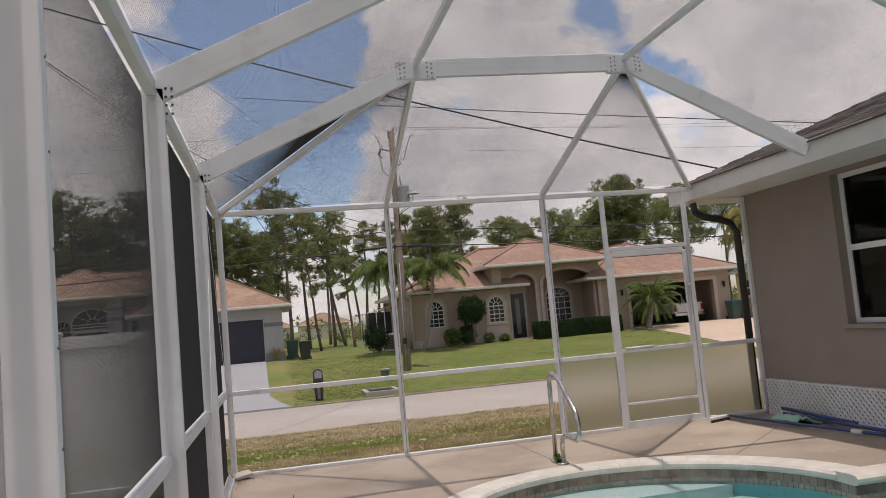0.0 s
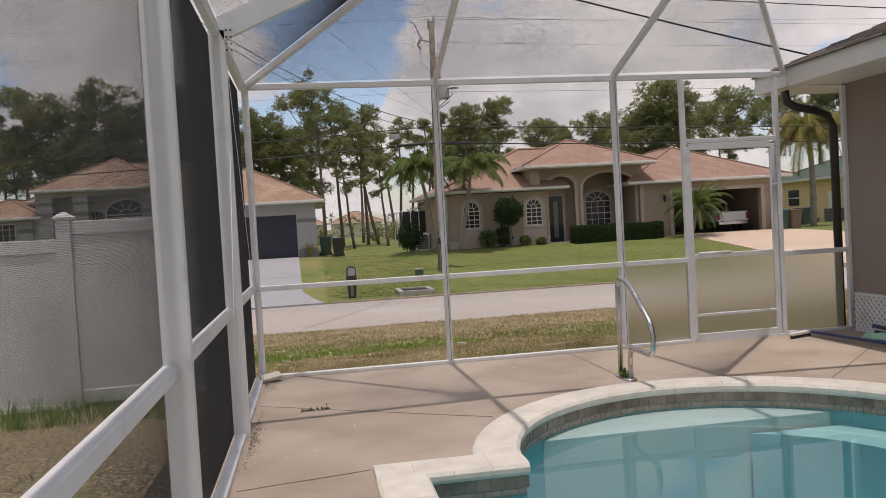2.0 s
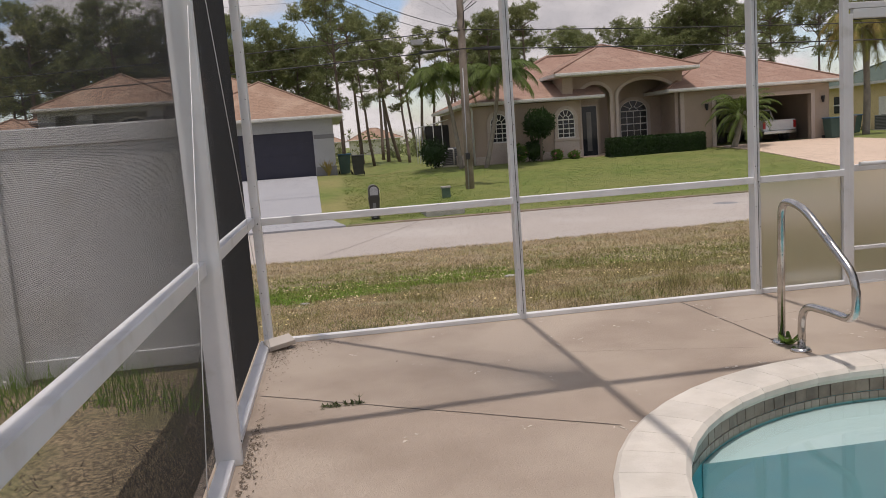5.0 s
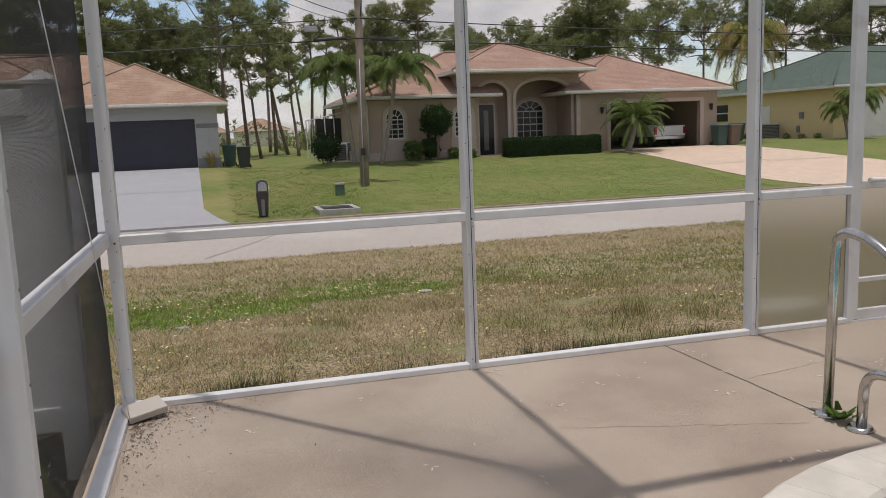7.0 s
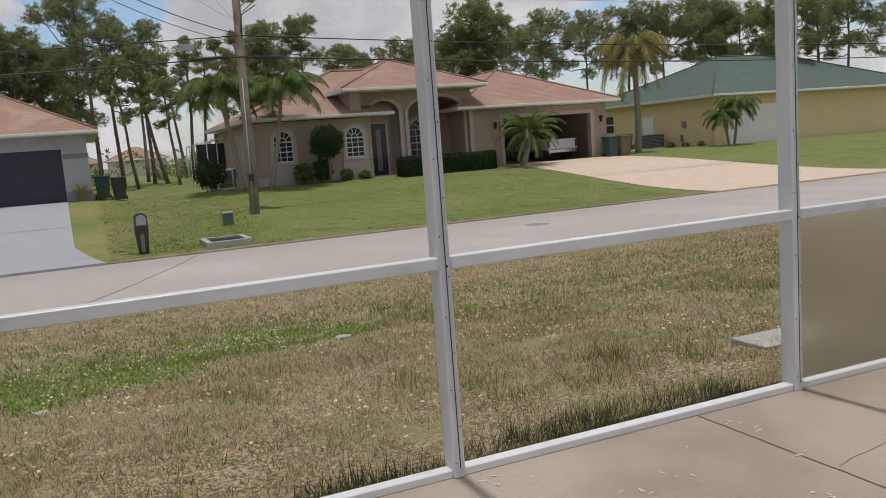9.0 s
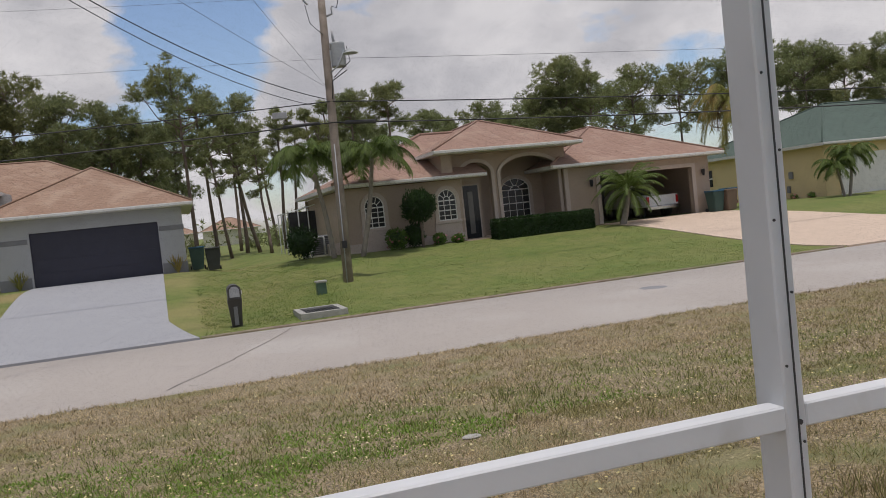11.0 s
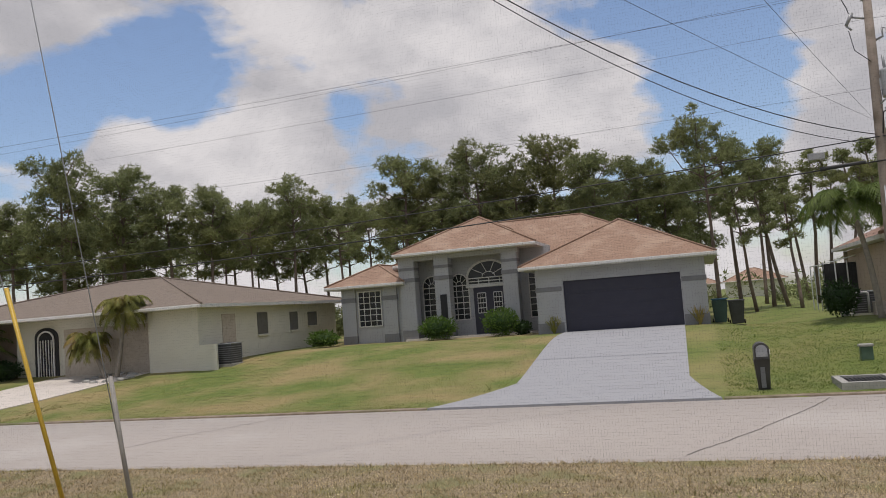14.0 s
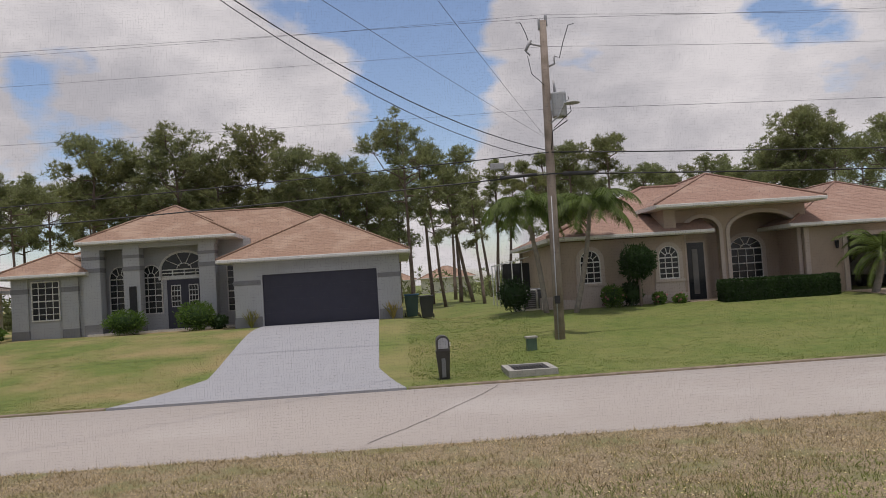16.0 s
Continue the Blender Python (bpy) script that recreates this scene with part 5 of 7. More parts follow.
M["green_grass"] = leaf_mat("green_grass", (0.15, 0.27, 0.035), (0.19, 0.30, 0.05))
M["weed_dark"] = leaf_mat("dark_weed", (0.065, 0.085, 0.035), (0.11, 0.12, 0.05))
M["flower"] = leaf_mat("pale_flower", (0.62, 0.56, 0.36), (0.55, 0.46, 0.20))


class Cards:
    """Collects loose leaf blades for one mesh."""

    def __init__(self):
        self.v, self.f = [], []

    def blade(self, p, d, side, length, width, tip=0.15):
        k = len(self.v)
        q = p + d * length
        self.v += [p - side * width / 2, p + side * width / 2, q + side * width / 2 * tip, q - side * width / 2 * tip]
        self.f.append((k, k + 1, k + 2, k + 3))

    def tuft(self, c, r, n, length, width, rng_, up=0.35):
        for _ in range(n):
            d = Vector((rng_.gauss(0, 1), rng_.gauss(0, 1), rng_.gauss(up, 0.8))).normalized()
            s = d.cross(Vector((rng_.gauss(0, 1), rng_.gauss(0, 1), rng_.gauss(0, 1)))).normalized()
            self.blade(c + d * r * rng_.random() ** 0.5, d, s, length * (0.6 + 0.7 * rng_.random()), width)

    def make(self, name, material, parent=None):
        return raw(name, [tuple(p) for p in self.v], self.f, material, parent)


def pine(seed, height, crown_from, spread, material, lean=0.05, limbs=14, pad=1.0, label="tall slash pine with a bare trunk and clumped crown"):
    """A slash pine: a bare leaning trunk, crooked limbs that fork, and a rounded needle pad on each fork."""
    r = random.Random(seed)
    t = thing("pine_tree", label, "tree", "pines behind the houses")
    pts, x, y = [], 0.0, 0.0
    dx, dy = r.uniform(-lean, lean), r.uniform(-lean, lean)
    for i in range(9):
        pts.append(Vector((x, y, height * 0.93 * i / 8)))
        x += (dx + r.uniform(-0.04, 0.04)) * height / 8
        y += (dy + r.uniform(-0.04, 0.04)) * height / 8
    wood, leaves = bmesh.new(), Cards()
    tube(wood, pts, 0.19 * height / 13, 0.06, n=7)

    def needle_pad(c, rad):
        n = int(36 * rad * rad) + 8
        for _ in range(n):
            v = Vector((r.gauss(0, 1), r.gauss(0, 1), r.gauss(0.1, 1))).normalized() * r.uniform(0.5, 1.05)
            p = c + Vector((v.x, v.y, v.z * 0.74)) * rad * (0.9 + 0.4 * noise.noise(c + v * 1.5))
            leaves.tuft(p, 0.10, 9, 0.27, 0.075, r, 0.6)

    for i in range(limbs):
        k = crown_from + (0.95 - crown_from) * (i + r.random() * 0.8) / limbs
        s = k / 0.93 * 8
        j = min(7, int(s))
        a = pts[j].lerp(pts[j + 1], min(1, s - j))
        rel = (k - crown_from) / (1 - crown_from)
        ln = spread * (0.62 + 0.5 * math.sin(math.pi * (0.2 + 0.75 * rel))) * r.uniform(0.6, 1.1)
        ang = i * 2.4 + r.uniform(-0.5, 0.5)
        d = Vector((math.cos(ang), math.sin(ang), r.uniform(-0.1, 0.75) + 0.45 * rel)).normalized()
        mid = a + d * ln * 0.5 + Vector((r.uniform(-0.25, 0.25), r.uniform(-0.25, 0.25), -0.10 * ln))
        end = a + d * ln + Vector((0, 0, 0.10 * ln))
        tube(wood, [a, a.lerp(mid, 0.5) + Vector((0, 0, 0.06)), mid, end], 0.075, 0.025, n=5, closed=False)
        needle_pad(end, pad * r.uniform(0.85, 1.25))
        for _ in range(2):
            side = Vector((r.gauss(0, 1), r.gauss(0, 1), r.uniform(-0.3, 1.1))).normalized() * ln * r.uniform(0.3, 0.55)
            fork = a.lerp(end, r.uniform(0.55, 0.8))
            tube(wood, [fork, fork + side], 0.03, 0.015, n=4, closed=False)
            needle_pad(fork + side, pad * r.uniform(0.5, 0.8))
    needle_pad(pts[-1] + Vector((0, 0, 0.1)), pad * 1.15)
    part("trunk", wood, M["bark"], t)
    leaves.make("crown", material, t)
    return t


def palm(name, label, base, top, frond_n, frond_len, droop, material, trunk_r=0.12, seed=1, arch=0.7, leaflet=0.45):
    """A palm: ringed trunk, arched fronds with two rows of leaflets each."""
    r = random.Random(seed)
    t = thing(name, label, "palm")
    base, top = Vector(base), Vector(top)
    tb = bmesh.new()
    pts = [base.lerp(top, i / 10) + Vector((0.12 * math.sin(i * 0.3) * (top.z - base.z) / 5, 0, 0)) for i in range(11)]
    pts[-1] = top
    tube(tb, pts, trunk_r * 1.15, trunk_r * 0.75, n=9)
    part("trunk", tb, M["palm_bark"], t)
    cards = Cards()
    for i in range(frond_n):
        ang = i * 2.399 + r.uniform(-0.2, 0.2)
        lift = arch * (1.0 - 1.5 * (i / frond_n)) + r.uniform(-0.1, 0.1)
        ln = frond_len * r.uniform(0.8, 1.1)
        h = Vector((math.cos(ang), math.sin(ang), 0))
        p, v = top.copy(), (h + Vector((0, 0, lift + 0.25))).normalized()
        steps = 15
        for k in range(steps):
            q = p + v * ln / steps
            side = v.cross(Vector((0, 0, 1))).normalized()
            cards.blade(p, v, side, ln / steps * 1.05, 0.04, 0.9)
            if k > 1:
                w = leaflet * (0.35 + 0.75 * math.sin(math.pi * min(1, 0.12 + k / steps * 0.86)))
                for sg in (-1, 1):
                    for u in (0.0, 0.2, 0.4, 0.6, 0.8):
                        ld = (side * sg * 0.75 + v * 0.6 + Vector((0, 0, -0.25 - droop * 0.55 * r.random()))).normalized()
                        cards.blade(p.lerp(q, u), ld, v, w * r.uniform(0.8, 1.15), 0.014 + 0.042 * leaflet, 0.15)
            p = q
            v = (v + Vector((0, 0, -droop / steps * (0.6 + 2.2 * k / steps)))).normalized()
    cards.make("fronds", material, t)
    return t


def shrub(name, label, c, size, material, n, seed, leaf=0.09, category="shrub", flowers=0, parent=None):
    """A bush of many small leaves on its bulk, with an uneven outline."""
    r = random.Random(seed)
    t = parent or thing(name, label, category)
    cards, fl = Cards(), Cards()
    c, size = Vector(c), Vector(size)
    for i in range(n):
        d = Vector((r.gauss(0, 1), r.gauss(0, 1), r.gauss(0, 1))).normalized()
        k = (0.62 + 0.38 * r.random()) * (0.86 + 0.28 * noise.noise(d * 2.2 + c))
        p = c + Vector((d.x * size.x, d.y * size.y, d.z * size.z)) * k
        nd = (d + Vector((r.gauss(0, 0.5), r.gauss(0, 0.5), r.gauss(0.3, 0.5)))).normalized()
        s = nd.cross(Vector((r.gauss(0, 1), r.gauss(0, 1), r.gauss(0, 1)))).normalized()
        cards.blade(p, nd, s, leaf * r.uniform(0.7, 1.4), leaf * 0.7, 0.3)
        if flowers and i % flowers == 0:
            fl.blade(p + nd * leaf, s, nd.cross(s), leaf * 0.9, leaf * 0.9, 0.9)
    cards.make("leaves", material, t)
    if flowers:
        tagged(fl.make("flowers", M["pink"], t), kind="stuff")
    core = bmesh.new()
    bmesh.ops.create_icosphere(core, subdivisions=2, radius=1.0, matrix=Matrix.Translation(c) @ Matrix.Diagonal((size.x * 0.66, size.y * 0.66, size.z * 0.66, 1)))
    part("core", core, M["hedge"], t)
    return t


M["pink"] = mat("pink_bloom", (0.32, 0.13, 0.12), rough=0.7)

# pine belt behind the lots: open crowns, dense columns, thin poles and small round heads
kinds = {
    "broad": [pine(11, 14.0, 0.60, 3.3, M["needle"], limbs=15, pad=1.05), pine(13, 14.0, 0.52, 2.6, M["needle"], 0.07, 15)],
    "dense": [pine(12, 13.4, 0.36, 2.3, M["needle_shaded"], limbs=19, pad=1.05), pine(14, 13.4, 0.42, 2.5, M["needle_shaded"], 0.08, 18, 1.1), pine(17, 13.4, 0.50, 2.2, M["needle"], 0.08, 16)],
    "thin": [pine(15, 12.5, 0.45, 1.5, M["needle"], 0.12, 10, 0.62, "thin slash pine with sparse needle tufts"), pine(18, 12.5, 0.55, 1.3, M["needle"], 0.14, 8, 0.6, "thin slash pine with sparse needle tufts")],
    "round": [pine(16, 13.0, 0.74, 1.5, M["needle_shaded"], 0.10, 9, 0.8, "slender pine with a small round crown")]}
rng = random.Random(21)
fresh = {k: list(v) for k, v in kinds.items()}


def plant(kind, az, dist, el):
    """A pine of a kind at a bearing and distance from the yard, its tip at an elevation in degrees."""
    x, y = 0.8 + dist * math.sin(radians(az)), dist * math.cos(radians(az))
    z = ground_z(x, y) - 0.1
    src = rng.choice(kinds[kind])
    full = max(v.co.z for v in src.children[1].data.vertices)
    s = (1.4 + dist * math.tan(radians(el)) - z) / full
    m4 = Matrix.Translation((x, y, z)) @ Matrix.Rotation(rng.uniform(0, 6.28), 4, "Z")
    if fresh[kind]:
        ob = src = fresh[kind].pop()
        ob.matrix_basis = m4
    else:
        ob = copy_thing(src, m4)
    w = s * rng.uniform(0.94, 1.08)
    ob.scale = (w, w, s)


for az, el in ((-50.5, 8.0), (-46.2, 8.4), (-43.2, 10.6), (-39.6, 10.4), (-36.4, 9.4), (-34.2, 9.3), (-31.4, 8.6), (-28.5, 9.7), (-25.1, 8.9)):
    plant("broad" if rng.random() < 0.5 else "dense", az, rng.uniform(55, 60), el)
for az, el in ((-20.6, 10.8), (-17.8, 9.6), (-14.3, 11.1), (-12.0, 9.8), (-9.0, 11.4), (-6.7, 9.9), (-4.0, 9.2), (-2.2, 8.2)):
    plant("dense", az, rng.uniform(54, 59), el)
plant("broad", 0.9, 52, 11.9), plant("broad", 4.3, 55, 9.6)
for az, dist, el in ((2.3, 56, 8.8), (3.2, 50, 7.2), (5.2, 53, 8.0), (6.0, 48, 6.6), (7.0, 56, 8.2), (7.8, 60, 7.0), (8.8, 54, 7.6), (3.9, 66, 7.4), (6.5, 70, 7.0), (10.2, 60, 8.0)):
    plant("thin", az, dist, el)
plant("round", 12.8, 57, 9.2), plant("round", 15.6, 56, 9.5), plant("thin", 11.6, 60, 8.4)
for az, el in ((17.6, 7.2), (19.4, 6.9), (21.4, 7.2), (23.0, 6.4), (14.2, 6.6)):
    plant("dense", az, rng.uniform(92, 105), el)
for az, el in ((25.6, 8.0), (27.8, 9.7), (29.8, 9.0), (32.6, 8.9), (35.7, 8.5), (38.4, 8.4), (41.0, 8.5), (43.6, 8.6), (46.0, 8.0), (49.0, 8.4), (52.5, 8.0)):
    plant("dense" if az < 29 else "broad", az, rng.uniform(58, 64), el)
az = -62.0
while az < 58:
    if not (-0.5 < az < 11.5 or 13.0 < az < 24.5 or az > 29 and rng.random() < 0.6):
        plant(rng.choice(("dense", "broad")), az + rng.uniform(-0.6, 0.6), rng.uniform(66, 84), rng.uniform(6.6, 8.4))
    az += 1.5

# low scrub at the foot of the pines
scrub = Cards()
rng = random.Random(5)
for i in range(900):
    a, d = radians(rng.uniform(-62, 58)), rng.uniform(60, 92)
    if 0.8 < math.degrees(a) < 6.5 and rng.random() < 0.8:
        continue
    x, y = d * math.sin(a), d * math.cos(a)
    h = rng.uniform(0.5, 2.6)
    c = Vector((x, y, ground_z(x, y) + h * 0.45))
    for k in range(7):
        scrub.tuft(c + Vector((rng.gauss(0, 0.9), rng.gauss(0, 0.5), rng.gauss(0, 0.4 * h))), 0.25, 12, 0.42, 0.16, rng, 0.3)
tagged(scrub.make("undergrowth", M["needle_shaded"]), "undergrowth toned a shaded green at the foot of pines", "undergrowth", kind="stuff")

# palms
palm("palm_tree", "green palm with a slim grey leaning trunk", (7.55, 30.4, -0.1), (8.35, 30.3, 4.15), 22, 2.1, 1.35, M["frond"], 0.10, 3, 0.75, 0.62)
palm("palm_tree", "green palm with a slim trunk beside the tan house", (6.5, 30.9, -0.1), (5.85, 30.8, 4.2), 22, 2.1, 1.35, M["frond"], 0.10, 4, 0.75, 0.62)
palm("date_palm", "low feathery date palm before the garage", (19.6, 30.6, -0.1), (20.0, 30.5, 1.55), 34, 1.95, 1.15, M["frond"], 0.14, 5, 1.7, 0.30)
palm("queen_palm", "tall queen palm with drooping golden fronds", (28.3, 33.2, -0.3), (28.2, 33.2, 5.55), 34, 3.0, 2.1, M["frond_gold"], 0.17, 6, 1.5, 0.62)
palm("dead_fronds", "brown dead fronds hanging below a palm crown", (28.1, 33.1, 5.35), (28.1, 33.1, 5.5), 6, 2.2, 3.4, M["frond_dead"], 0.08, 12, 0.2, 0.40)
palm("palm_tree", "small green palm before the yellow house", (33.9, 32.0, -0.4), (34.3, 32.0, 2.35), 24, 1.5, 1.6, M["frond"], 0.08, 7, 0.9, 0.42)
palm("palm_tree", "small green leaning palm before the yellow house", (33.8, 32.1, -0.4), (33.3, 32.1, 1.75), 18, 1.3, 1.6, M["frond"], 0.07, 17, 0.9, 0.38)
palm("palm_tree", "small yellow-green palm before the cream house", (-22.8, 27.0, -0.6), (-23.7, 27.0, 1.2), 34, 1.25, 1.7, M["frond_gold"], 0.09, 8, 1.3, 0.36)
palm("palm_tree", "green palm with a slender trunk before the cream house", (-22.5, 27.1, -0.6), (-21.9, 27.0, 2.5), 36, 1.35, 1.7, M["frond_gold"], 0.09, 9, 1.5, 0.38)
palm("date_palm", "broad feathery date palm by the cream house", (-31.4, 27.2, -0.5), (-31.2, 27.2, 1.1), 40, 2.6, 0.9, M["frond"], 0.2, 10, 1.3, 0.5)

# hedge, topiary and beds
hedge = thing("hedge", "clipped dark green box hedge", "hedge")
hc = Cards()
rng = random.Random(9)
for i in range(5200):
    u, v, w = rng.random(), rng.random(), rng.random()
    f = rng.choice("ftl")
    x, y, z = 13.55 + 4.65 * u, 30.6 + 0.75 * v, 0.82 * w
    if f == "f":
        y = 30.6
    elif f == "t":
        z = 0.82
    else:
        x = 13.55 if u < 0.5 else 18.2
    n_ = Vector((rng.gauss(0, 0.6), -0.8 if f == "f" else rng.gauss(0, 0.5), rng.gauss(0.4, 0.6))).normalized()
    hc.blade(Vector((x, y, z + ground_z(x, 31) - 0.02 + 0.05 * noise.noise(Vector((x, y, z))))), n_, n_.cross(Vector((rng.gauss(0, 1), 0.2, rng.gauss(0, 1)))).normalized(), 0.09, 0.06, 0.3)
hc.make("leaves", M["hedge"], hedge)
part("core", boxed(13.6, 18.15, 30.63, 31.3, -0.2, 0.75 + ground_z(16, 31), bevel=0.05), M["hedge"], hedge)
topi = thing("topiary_tree", "round clipped dark green topiary on a stem", "topiary")
part("trunk", tube(bmesh.new(), [(10.35, 31.2, -0.1), (10.38, 31.2, 0.6), (10.35, 31.2, 1.4)], 0.06), M["bark"], topi)
shrub("", "", (10.35, 31.2, 1.78), (0.82, 0.82, 0.80), M["hedge"], 3800, 3, 0.085, parent=topi)
for x, y, s, k, f, lb_ in ((9.25, 31.3, (0.55, 0.45, 0.5), "bush", 9, "flowering shrub covered with pink blooms"), (10.1, 31.5, (0.5, 0.4, 0.6), "hedge", 0, "dark green shrub beneath a window"), (11.2, 31.5, (0.3, 0.3, 0.28), "bush", 12, "small flowering shrub beneath a window"), (12.0, 31.4, (0.28, 0.25, 0.2), "bush", 8, "low flowering plant in a bed"), (5.5, 32.6, (0.8, 0.9, 0.8), "hedge", 0, "clipped dark green bush at the house corner"), (-11.15, 35.2, (1.05, 0.7, 0.62), "bush", 0, "bright green bush by the entry"), (-8.1, 35.1, (1.0, 0.7, 0.72), "bush", 0, "bright green bush by the entry"), (-7.2, 35.4, (0.45, 0.4, 0.35), "hedge", 0, "low dark shrub by the garage"), (-16.9, 34.9, (0.9, 0.8, 0.45), "bush", 0, "yellow-green bush at the house corner"), (-29.5, 27.8, (1.6, 0.7, 0.5), "hedge", 0, "dark low shrubs by the stone wall"), (-35.5, 28.0, (1.2, 1.2, 1.6), "hedge", 0, "large dark green shrub by the drive"), (-33.3, 27.0, (0.7, 0.6, 0.6), "pinkbush", 0, "low reddish shrub beside the drive")):
    z0 = ground_z(x, y)
    shrub("shrub", lb_, (x, y, z0 + s[2] * 0.9), s, M["hedge" if k == "hedge" else "bush"], int(1500 * max(s)), int(abs(x) * 10), 0.09, flowers=f * 3)
for i in range(7):
    x = 30.4 + i * 0.9
    shrub("shrub", "small flowering plant along the yellow wall", (33.9, 34.6 + i * 1.3, 0.15), (0.22, 0.22, 0.22), M["bush"], 160, 40 + i, 0.08, flowers=5)

# ---------------------------------------------------------------- utility pole and lines
M["pole_wood"] = mat("pole_wood", (0.225, 0.185, 0.15), (0.29, 0.245, 0.205), rough=0.9, scale=3, bump=0.5, bump_scale=18, c=(0.16, 0.13, 0.10), c_scale=1.0)
M["insul"] = mat("grey_insulator", (0.32, 0.33, 0.34), rough=0.4)
M["wire"] = mat("black_wire", (0.028, 0.028, 0.03), rough=0.6)
M["tank"] = mat("transformer_grey", (0.36, 0.38, 0.39), (0.32, 0.335, 0.345), rough=0.45, scale=3)
PX, PY = 5.85, 25.2
pole = thing("utility_pole", "weathered wooden utility pole with transformer and lamp", "utility pole")
part("shaft", tube(bmesh.new(), [(PX, PY, -1.0), (PX + 0.04, PY, 3.0), (PX + 0.1, PY, 7.0), (PX + 0.14, PY, 9.75)], 0.175, 0.115, n=12), M["pole_wood"], pole)
tk = bmesh.new()
tx = PX + 0.48
tube(tk, [(tx, PY - 0.05, 6.55), (tx, PY - 0.05, 6.6), (tx, PY - 0.05, 7.28), (tx, PY - 0.05, 7.34)], 0.24, 0.25, n=16)
part("transformer", tk, M["tank"], pole, "grey pole transformer can")
part("bushing", tube(bmesh.new(), [(tx - 0.1, PY - 0.05, 7.3), (tx - 0.12, PY - 0.05, 7.55), (tx - 0.13, PY - 0.05, 7.75)], 0.05, 0.035), M["insul"], pole)
part("bracket", boxed(PX + 0.14, tx - 0.2, PY - 0.1, PY, 6.75, 7.1), M["tank"], pole)
la = bmesh.new()
tube(la, [(PX + 0.15, PY - 0.1, 6.35), (PX + 0.4, PY - 0.3, 6.55), (PX + 0.62, PY - 0.4, 7.0), (PX + 0.8, PY - 0.42, 7.02)], 0.025, n=6)
bmesh.ops.create_cone(la, segments=14, radius1=0.26, radius2=0.08, depth=0.14, cap_ends=True, matrix=Matrix.Translation((PX + 0.82, PY - 0.42, 6.98)))
part("street_lamp", la, M["tank"], pole, "grey street lamp head on an arm")
for dx, z in ((-0.12, 9.7), (0.10, 9.82)):
    ib = bmesh.new()
    tube(ib, [(PX + 0.14 + dx, PY, z - 0.25), (PX + 0.14 + dx, PY, z - 0.1), (PX + 0.14 + dx, PY, z + 0.05), (PX + 0.14 + dx, PY, z + 0.14)], 0.055, 0.045)
    part("insulator", ib, M["insul"], pole)
cb = bmesh.new()
tube(cb, [(PX + 0.1, PY, 8.9), (PX - 0.35, PY - 0.05, 9.0)], 0.03)
tube(cb, [(PX - 0.32, PY - 0.1, 9.1), (PX - 0.5, PY - 0.1, 8.75)], 0.06, 0.045)
tube(cb, [(PX - 0.5, PY - 0.1, 8.75), (PX - 0.36, PY - 0.1, 8.6)], 0.03)
part("fuse_cutout", cb, M["insul"], pole, "grey fuse cutout on a bracket")
ar = bmesh.new()
tube(ar, [(PX + 0.15, PY, 8.2), (PX + 0.42, PY - 0.05, 8.3), (PX + 0.42, PY - 0.05, 8.55)], 0.035)
part("arrester", ar, M["insul"], pole)
jm = bmesh.new()
tube(jm, [(PX - 0.75, PY, 9.72), (PX - 0.6, PY - 0.05, 9.7), (PX - 0.45, PY - 0.1, 9.3), (PX - 0.4, PY - 0.1, 9.1)], 0.014, n=5)
tube(jm, [(PX + 1.15, PY, 9.62), (PX + 0.95, PY - 0.05, 9.55), (PX + 0.75, PY - 0.05, 9.0), (PX + 0.6, PY - 0.05, 8.5), (PX + 0.42, PY - 0.05, 8.56)], 0.014, n=5)
tube(jm, [(PX - 0.45, PY - 0.1, 8.6), (PX - 0.35, PY - 0.1, 8.0), (PX + 0.05, PY - 0.1, 7.6)], 0.012, n=5)
tube(jm, [(tx, PY - 0.2, 6.6), (tx + 0.2, PY - 0.25, 6.4), (PX + 0.2, PY - 0.1, 6.1), (PX + 0.12, PY - 0.15, 5.5)], 0.02, n=5)
tube(jm, [(tx + 0.3, PY - 0.1, 7.2), (tx + 0.35, PY - 0.2, 6.7), (PX + 0.25, PY - 0.1, 6.2)], 0.015, n=5)
part("jumper", jm, M["wire"], pole)
part("meter_box", boxed(PX - 0.12, PX + 0.04, PY - 0.24, PY - 0.14, 0.55, 0.8), M["black"], pole)
gd = bmesh.new()
tube(gd, [(PX - 0.08, PY - 0.17, -0.8), (PX - 0.05, PY - 0.17, 1.0), (PX + 0.0, PY - 0.17, 4.0)], 0.02, n=5)
part("conduit", gd, M["insul"], pole)
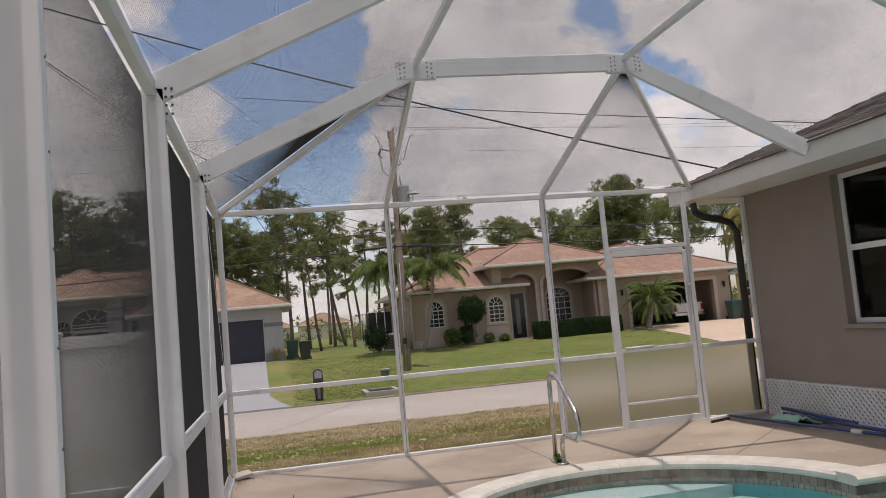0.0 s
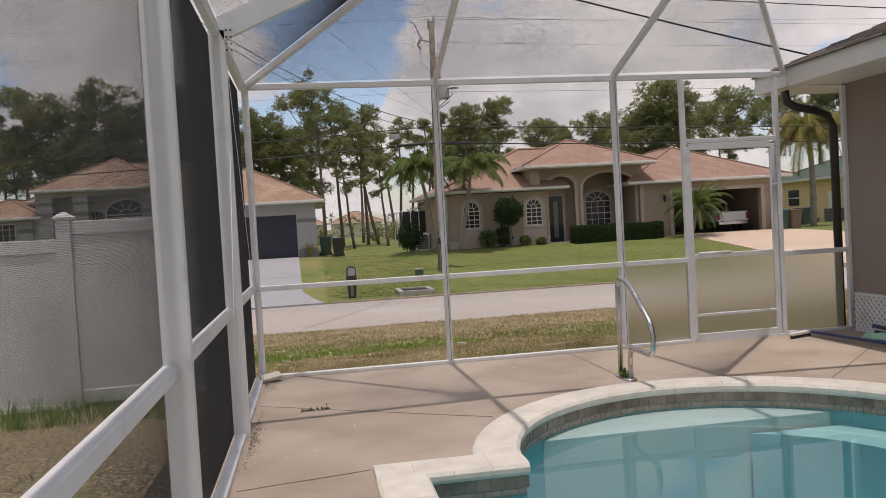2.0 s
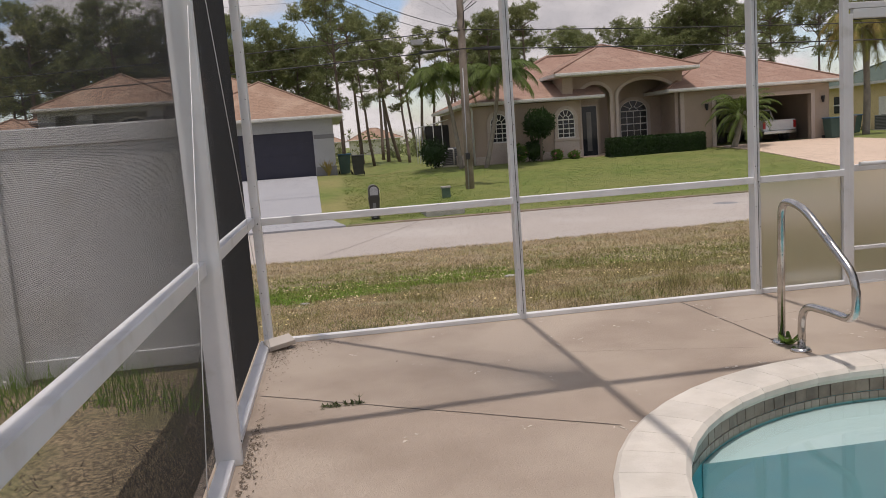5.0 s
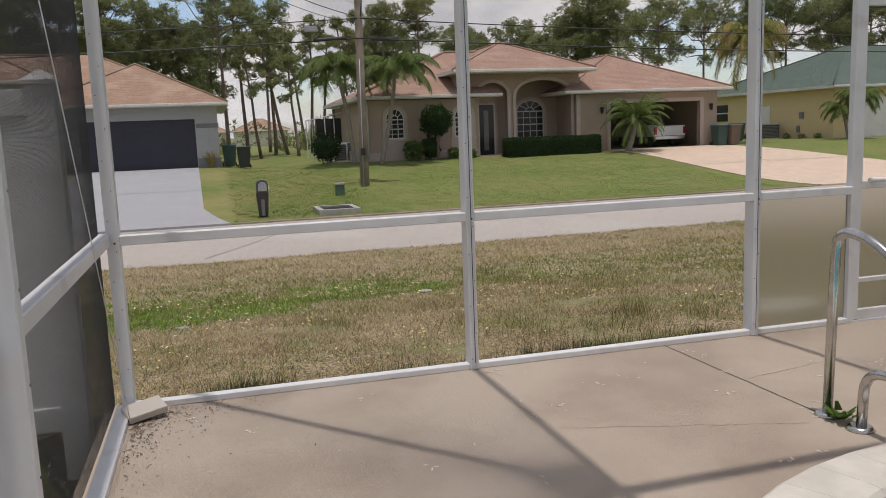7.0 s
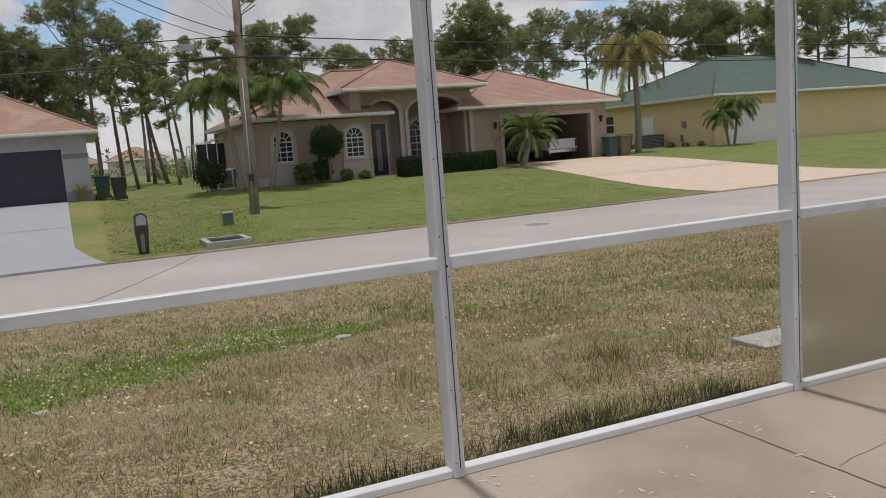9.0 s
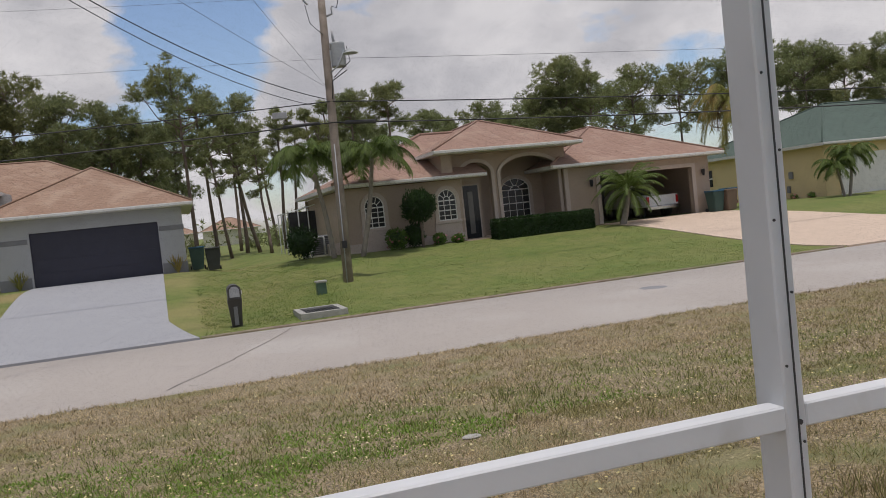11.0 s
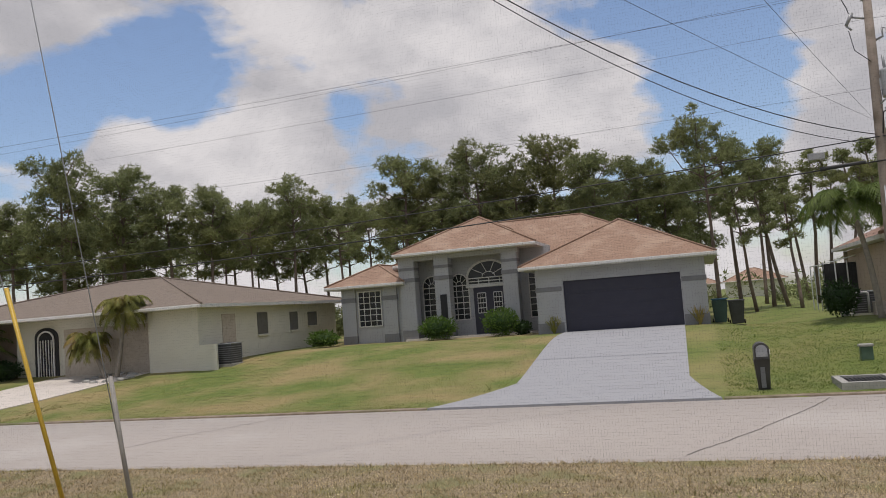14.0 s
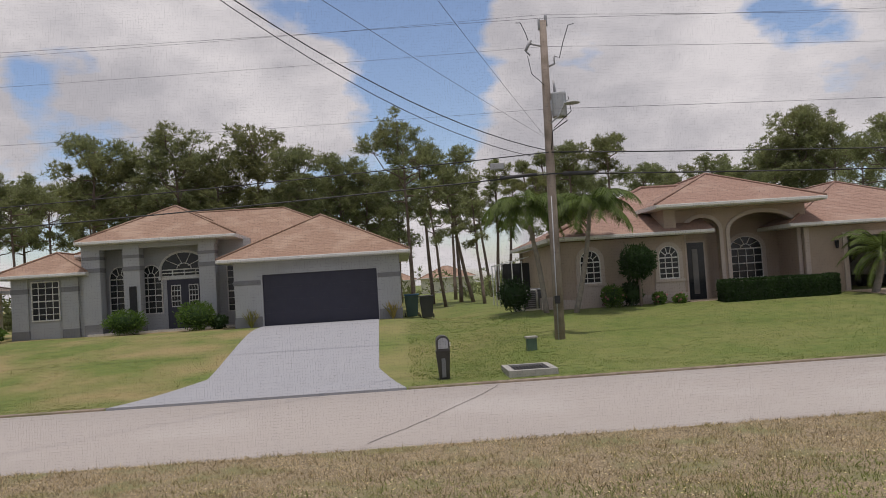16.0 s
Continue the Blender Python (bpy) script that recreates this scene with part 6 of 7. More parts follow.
# lines
line_set = [
    ("power_line", (-70, PY + 2, 10.6), (PX + 0.02, PY, 9.84), 0.5, 0.005), ("power_line", (PX + 0.02, PY, 9.84), (75, PY - 2, 9.8), 0.5, 0.005),
    ("power_line", (-70, PY + 2, 10.2), (PX + 0.24, PY, 9.96), 0.7, 0.004), ("power_line", (PX + 0.24, PY, 9.96), (75, PY - 2, 9.2), 0.7, 0.005),
    ("power_line", (-70, PY + 2, 9.2), (PX + 0.12, PY, 8.9), 0.6, 0.004), ("power_line", (PX + 0.12, PY, 8.9), (75, PY - 2, 8.2), 0.6, 0.005),
    ("power_line", (-70, PY + 2, 7.6), (PX + 0.1, PY, 6.85), 0.5, 0.004), ("power_line", (PX + 0.1, PY, 6.85), (75, PY - 2, 6.6), 0.4, 0.006),
    ("telephone_cable", (-70, PY + 1, 5.6), (PX + 0.06, PY - 0.12, 5.42), 1.15, 0.017), ("telephone_cable", (PX + 0.06, PY - 0.12, 5.42), (75, PY - 1, 5.5), 0.9, 0.02),
    ("telephone_cable", (-70, PY + 1, 4.9), (PX + 0.06, PY - 0.14, 4.72), 1.1, 0.022), ("telephone_cable", (PX + 0.06, PY - 0.14, 4.72), (75, PY - 1, 4.9), 0.9, 0.024)]
for nm, a, b, sag, r_ in line_set:
    solid(nm, tube(bmesh.new(), hang(a, b, sag, 30), r_, n=5), M["wire"], "black overhead line strung between utility poles", "cable", "overhead lines")
spl = bmesh.new()
tube(spl, [(PX - 1.6, PY - 0.1, 4.66), (PX - 1.4, PY - 0.1, 4.68), (PX - 0.6, PY - 0.12, 4.72), (PX - 0.4, PY - 0.12, 4.72)], 0.07, 0.05)
spr = tube(bmesh.new(), [(PX + 0.45, PY - 0.12, 4.7), (PX + 1.5, PY - 0.1, 4.68)], 0.075)
solid("splice_case", spr, M["wire"], "black cable splice case on a line", "cable")
solid("splice_case", spl, M["wire"], "black cable splice case on a line", "cable")
solid("junction_box", boxed(PX - 1.9, PX - 1.45, PY - 0.2, PY - 0.05, 4.95, 5.15, bevel=0.02), M["insul"], "grey junction box hung on a cable", "cable")
# the near pole that the guys hold, and the drops that cross above the yard
NX, NY = -12.1, 5.9
npole = thing("utility_pole", "weathered wooden utility pole on the near verge", "utility pole")
part("shaft", tube(bmesh.new(), [(NX, NY, -0.9), (NX, NY, 15.5)], 0.17, 0.12, n=12), M["pole_wood"], npole)
for a, b, sag, r_, in (((NX, NY, 15.2), (PX, PY, 5.5), 2.25, 0.013), ((NX + 0.55, NY, 15.1), (PX - 0.35, PY, 5.3), 2.35, 0.010), ((-9.44, -11.8, 5.6), (PX, PY, 5.9), 0.2, 0.004), ((-5.57, -11.8, 6.1), (PX, PY, 5.9), 0.2, 0.004), ((NX, NY, 10.8), (9.5, 1.2, 2.6), 0.5, 0.012), ((PX - 6.0, 14.0, 8.2), (16.0, -1.5, 2.6), 0.1, 0.009)):
    solid("service_drop", tube(bmesh.new(), hang(a, b, sag, 24), r_, n=6), M["wire"], "black service cable strung over the yard", "cable", "service drops")
M["guy_yellow"] = mat("yellow_guard", (0.55, 0.36, 0.03), (0.48, 0.31, 0.03), rough=0.5, scale=4)
M["guy_grey"] = mat("grey_guard", (0.30, 0.28, 0.25), rough=0.6)
for xb, (xt, zt), (xg, zg), mk, lb_ in ((-7.51, (-9.78, 6.52), (-8.42, 2.17), "guy_yellow", "guy wire with a yellow plastic guard"), (-6.47, (-7.8, 6.1), (-6.75, 0.89), "guy_grey", "guy wire with a grey guard")):
    gw_ = thing("guy_wire", lb_, "guy wire")
    z0 = ground_z(xb, 8.3) - 0.05
    k = (10.8 + 0.91) / (zt + 0.91)
    part("wire", tube(bmesh.new(), [(xb, 8.3, z0), (xb + (xt - xb) * k, 8.3, 10.8)], 0.008, n=5), M["insul"], gw_)
    part("guard", tube(bmesh.new(), [(xb + 0.002, 8.3, z0), ((xb + xg) / 2, 8.29, (z0 + zg) / 2), (xg, 8.3, zg)], 0.03, n=8), M[mk], gw_)
# ---------------------------------------------------------------- fence beside the cage
fence = thing("privacy_fence", "white vinyl privacy fence with capped posts stepping downhill", "fence")
FY = 0.10
post_x = [-0.27, -1.73, -3.6, -5.5, -7.4, -9.3]
for i, x in enumerate(post_x):
    zt = 1.64 if i < 2 else 1.47
    ps = part("post", boxed(x - 0.065, x + 0.065, FY - 0.065, FY + 0.065, -0.35, zt, bevel=0.006), M["vinyl"], fence)
    cp = bmesh.new()
    bmesh.ops.create_cone(cp, segments=4, radius1=0.115, radius2=0.02, depth=0.05, cap_ends=True, matrix=Matrix.Translation((x, FY, zt + 0.045)) @ Matrix.Rotation(radians(45), 4, "Z"))
    box(cp, x - 0.08, x + 0.08, FY - 0.08, FY + 0.08, zt, zt + 0.02)
    part("cap", cp, M["vinyl"], ps)
for i, (xa, xb) in enumerate(zip(post_x, post_x[1:])):
    zt, z0 = (1.62, -0.10) if i == 0 else (1.46, -0.22)
    pn = part("top_rail", boxed(xb + 0.065, xa - 0.065, FY - 0.025, FY + 0.025, zt - 0.13, zt, bevel=0.008), M["vinyl"], fence)
    part("bottom_rail", boxed(xb + 0.065, xa - 0.065, FY - 0.025, FY + 0.025, z0, z0 + 0.13, bevel=0.008), M["vinyl"], fence)
    nb = 9
    w = (xa - xb - 0.13) / nb
    for k in range(nb):
        part("board", boxed(xb + 0.065 + k * w + 0.0003, xb + 0.065 + (k + 1) * w - 0.0003, FY - 0.011, FY + 0.011, z0 + 0.12, zt - 0.12), M["vinyl"], fence)
solid("wall_closing", boxed(-60, -59.8, -40, 8, -1, 1.8), M["vinyl"], "distant plain white wall", "wall", kind="structure")

# ---------------------------------------------------------------- things on the deck
rail = thing("pool_handrail", "polished stainless steel pool handrail with a hooked end", "handrail")


def rounded(pts, n=6, r=0.11):
    """A polyline with its corners rounded."""
    pts = [Vector(p) for p in pts]
    out = [pts[0]]
    for a, b, c in zip(pts, pts[1:], pts[2:]):
        ra, rc = min(r, (a - b).length * 0.45), min(r, (c - b).length * 0.45)
        p0, p1 = b + (a - b).normalized() * ra, b + (c - b).normalized() * rc
        for i in range(n + 1):
            t = i / n
            out.append(p0 * (1 - t) ** 2 + b * 2 * t * (1 - t) + p1 * t * t)
    return out + [pts[-1]]


part("tube", tube(bmesh.new(), rounded([(3.10, -1.34, 0.0), (3.10, -1.36, 0.86), (3.11, -1.56, 0.83), (3.11, -2.02, 0.50), (3.11, -2.02, 0.27), (3.11, -1.80, 0.28), (3.11, -1.54, 0.27), (3.11, -1.53, 0.0)]), 0.022, n=14), M["steel"], rail)
for y in (-1.34, -1.53):
    eb = bmesh.new()
    tube(eb, [(3.105, y, 0.0), (3.105, y, 0.012), (3.105, y, 0.02)], 0.06, 0.045, n=18)
    part("escutcheon", eb, M["steel"], rail, "round escutcheon plate")
pv = bmesh.new()
box(pv, -0.095, 0.095, -0.07, 0.07, -0.017, 0.017, bevel=0.006)
stone = solid("paver", pv, M["drive_pale"], "pale concrete paver tilted against the corner post", "paver")
stone.matrix_basis = pose(0.085, -0.17, 0.045, 9, -7, 20)
wd = Cards()
rng = random.Random(3)
for i in range(90):
    c = Vector((0.48 + rng.uniform(-0.11, 0.12), -1.56 + rng.gauss(0, 0.018), 0.002))
    d = Vector((rng.gauss(0, 1), rng.gauss(0, 1), rng.uniform(0.05, 0.7))).normalized()
    wd.blade(c, d, d.cross(Vector((0, 0, 1))).normalized(), rng.uniform(0.012, 0.03), 0.011, 0.4)
for a in (0.3, 1.4, 2.6):
    d = Vector((math.cos(a), math.sin(a) * 0.3, 0.8)).normalized()
    wd.blade(Vector((0.58, -1.58, 0.035)), d, Vector((0, 1, 0)), 0.04, 0.012)
wd.blade(Vector((0.58, -1.58, 0.0)), Vector((0, 0, 1)), Vector((1, 0, 0)), 0.05, 0.006, 0.8)
tagged(wd.make("weed", M["weed_dark"]), "small sparse dark weed creeping along a deck joint", "weed", kind="stuff")
wp = Cards()
for i in range(26):
    a = rng.uniform(0, 6.28)
    d = Vector((math.cos(a), math.sin(a), rng.uniform(0.2, 1.2))).normalized()
    wp.blade(Vector((3.10, -1.42, 0.01)) + d * rng.uniform(0.0, 0.06), d, d.cross(Vector((0, 0, 1))).normalized(), rng.uniform(0.03, 0.07), 0.035, 0.4)
tagged(wp.make("weed", M["bush"]), "green leafy weed at the handrail foot", "weed", kind="stuff")
# leaf litter blown into the corner and along the sill
lt = Cards()
for i in range(900):
    if i < 560:
        x, y = abs(rng.gauss(0, 0.22)) + 0.03, -0.06 - abs(rng.gauss(0, 0.10)) * (1 + (i % 3))
        if i % 2:
            x, y = 0.04 + abs(rng.gauss(0, 0.06)), -0.08 - abs(rng.gauss(0, 0.35))
    else:
        x, y = 0.05 + abs(rng.gauss(0, 0.03)), -2.2 - rng.gauss(0, 0.35)
    a = rng.uniform(0, 6.28)
    d = Vector((math.cos(a), math.sin(a), rng.uniform(0, 0.25))).normalized()
    lt.blade(Vector((x, y, 0.004)), d, d.cross(Vector((0, 0, 1))).normalized(), rng.uniform(0.006, 0.02), rng.uniform(0.004, 0.009), 0.5)
M["litter"] = mat("leaf_litter", (0.10, 0.075, 0.05), (0.16, 0.125, 0.09), rough=0.95, scale=30)
tagged(lt.make("leaf_litter", M["litter"]), "dry brown leaf litter along the sill", "leaf litter", kind="stuff")
# scuffed patches in the deck coating
sc = Cards()
M["scuff"] = mat("bare_scuff", (0.62, 0.56, 0.49), rough=0.9, scale=20)
for i in range(90):
    x, y = rng.uniform(0.2, 5.8), rng.uniform(-3.0, -0.1)
    if (Vector((x, y)) - PC).length < 1.78:
        continue
    for k in range(rng.randint(1, 4)):
        a = rng.uniform(0, 6.28)
        d = Vector((math.cos(a), math.sin(a), 0))
        sc.blade(Vector((x + rng.gauss(0, 0.03), y + rng.gauss(0, 0.03), 0.003)), d, d.cross(Vector((0, 0, 1))), rng.uniform(0.008, 0.035), rng.uniform(0.005, 0.018), 0.6)
tagged(sc.make("scuff_marks", M["scuff"]), "pale chips in the deck coating", "scuff", kind="stuff")
# pool pole, brush and skimmer net by the house wall
M["blue"] = mat("blue_anodised", (0.045, 0.07, 0.20), (0.055, 0.085, 0.23), rough=0.35, metal=0.3, scale=4)
M["mint"] = mat("mint_mesh", (0.36, 0.62, 0.46), (0.30, 0.55, 0.40), rough=0.6, scale=30)
brush = thing("pool_brush", "long blue telescopic pool pole with a bristle brush", "pool brush")
part("pole", tube(bmesh.new(), [(5.62, -0.29, 0.055), (6.02, -2.4, 0.03)], 0.016, n=10), M["blue"], brush)
part("grip", tube(bmesh.new(), [(5.93, -1.94, 0.035), (5.95, -2.06, 0.034)], 0.024, n=10), M["white"], brush, "white locking collar")
bb = bmesh.new()
beam(bb, (5.36, -0.30, 0.045), (5.64, -0.20, 0.045), 0.05, 0.035, bevel=0.008)
part("head", bb, M["white"], brush, "grey brush head")
br = bmesh.new()
for i in range(24):
    t = i / 23
    beam(br, (5.37 + 0.26 * t, -0.295 + 0.09 * t, 0.03), (5.37 + 0.26 * t + 0.01 * (i % 3 - 1), -0.32 + 0.09 * t, 0.002), 0.006, 0.02, bevel=0)
part("bristles", br, M["black"], brush)
net = thing("skimmer_net", "blue pool pole with a mint green skimmer net", "skimmer net")
part("pole", tube(bmesh.new(), [(6.10, -0.62, 0.06), (6.14, -2.9, 0.03)], 0.018, n=10), M["blue"], net)
nb_ = bmesh.new()
g_ = 9
vs = [[nb_.verts.new((5.86 + 0.34 * i / g_, -0.72 - 0.46 * j / g_ - 0.06 * i / g_, 0.035 + 0.07 * abs(noise.noise(Vector((i * 0.45, j * 0.45, 1)))) + 0.03 * math.sin(i * 0.7))) for j in range(g_ + 1)] for i in range(g_ + 1)]
for i in range(g_):
    for j in range(g_):
        nb_.faces.new((vs[i][j], vs[i + 1][j], vs[i + 1][j + 1], vs[i][j + 1])).smooth = True
nm_ = part("net", nb_, M["mint"], net, "crumpled mint green net")
sm = nm_.modifiers.new("thick", "SOLIDIFY")
sm.thickness = 0.012
part("stub_pole", tube(bmesh.new(), [(6.17, -0.5, 0.10), (6.18, -1.7, 0.05)], 0.02, n=10), M["blue"], net)

# ---------------------------------------------------------------- street furniture
M["mail"] = mat("dark_mailbox", (0.045, 0.042, 0.042), (0.06, 0.056, 0.055), rough=0.45, scale=5)
M["concrete"] = mat("old_concrete", (0.36, 0.35, 0.32), (0.29, 0.285, 0.26), rough=0.9, scale=4, bump=0.3)
mbx = thing("mailbox", "dark moulded plastic mailbox on a tapered post", "mailbox")
mbp = bmesh.new()
r0 = [mbp.verts.new(p) for p in ((1.72, 20.05, -1.1), (1.96, 20.05, -1.1), (1.96, 20.25, -1.1), (1.72, 20.25, -1.1))]
r1 = [mbp.verts.new(p) for p in ((1.65, 19.92, -0.28), (2.01, 19.92, -0.28), (2.01, 20.3, -0.28), (1.65, 20.3, -0.28))]
for i in range(4):
    mbp.faces.new((r0[i], r0[(i + 1) % 4], r1[(i + 1) % 4], r1[i]))
mbp.faces.new(r0[::-1]), mbp.faces.new(r1)
part("post", mbp, M["mail"], mbx)
hd = bmesh.new()
arch_panel(hd, 1.83, 0.33, -0.27, -0.04, 0.15, 19.74, 20.3)
bxx = part("box", hd, M["mail"], mbx)
hdd = bmesh.new()
arch_panel(hdd, 1.83, 0.25, -0.21, -0.05, 0.11, 19.725, 19.745)
part("door", hdd, M["insul"], bxx, "grey mailbox door")
part("panel", boxed(1.78, 1.88, 19.95, 20.05, -0.95, -0.40, bevel=0.005), M["grey_band"], mbx)
part("flag", boxed(2.0, 2.02, 19.8, 19.9, -0.16, -0.06), M["white"], bxx)
inlet = thing("storm_inlet", "low grey concrete storm inlet with an iron grate", "storm drain")
ib_ = bmesh.new()
IX0, IX1, IY0, IY1, IZ = 3.42, 4.66, 19.55, 21.1, -0.86
for x0, x1, y0, y1 in ((IX0, IX1, IY0, IY0 + 0.16), (IX0, IX1, IY1 - 0.16, IY1), (IX0, IX0 + 0.16, IY0 + 0.16, IY1 - 0.16), (IX1 - 0.16, IX1, IY0 + 0.16, IY1 - 0.16)):
    box(ib_, x0, x1, y0, y1, -1.2, IZ)
part("curb", ib_, M["concrete"], inlet)
# black block under the grate, in place of the shade down the drain
part("pit", boxed(IX0 + 0.16, IX1 - 0.16, IY0 + 0.16, IY1 - 0.16, -1.2, IZ - 0.10), M["black"], inlet)
for k in range(10):
    part("grate_bar", boxed(IX0 + 0.18 + k * 0.09, IX0 + 0.205 + k * 0.09, IY0 + 0.16, IY1 - 0.16, IZ - 0.06, IZ - 0.03), M["mail"], inlet)
M["box_green"] = mat("utility_green", (0.075, 0.13, 0.085), (0.06, 0.105, 0.07), rough=0.5, scale=4)
ub = thing("utility_box", "small green telephone pedestal box on the lawn", "utility box")
part("body", boxed(4.55, 4.85, 23.7, 23.95, ground_z(4.7, 23.8) - 0.1, ground_z(4.7, 23.8) + 0.36, bevel=0.015), M["box_green"], ub)
part("lid", boxed(4.52, 4.88, 23.67, 23.98, ground_z(4.7, 23.8) + 0.36, ground_z(4.7, 23.8) + 0.43, bevel=0.02), M["concrete"], ub)
mh = bmesh.new()
tube(mh, [(11.6, 15.9, ROAD_Z - 0.05), (11.6, 15.9, ROAD_Z + 0.032), (11.6, 15.9, ROAD_Z + 0.04)], 0.36, 0.34, n=24)
solid("manhole_cover", mh, M["grey_band"], "round dark iron manhole cover in the street", "manhole cover")
M["crack"] = mat("tar_crack", (0.17, 0.155, 0.14), rough=0.9)
for ck in (((0.2, 12.5), (1.4, 14.6), (2.4, 16.8), (3.1, 18.8)), ((-14.0, 12.6), (-11.5, 14.2), (-9.8, 18.7))):
    cb_ = bmesh.new()
    prev = None
    for a, b in zip(ck, ck[1:]):
        for i in range(10):
            p = Vector(a).lerp(Vector(b), i / 10)
            p = Vector((p.x + 0.05 * noise.noise(Vector((p.x * 3, p.y * 3, 0))), p.y, 0))
            half = (ROAD_Y1 - ROAD_Y0) / 2
            z = ROAD_Z + 0.04 * max(0.0, 1 - abs(p.y - (ROAD_Y0 + half)) / half) + 0.006
            cur = (cb_.verts.new((p.x - 0.012, p.y, z)), cb_.verts.new((p.x + 0.012, p.y, z)))
            if prev:
                cb_.faces.new((prev[0], prev[1], cur[1], cur[0]))
            prev = cur
    solid("road_crack", cb_, M["crack"], "thin dark crack across the street", "crack", kind="structure")
wm = thing("mailbox", "white moulded plastic mailbox on a stout post", "mailbox")
part("post", boxed(-24.95, -24.5, 19.6, 20.0, -1.1, -0.2, bevel=0.03), M["white"], wm)
wmb = bmesh.new()
arch_panel(wmb, -24.72, 0.5, -0.2, 0.05, 0.18, 19.45, 20.1)
part("box", wmb, M["white"], wm)

# ---------------------------------------------------------------- yard things by the houses
M["bin_green"] = mat("green_bin", (0.035, 0.075, 0.065), (0.045, 0.09, 0.078), rough=0.5, scale=4)
M["bin_brown"] = mat("brown_bin", (0.17, 0.12, 0.085), rough=0.5, scale=4)
M["bin_blue"] = mat("blue_lid", (0.03, 0.11, 0.19), rough=0.5)
M["bin_dark"] = mat("charcoal_bin", (0.05, 0.052, 0.055), rough=0.5)
M["rubber"] = mat("black_rubber", (0.02, 0.02, 0.02), rough=0.7)


def bin_(x, y, body, lid, label):
    """A wheeled refuse bin: tapered body, lid with lip, handle bar, two wheels."""
    z = ground_z(x, y)
    t = thing("wheeled_bin", label, "bin", "refuse bins")
    bm = bmesh.new()
    lo = [bm.verts.new((x + a * 0.24, y + b * 0.26, z + 0.04)) for a, b in ((-1, -1), (1, -1), (1, 1), (-1, 1))]
    hi = [bm.verts.new((x + a * 0.32, y + b * 0.36, z + 0.98)) for a, b in ((-1, -1), (1, -1), (1, 1), (-1, 1))]
    for i in range(4):
        bm.faces.new((lo[i], lo[(i + 1) % 4], hi[(i + 1) % 4], hi[i]))
    bm.faces.new(lo[::-1]), bm.faces.new(hi)
    bmesh.ops.bevel(bm, geom=bm.edges[:], offset=0.03, segments=2, affect="EDGES")
    part("body", bm, body, t)
    part("lid", boxed(x - 0.34, x + 0.34, y - 0.39, y + 0.37, z + 0.98, z + 1.05, bevel=0.025), lid, t)
    part("handle", tube(bmesh.new(), [(x - 0.25, y + 0.41, z + 0.95), (x + 0.25, y + 0.41, z + 0.95)], 0.018), lid, t)
    for s in (-1, 1):
        part("wheel", tube(bmesh.new(), [(x + s * 0.27, y + 0.28, z + 0.1), (x + s * 0.33, y + 0.28, z + 0.1)], 0.1, n=12), M["rubber"], t)
    return t


bin_(1.30, 35.9, M["bin_green"], M["bin_blue"], "green wheeled bin with a blue lid beside the garage")
bin_(1.98, 36.2, M["bin_dark"], M["bin_dark"], "charcoal wheeled bin beside the garage")
bin_(25.3, 31.5, M["bin_green"], M["bin_blue"], "green wheeled bin beside the open garage")
bin_(25.9, 31.3, M["bin_brown"], M["bin_brown"], "brown wheeled bin beside the open garage")
bin_(29.7, 36.2, M["bin_green"], M["bin_blue"], "green wheeled bin with a blue lid on the lawn")


def ac_unit(x, y, label, s=0.4):
    """An air conditioner condenser: louvred box with fan grille on a pad."""
    z = ground_z(x, y)
    t = thing("air_conditioner", label, "air conditioner")
    part("pad", boxed(x - s - 0.1, x + s + 0.1, y - s - 0.1, y + s + 0.1, z - 0.1, z + 0.06), M["concrete"], t)
    bd = part("body", boxed(x - s, x + s, y - s, y + s, z + 0.06, z + 0.85, bevel=0.02), M["bin_dark"], t)
    for k in range(8):
        part("louvre", boxed(x - s - 0.012, x + s + 0.012, y - s - 0.012, y + s + 0.012, z + 0.14 + k * 0.085, z + 0.165 + k * 0.085), M["grey_band"], bd)
    part("top", boxed(x - s - 0.01, x + s + 0.01, y - s - 0.01, y + s + 0.01, z + 0.85, z + 0.9, bevel=0.015), M["insul"], t)
    part("fan_grille", tube(bmesh.new(), [(x, y, z + 0.9), (x, y, z + 0.92)], s * 0.75, n=20), M["mail"], t)
    return t


ac_unit(33.6, 38.6, "grey air conditioner beside the yellow wall", 0.5)
ac_unit(-18.2, 28.7, "dark air conditioner beside the cream wall", 0.42)
ac_unit(6.45, 33.9, "dark air conditioner beside the tan wall", 0.4)
pm = thing("pool_pump", "white and grey pool pump with white pipes", "pool pump")
pp = bmesh.new()
gy = ground_z(6.2, 33.0)
tube(pp, rounded([(5.7, 33.0, gy), (5.7, 33.0, gy + 0.25), (6.0, 33.0, gy + 0.25), (6.1, 33.0, gy + 0.85), (6.5, 33.0, gy + 0.85), (6.5, 33.0, gy + 0.1)], 4, 0.08), 0.04)
part("pipe", pp, M["white"], pm)
part("motor", tube(bmesh.new(), [(5.5, 32.9, gy + 0.12), (5.8, 32.9, gy + 0.12)], 0.11, n=12), M["white"], pm)
part("filter", boxed(6.6, 7.2, 32.55, 32.95, gy, gy + 0.5, bevel=0.03), M["tan_trim"], pm)

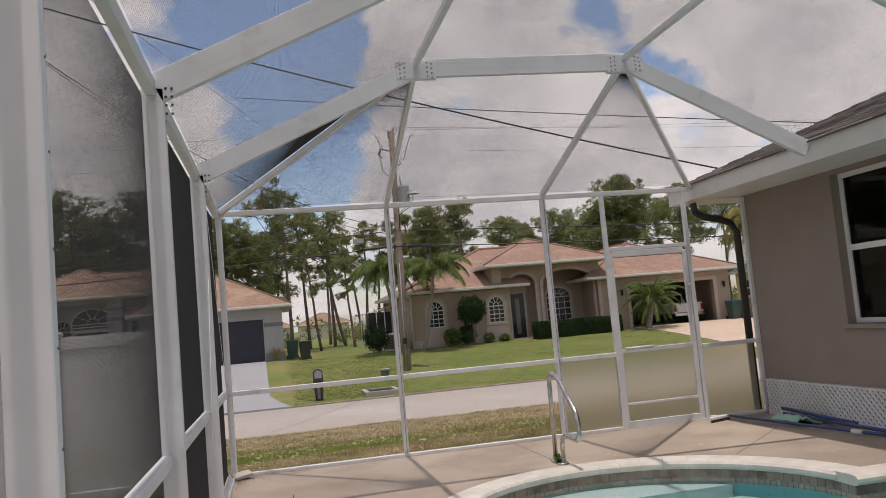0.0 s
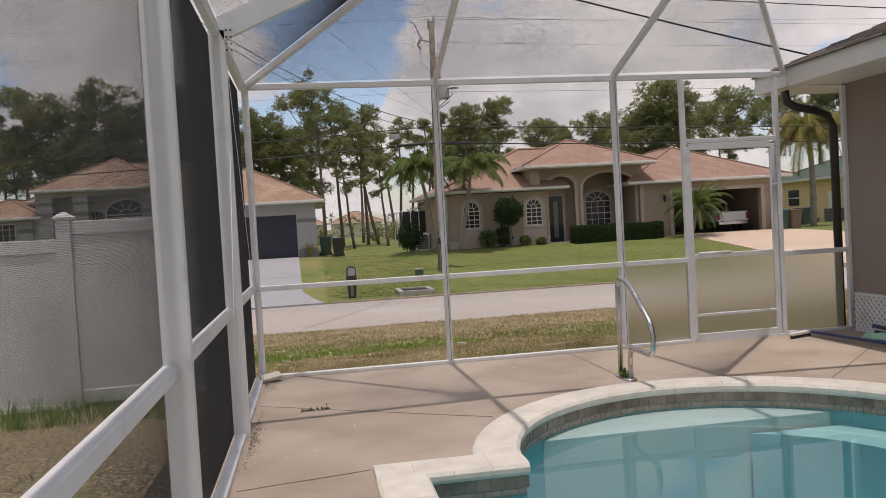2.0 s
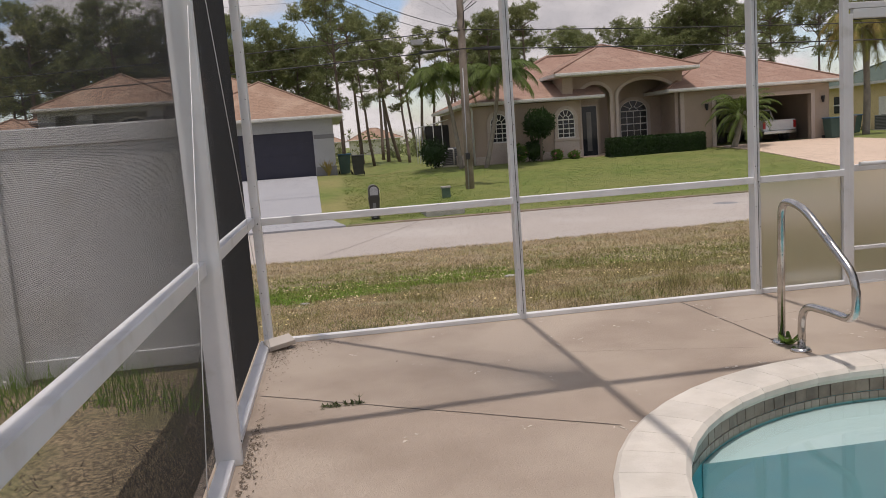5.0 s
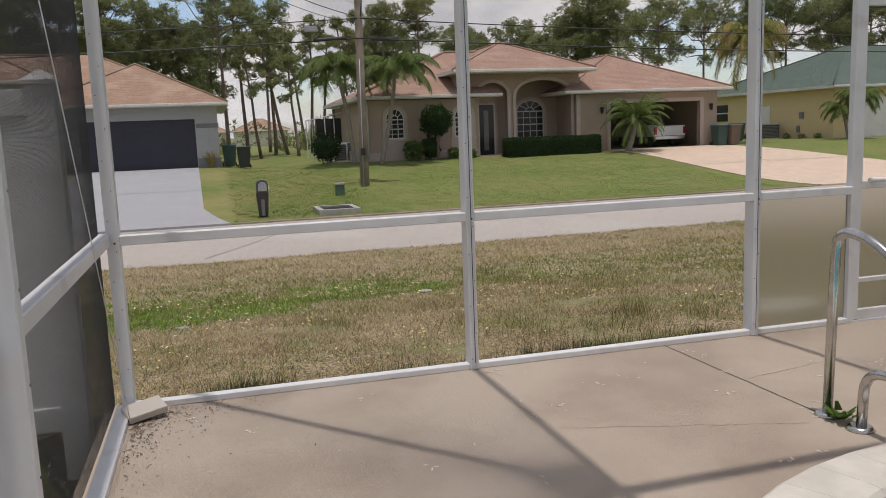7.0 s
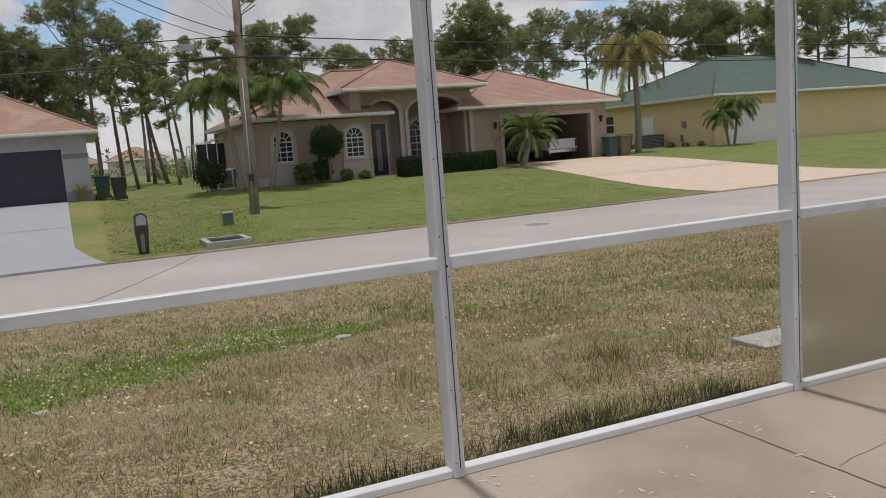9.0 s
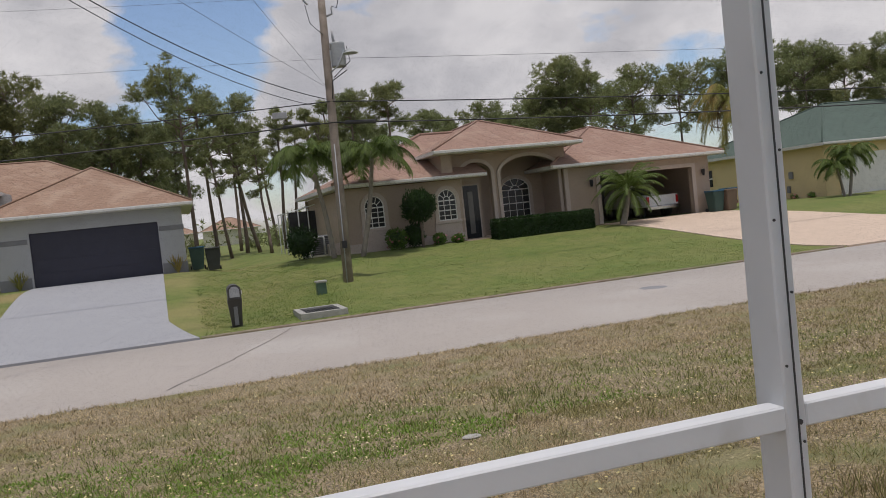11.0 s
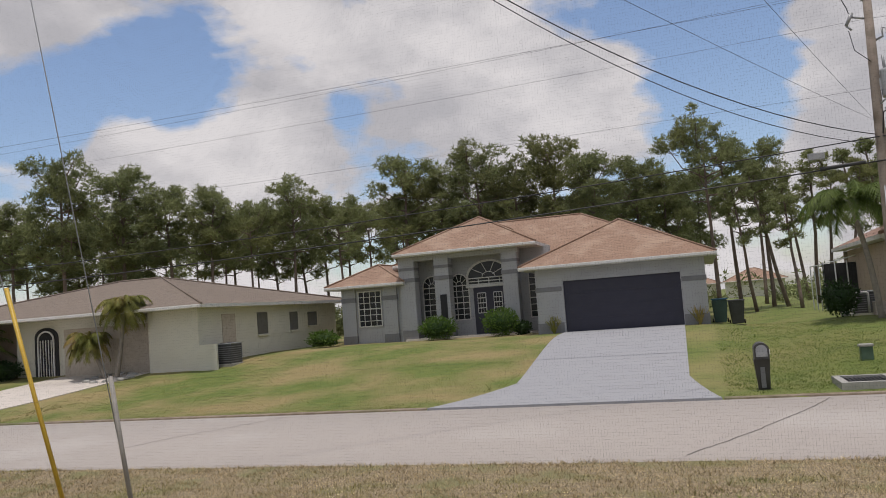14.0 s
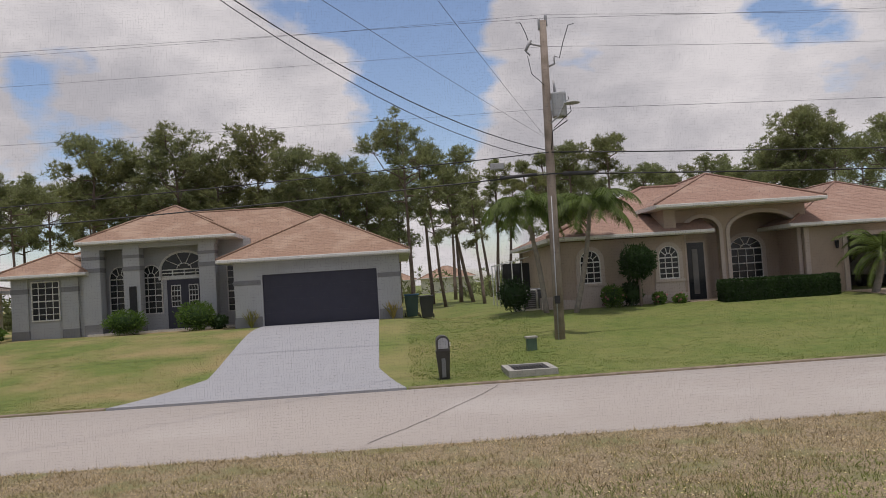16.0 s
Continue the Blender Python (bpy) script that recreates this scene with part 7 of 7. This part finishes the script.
# pickup in the open garage
M["car_white"] = mat("white_car_paint", (0.72, 0.73, 0.74), (0.70, 0.71, 0.72), rough=0.25, scale=2)
M["tail"] = mat("red_tail_lamp", (0.35, 0.02, 0.02), rough=0.2)
truck = thing("pickup_truck", "white pickup truck parked nose-in in the garage", "pickup truck")
tx0, tx1, ty = 22.6, 24.4, 33.2
part("tailgate", boxed(tx0, tx1, ty, ty + 0.1, 0.62, 1.12, bevel=0.03), M["car_white"], truck)
part("bed", boxed(tx0 - 0.02, tx1 + 0.02, ty + 0.1, ty + 2.0, 0.58, 1.14, bevel=0.05), M["car_white"], truck)
cabm = bmesh.new()
cl = [cabm.verts.new(p) for p in ((tx0, ty + 2.0, 0.6), (tx1, ty + 2.0, 0.6), (tx1, ty + 4.2, 0.6), (tx0, ty + 4.2, 0.6))]
cm = [cabm.verts.new(p) for p in ((tx0, ty + 2.0, 1.14), (tx1, ty + 2.0, 1.14), (tx1, ty + 4.2, 1.14), (tx0, ty + 4.2, 1.14))]
ch = [cabm.verts.new(p) for p in ((tx0 + 0.18, ty + 2.15, 1.72), (tx1 - 0.18, ty + 2.15, 1.72), (tx1 - 0.18, ty + 3.6, 1.72), (tx0 + 0.18, ty + 3.6, 1.72))]
for lo_, hi_ in ((cl, cm), (cm, ch)):
    for i in range(4):
        cabm.faces.new((lo_[i], lo_[(i + 1) % 4], hi_[(i + 1) % 4], hi_[i]))
cabm.faces.new(cl[::-1]), cabm.faces.new(ch)
cabo = part("cab", cabm, M["car_white"], truck)
part("rear_window", boxed(tx0 + 0.25, tx1 - 0.25, ty + 2.0, ty + 2.05, 1.18, 1.62, bevel=0.02), M["dark_glass"], cabo)
part("bumper", boxed(tx0 - 0.02, tx1 + 0.02, ty - 0.12, ty + 0.02, 0.42, 0.60, bevel=0.03), M["steel"], truck)
for xa in (tx0, tx1 - 0.14):
    part("tail_lamp", boxed(xa, xa + 0.14, ty - 0.012, ty + 0.05, 0.70, 1.08, bevel=0.01), M["tail"], truck)
for xa in (tx0 + 0.02, tx1 - 0.26):
    for yy in (ty + 0.9, ty + 3.6):
        wh = part("wheel", tube(bmesh.new(), [(xa, yy, 0.38), (xa + 0.24, yy, 0.38)], 0.36, n=20), M["rubber"], truck)
        part("rim", tube(bmesh.new(), [(xa - 0.01, yy, 0.38), (xa + 0.25, yy, 0.38)], 0.2, n=16), M["steel"], wh)
shelf = solid("storage_crate", boxed(24.62, 25.2, 34.5, 35.2, 0.02, 0.9, bevel=0.02), M["bin_brown"], "brown storage crate on the garage floor", "crate")
# potted plants at the grey garage
for x, y in ((-5.55, 34.15), (0.45, 34.15)):
    t = thing("flower_stems", "dry orange flower stems against the garage wall", "plant")
    fc = Cards()
    for i in range(70):
        d = Vector((rng.gauss(0, 0.35), rng.gauss(0, 0.2), 1)).normalized()
        fc.blade(Vector((x, y, 0.02)) + d * rng.uniform(0.0, 0.6), d, Vector((1, 0, 0)), 0.25, 0.03, 0.5)
    fc.make("stems", M["frond_gold"], t)
# border stones and mulch rim at the palms of the cream house
for i in range(11):
    a = 2 * math.pi * i / 11
    sb = bmesh.new()
    bmesh.ops.create_icosphere(sb, subdivisions=2, radius=0.16, matrix=Matrix.Translation((-22.6 + 1.0 * math.cos(a), 26.9 + 0.8 * math.sin(a), ground_z(-23.3, 26.9 + 0.8 * math.sin(a)) + 0.03)) @ Matrix.Diagonal((1.2, 0.9, 0.6, 1)))
    solid("border_stone", sb, M["concrete"], "grey border stone round a palm bed", "stone", "border stones")

# far houses beyond the pines
for x, y, w, rot_ in ((9.0, 140.0, 9.0, 0), (-1.5, 150.0, 10.0, 0), (-70.0, 95.0, 12.0, 0)):
    fh = thing("distant_house", "distant low house with an orange roof", "house")
    z = ground_z(x, y)
    part("wall", boxed(x - w / 2, x + w / 2, y, y + 8, z - 0.2, z + 2.6), M["cream_stucco"], fh)
    hip_roof(x - w / 2 - 0.5, x + w / 2 + 0.5, y - 0.5, y + 8.5, z + 2.7, 0.45, M["shingle"], fh, True, course=1.0)

# ---------------------------------------------------------------- grass
rng = random.Random(77)


def value_noise(x, y, scale, seed):
    """Smooth noise between -1 and 1 over plan points."""
    grid = np.random.RandomState(seed).uniform(-1, 1, (64, 64))
    u, v = x * scale + 31.7, y * scale + 17.3
    i, j = np.floor(u).astype(int), np.floor(v).astype(int)
    fu, fv = u - i, v - j
    fu, fv = fu * fu * (3 - 2 * fu), fv * fv * (3 - 2 * fv)
    at = lambda p, q: grid[p % 64, q % 64]
    return (at(i, j) * (1 - fu) + at(i + 1, j) * fu) * (1 - fv) + (at(i, j + 1) * (1 - fu) + at(i + 1, j + 1) * fu) * fv


LAND_Y = np.concatenate((np.arange(-8.0, 12.3, 0.05), np.arange(18.92, 40.0, 0.05)))
LAND_Z = np.array([ground_z(-9.0, y) for y in LAND_Y])


def field(name, material, tufts, blades, area, h, w, label, keep=None, lean=0.6, spread=0.04, seed=1):
    """Grass in tufts: each a spray of pointed blades from one root, all in one mesh."""
    r = np.random.RandomState(seed)
    x0, x1, y0, y1 = area
    x, y = r.uniform(x0, x1, tufts), r.uniform(y0, y1, tufts)
    if keep is not None:
        sel = keep(x, y, r.uniform(0, 1, tufts))
        x, y = x[sel], y[sel]
    size = 0.65 + 0.7 * r.uniform(0, 1, len(x))
    n = len(x) * blades
    x, y, size = np.repeat(x, blades), np.repeat(y, blades), np.repeat(size, blades)
    x, y = x + r.normal(0, spread, n), y + r.normal(0, spread, n)
    swell = np.array([noise.noise(Vector((a * 0.7, b * 0.7, 0))) for a, b in zip(x[::blades], y[::blades])])
    z = np.interp(y, LAND_Y, LAND_Z) + 0.03 * np.repeat(swell, blades) - 0.012
    d = np.stack((r.normal(0, lean, n), r.normal(0, lean, n), np.ones(n)), 1)
    d *= (h * size * r.uniform(0.6, 1.25, n) / np.linalg.norm(d, axis=1))[:, None]
    ang = r.uniform(0, math.pi, n)
    side = np.stack((np.cos(ang), np.sin(ang), np.zeros(n)), 1) * w / 2
    root = np.stack((x, y, z), 1)
    co = np.stack((root - side, root + side, root + d), 1).reshape(-1, 3)
    me = bpy.data.meshes.new(name)
    me.vertices.add(3 * n), me.loops.add(3 * n), me.polygons.add(n)
    me.vertices.foreach_set("co", co.ravel())
    me.loops.foreach_set("vertex_index", np.arange(3 * n))
    me.polygons.foreach_set("loop_start", np.arange(0, 3 * n, 3))
    me.update(calc_edges=True)
    me.materials.append(material)
    return tagged(new(name, me), label, "grass", kind="stuff")


def greenness(x, y):
    """How green the near yard stays: a clover swale some metres out, olive turf beyond it, dry by the sill and the street."""
    swale = 1.25 * np.exp(-((y - 4.4 - 0.25 * (x + 1.0)) / 0.95) ** 2) * np.exp(-((x + 1.2) / 3.6) ** 2)
    olive = 0.26 + 0.6 * np.exp(-((y - 6.8) / 2.8) ** 2)
    olive = olive + 0.5 * np.exp(-((y - 8.4) / 1.0) ** 2) / (1 + np.exp(1.2 * (x - 2.0)))
    edge = -0.75 * np.clip((y - 9.3) / 0.9, 0, 1)
    return 0.55 * value_noise(x, y, 0.55, 3) + 0.4 * value_noise(x, y, 2.0, 4) + swale + olive + edge


def bare(x, y):
    return value_noise(x, y, 3.0, 7) + 0.7 * value_noise(x, y, 0.9, 8) < -0.95


near_yard, far_yard = (-5.0, 9.5, 0.12, 5.6), (-14.0, 18.0, 5.2, 12.25)
field("dry_grass", M["dry_grass"], 46000, 8, near_yard, 0.058, 0.0075, "dry straw-coloured lawn grass", lambda x, y, u: (greenness(x, y) < 0.25 + 0.6 * u) & ~bare(x, y), 1.3, 0.035, 11)
field("dry_grass", M["dry_grass"], 36000, 6, far_yard, 0.075, 0.014, "dry straw-coloured lawn grass", lambda x, y, u: (greenness(x, y) < 0.3 + 0.6 * u) & ~bare(x, y), 1.2, 0.06, 12)
field("olive_grass", M["olive_grass"], 20000, 7, near_yard, 0.06, 0.008, "patches of olive lawn grass", lambda x, y, u: greenness(x, y) > 0.75 * u - 0.05, 1.1, 0.035, 13)
field("olive_grass", M["olive_grass"], 26000, 6, far_yard, 0.07, 0.014, "patches of olive lawn grass", lambda x, y, u: greenness(x, y) > 0.75 * u - 0.05, 1.1, 0.06, 14)
field("clover", M["green_grass"], 26000, 5, (-5.5, 5.0, 2.2, 7.5), 0.05, 0.026, "low bright green clover swale in the dry lawn", lambda x, y, u: greenness(x, y) > 0.78 + 0.4 * u, 1.6, 0.03, 15)
field("verge_grass", M["verge_grass"], 40000, 3, (1.0, 19.5, 19.0, 31.5), 0.04, 0.019, "mown green verge grass", lambda x, y, u: u < 1.1 - (y - 19.0) / 16.0, 0.9, 0.06, 16)
field("verge_grass", M["verge_dry"], 40000, 3, (-24.0, -4.6, 19.0, 31.5), 0.04, 0.019, "mown half-dry verge grass", lambda x, y, u: (x < -6.3 + 0.43 * np.clip(y - 19.0, 0, 3.4)) & ((x > -18.0) | (y < 26.0)) & (x > -23.0 + 0.3 * (y - 19.0)) & (u < 1.1 - (y - 19.0) / 16.0), 0.9, 0.06, 26)
field("side_weeds", M["litter"], 9000, 1, (-5.0, -0.1, -7.5, 0.1), 0.05, 0.012, "dead brown leaves between cage and fence", None, 1.6, 0.0, 17)
field("side_weeds", M["green_grass"], 900, 5, (-5.0, -0.25, -0.9, 0.02), 0.20, 0.008, "green weeds along the fence foot", lambda x, y, u: value_noise(x, y, 1.4, 2) > -0.05, 0.25, 0.04, 18)
field("sill_weeds", M["weed_dark"], 2600, 7, (0.3, 3.7, 0.10, 0.62), 0.125, 0.006, "dark weeds along the outside of the sill", lambda x, y, u: value_noise(x, y, 2.2, 5) > -0.45 + 1.6 * u * (y > 0.28), 0.3, 0.03, 19)
field("weed_clumps", M["olive_grass"], 420, 26, (-3.0, 8.0, 0.8, 8.0), 0.15, 0.006, "taller weed clumps standing in the lawn", lambda x, y, u: value_noise(x, y, 1.3, 6) > 0.35, 0.35, 0.07, 20)


def patch(x, y, s=0.42, off=0.0):
    return noise.noise(Vector((x * s, y * s, off)))


fl_ = Cards()
for i in range(6500):
    x, y = rng.uniform(-5, 11), rng.uniform(0.8, 10.5)
    if patch(x, y, 0.8, 9.0) < -0.05:
        continue
    a = rng.uniform(0, 6.28)
    d = Vector((math.cos(a), math.sin(a), 0.3)).normalized()
    fl_.blade(Vector((x, y, ground_z(x, y) + rng.uniform(0.05, 0.1))), d, d.cross(Vector((0, 0, 1))).normalized(), 0.02, 0.018, 0.9)
tagged(fl_.make("weed_flowers", M["flower"]), "tiny pale weed flowers in the lawn", "flowers", kind="stuff")
for x, y, r_ in ((2.9, 5.2, 0.07), (0.1, 3.7, 0.05)):
    sp_ = bmesh.new()
    bmesh.ops.create_icosphere(sp_, subdivisions=2, radius=r_, matrix=Matrix.Translation((x, y, ground_z(x, y) + 0.01)) @ Matrix.Diagonal((1.3, 0.9, 0.25, 1)))
    solid("flat_stone", sp_, M["concrete"], "flat pale stone lying in the grass", "stone")
solid("step_slab", boxed(4.66, 5.3, 1.12, 1.45, -0.4, ground_z(4.8, 1.3) + 0.03, bevel=0.01), M["concrete"], "grey concrete slab in the grass outside the door", "slab")
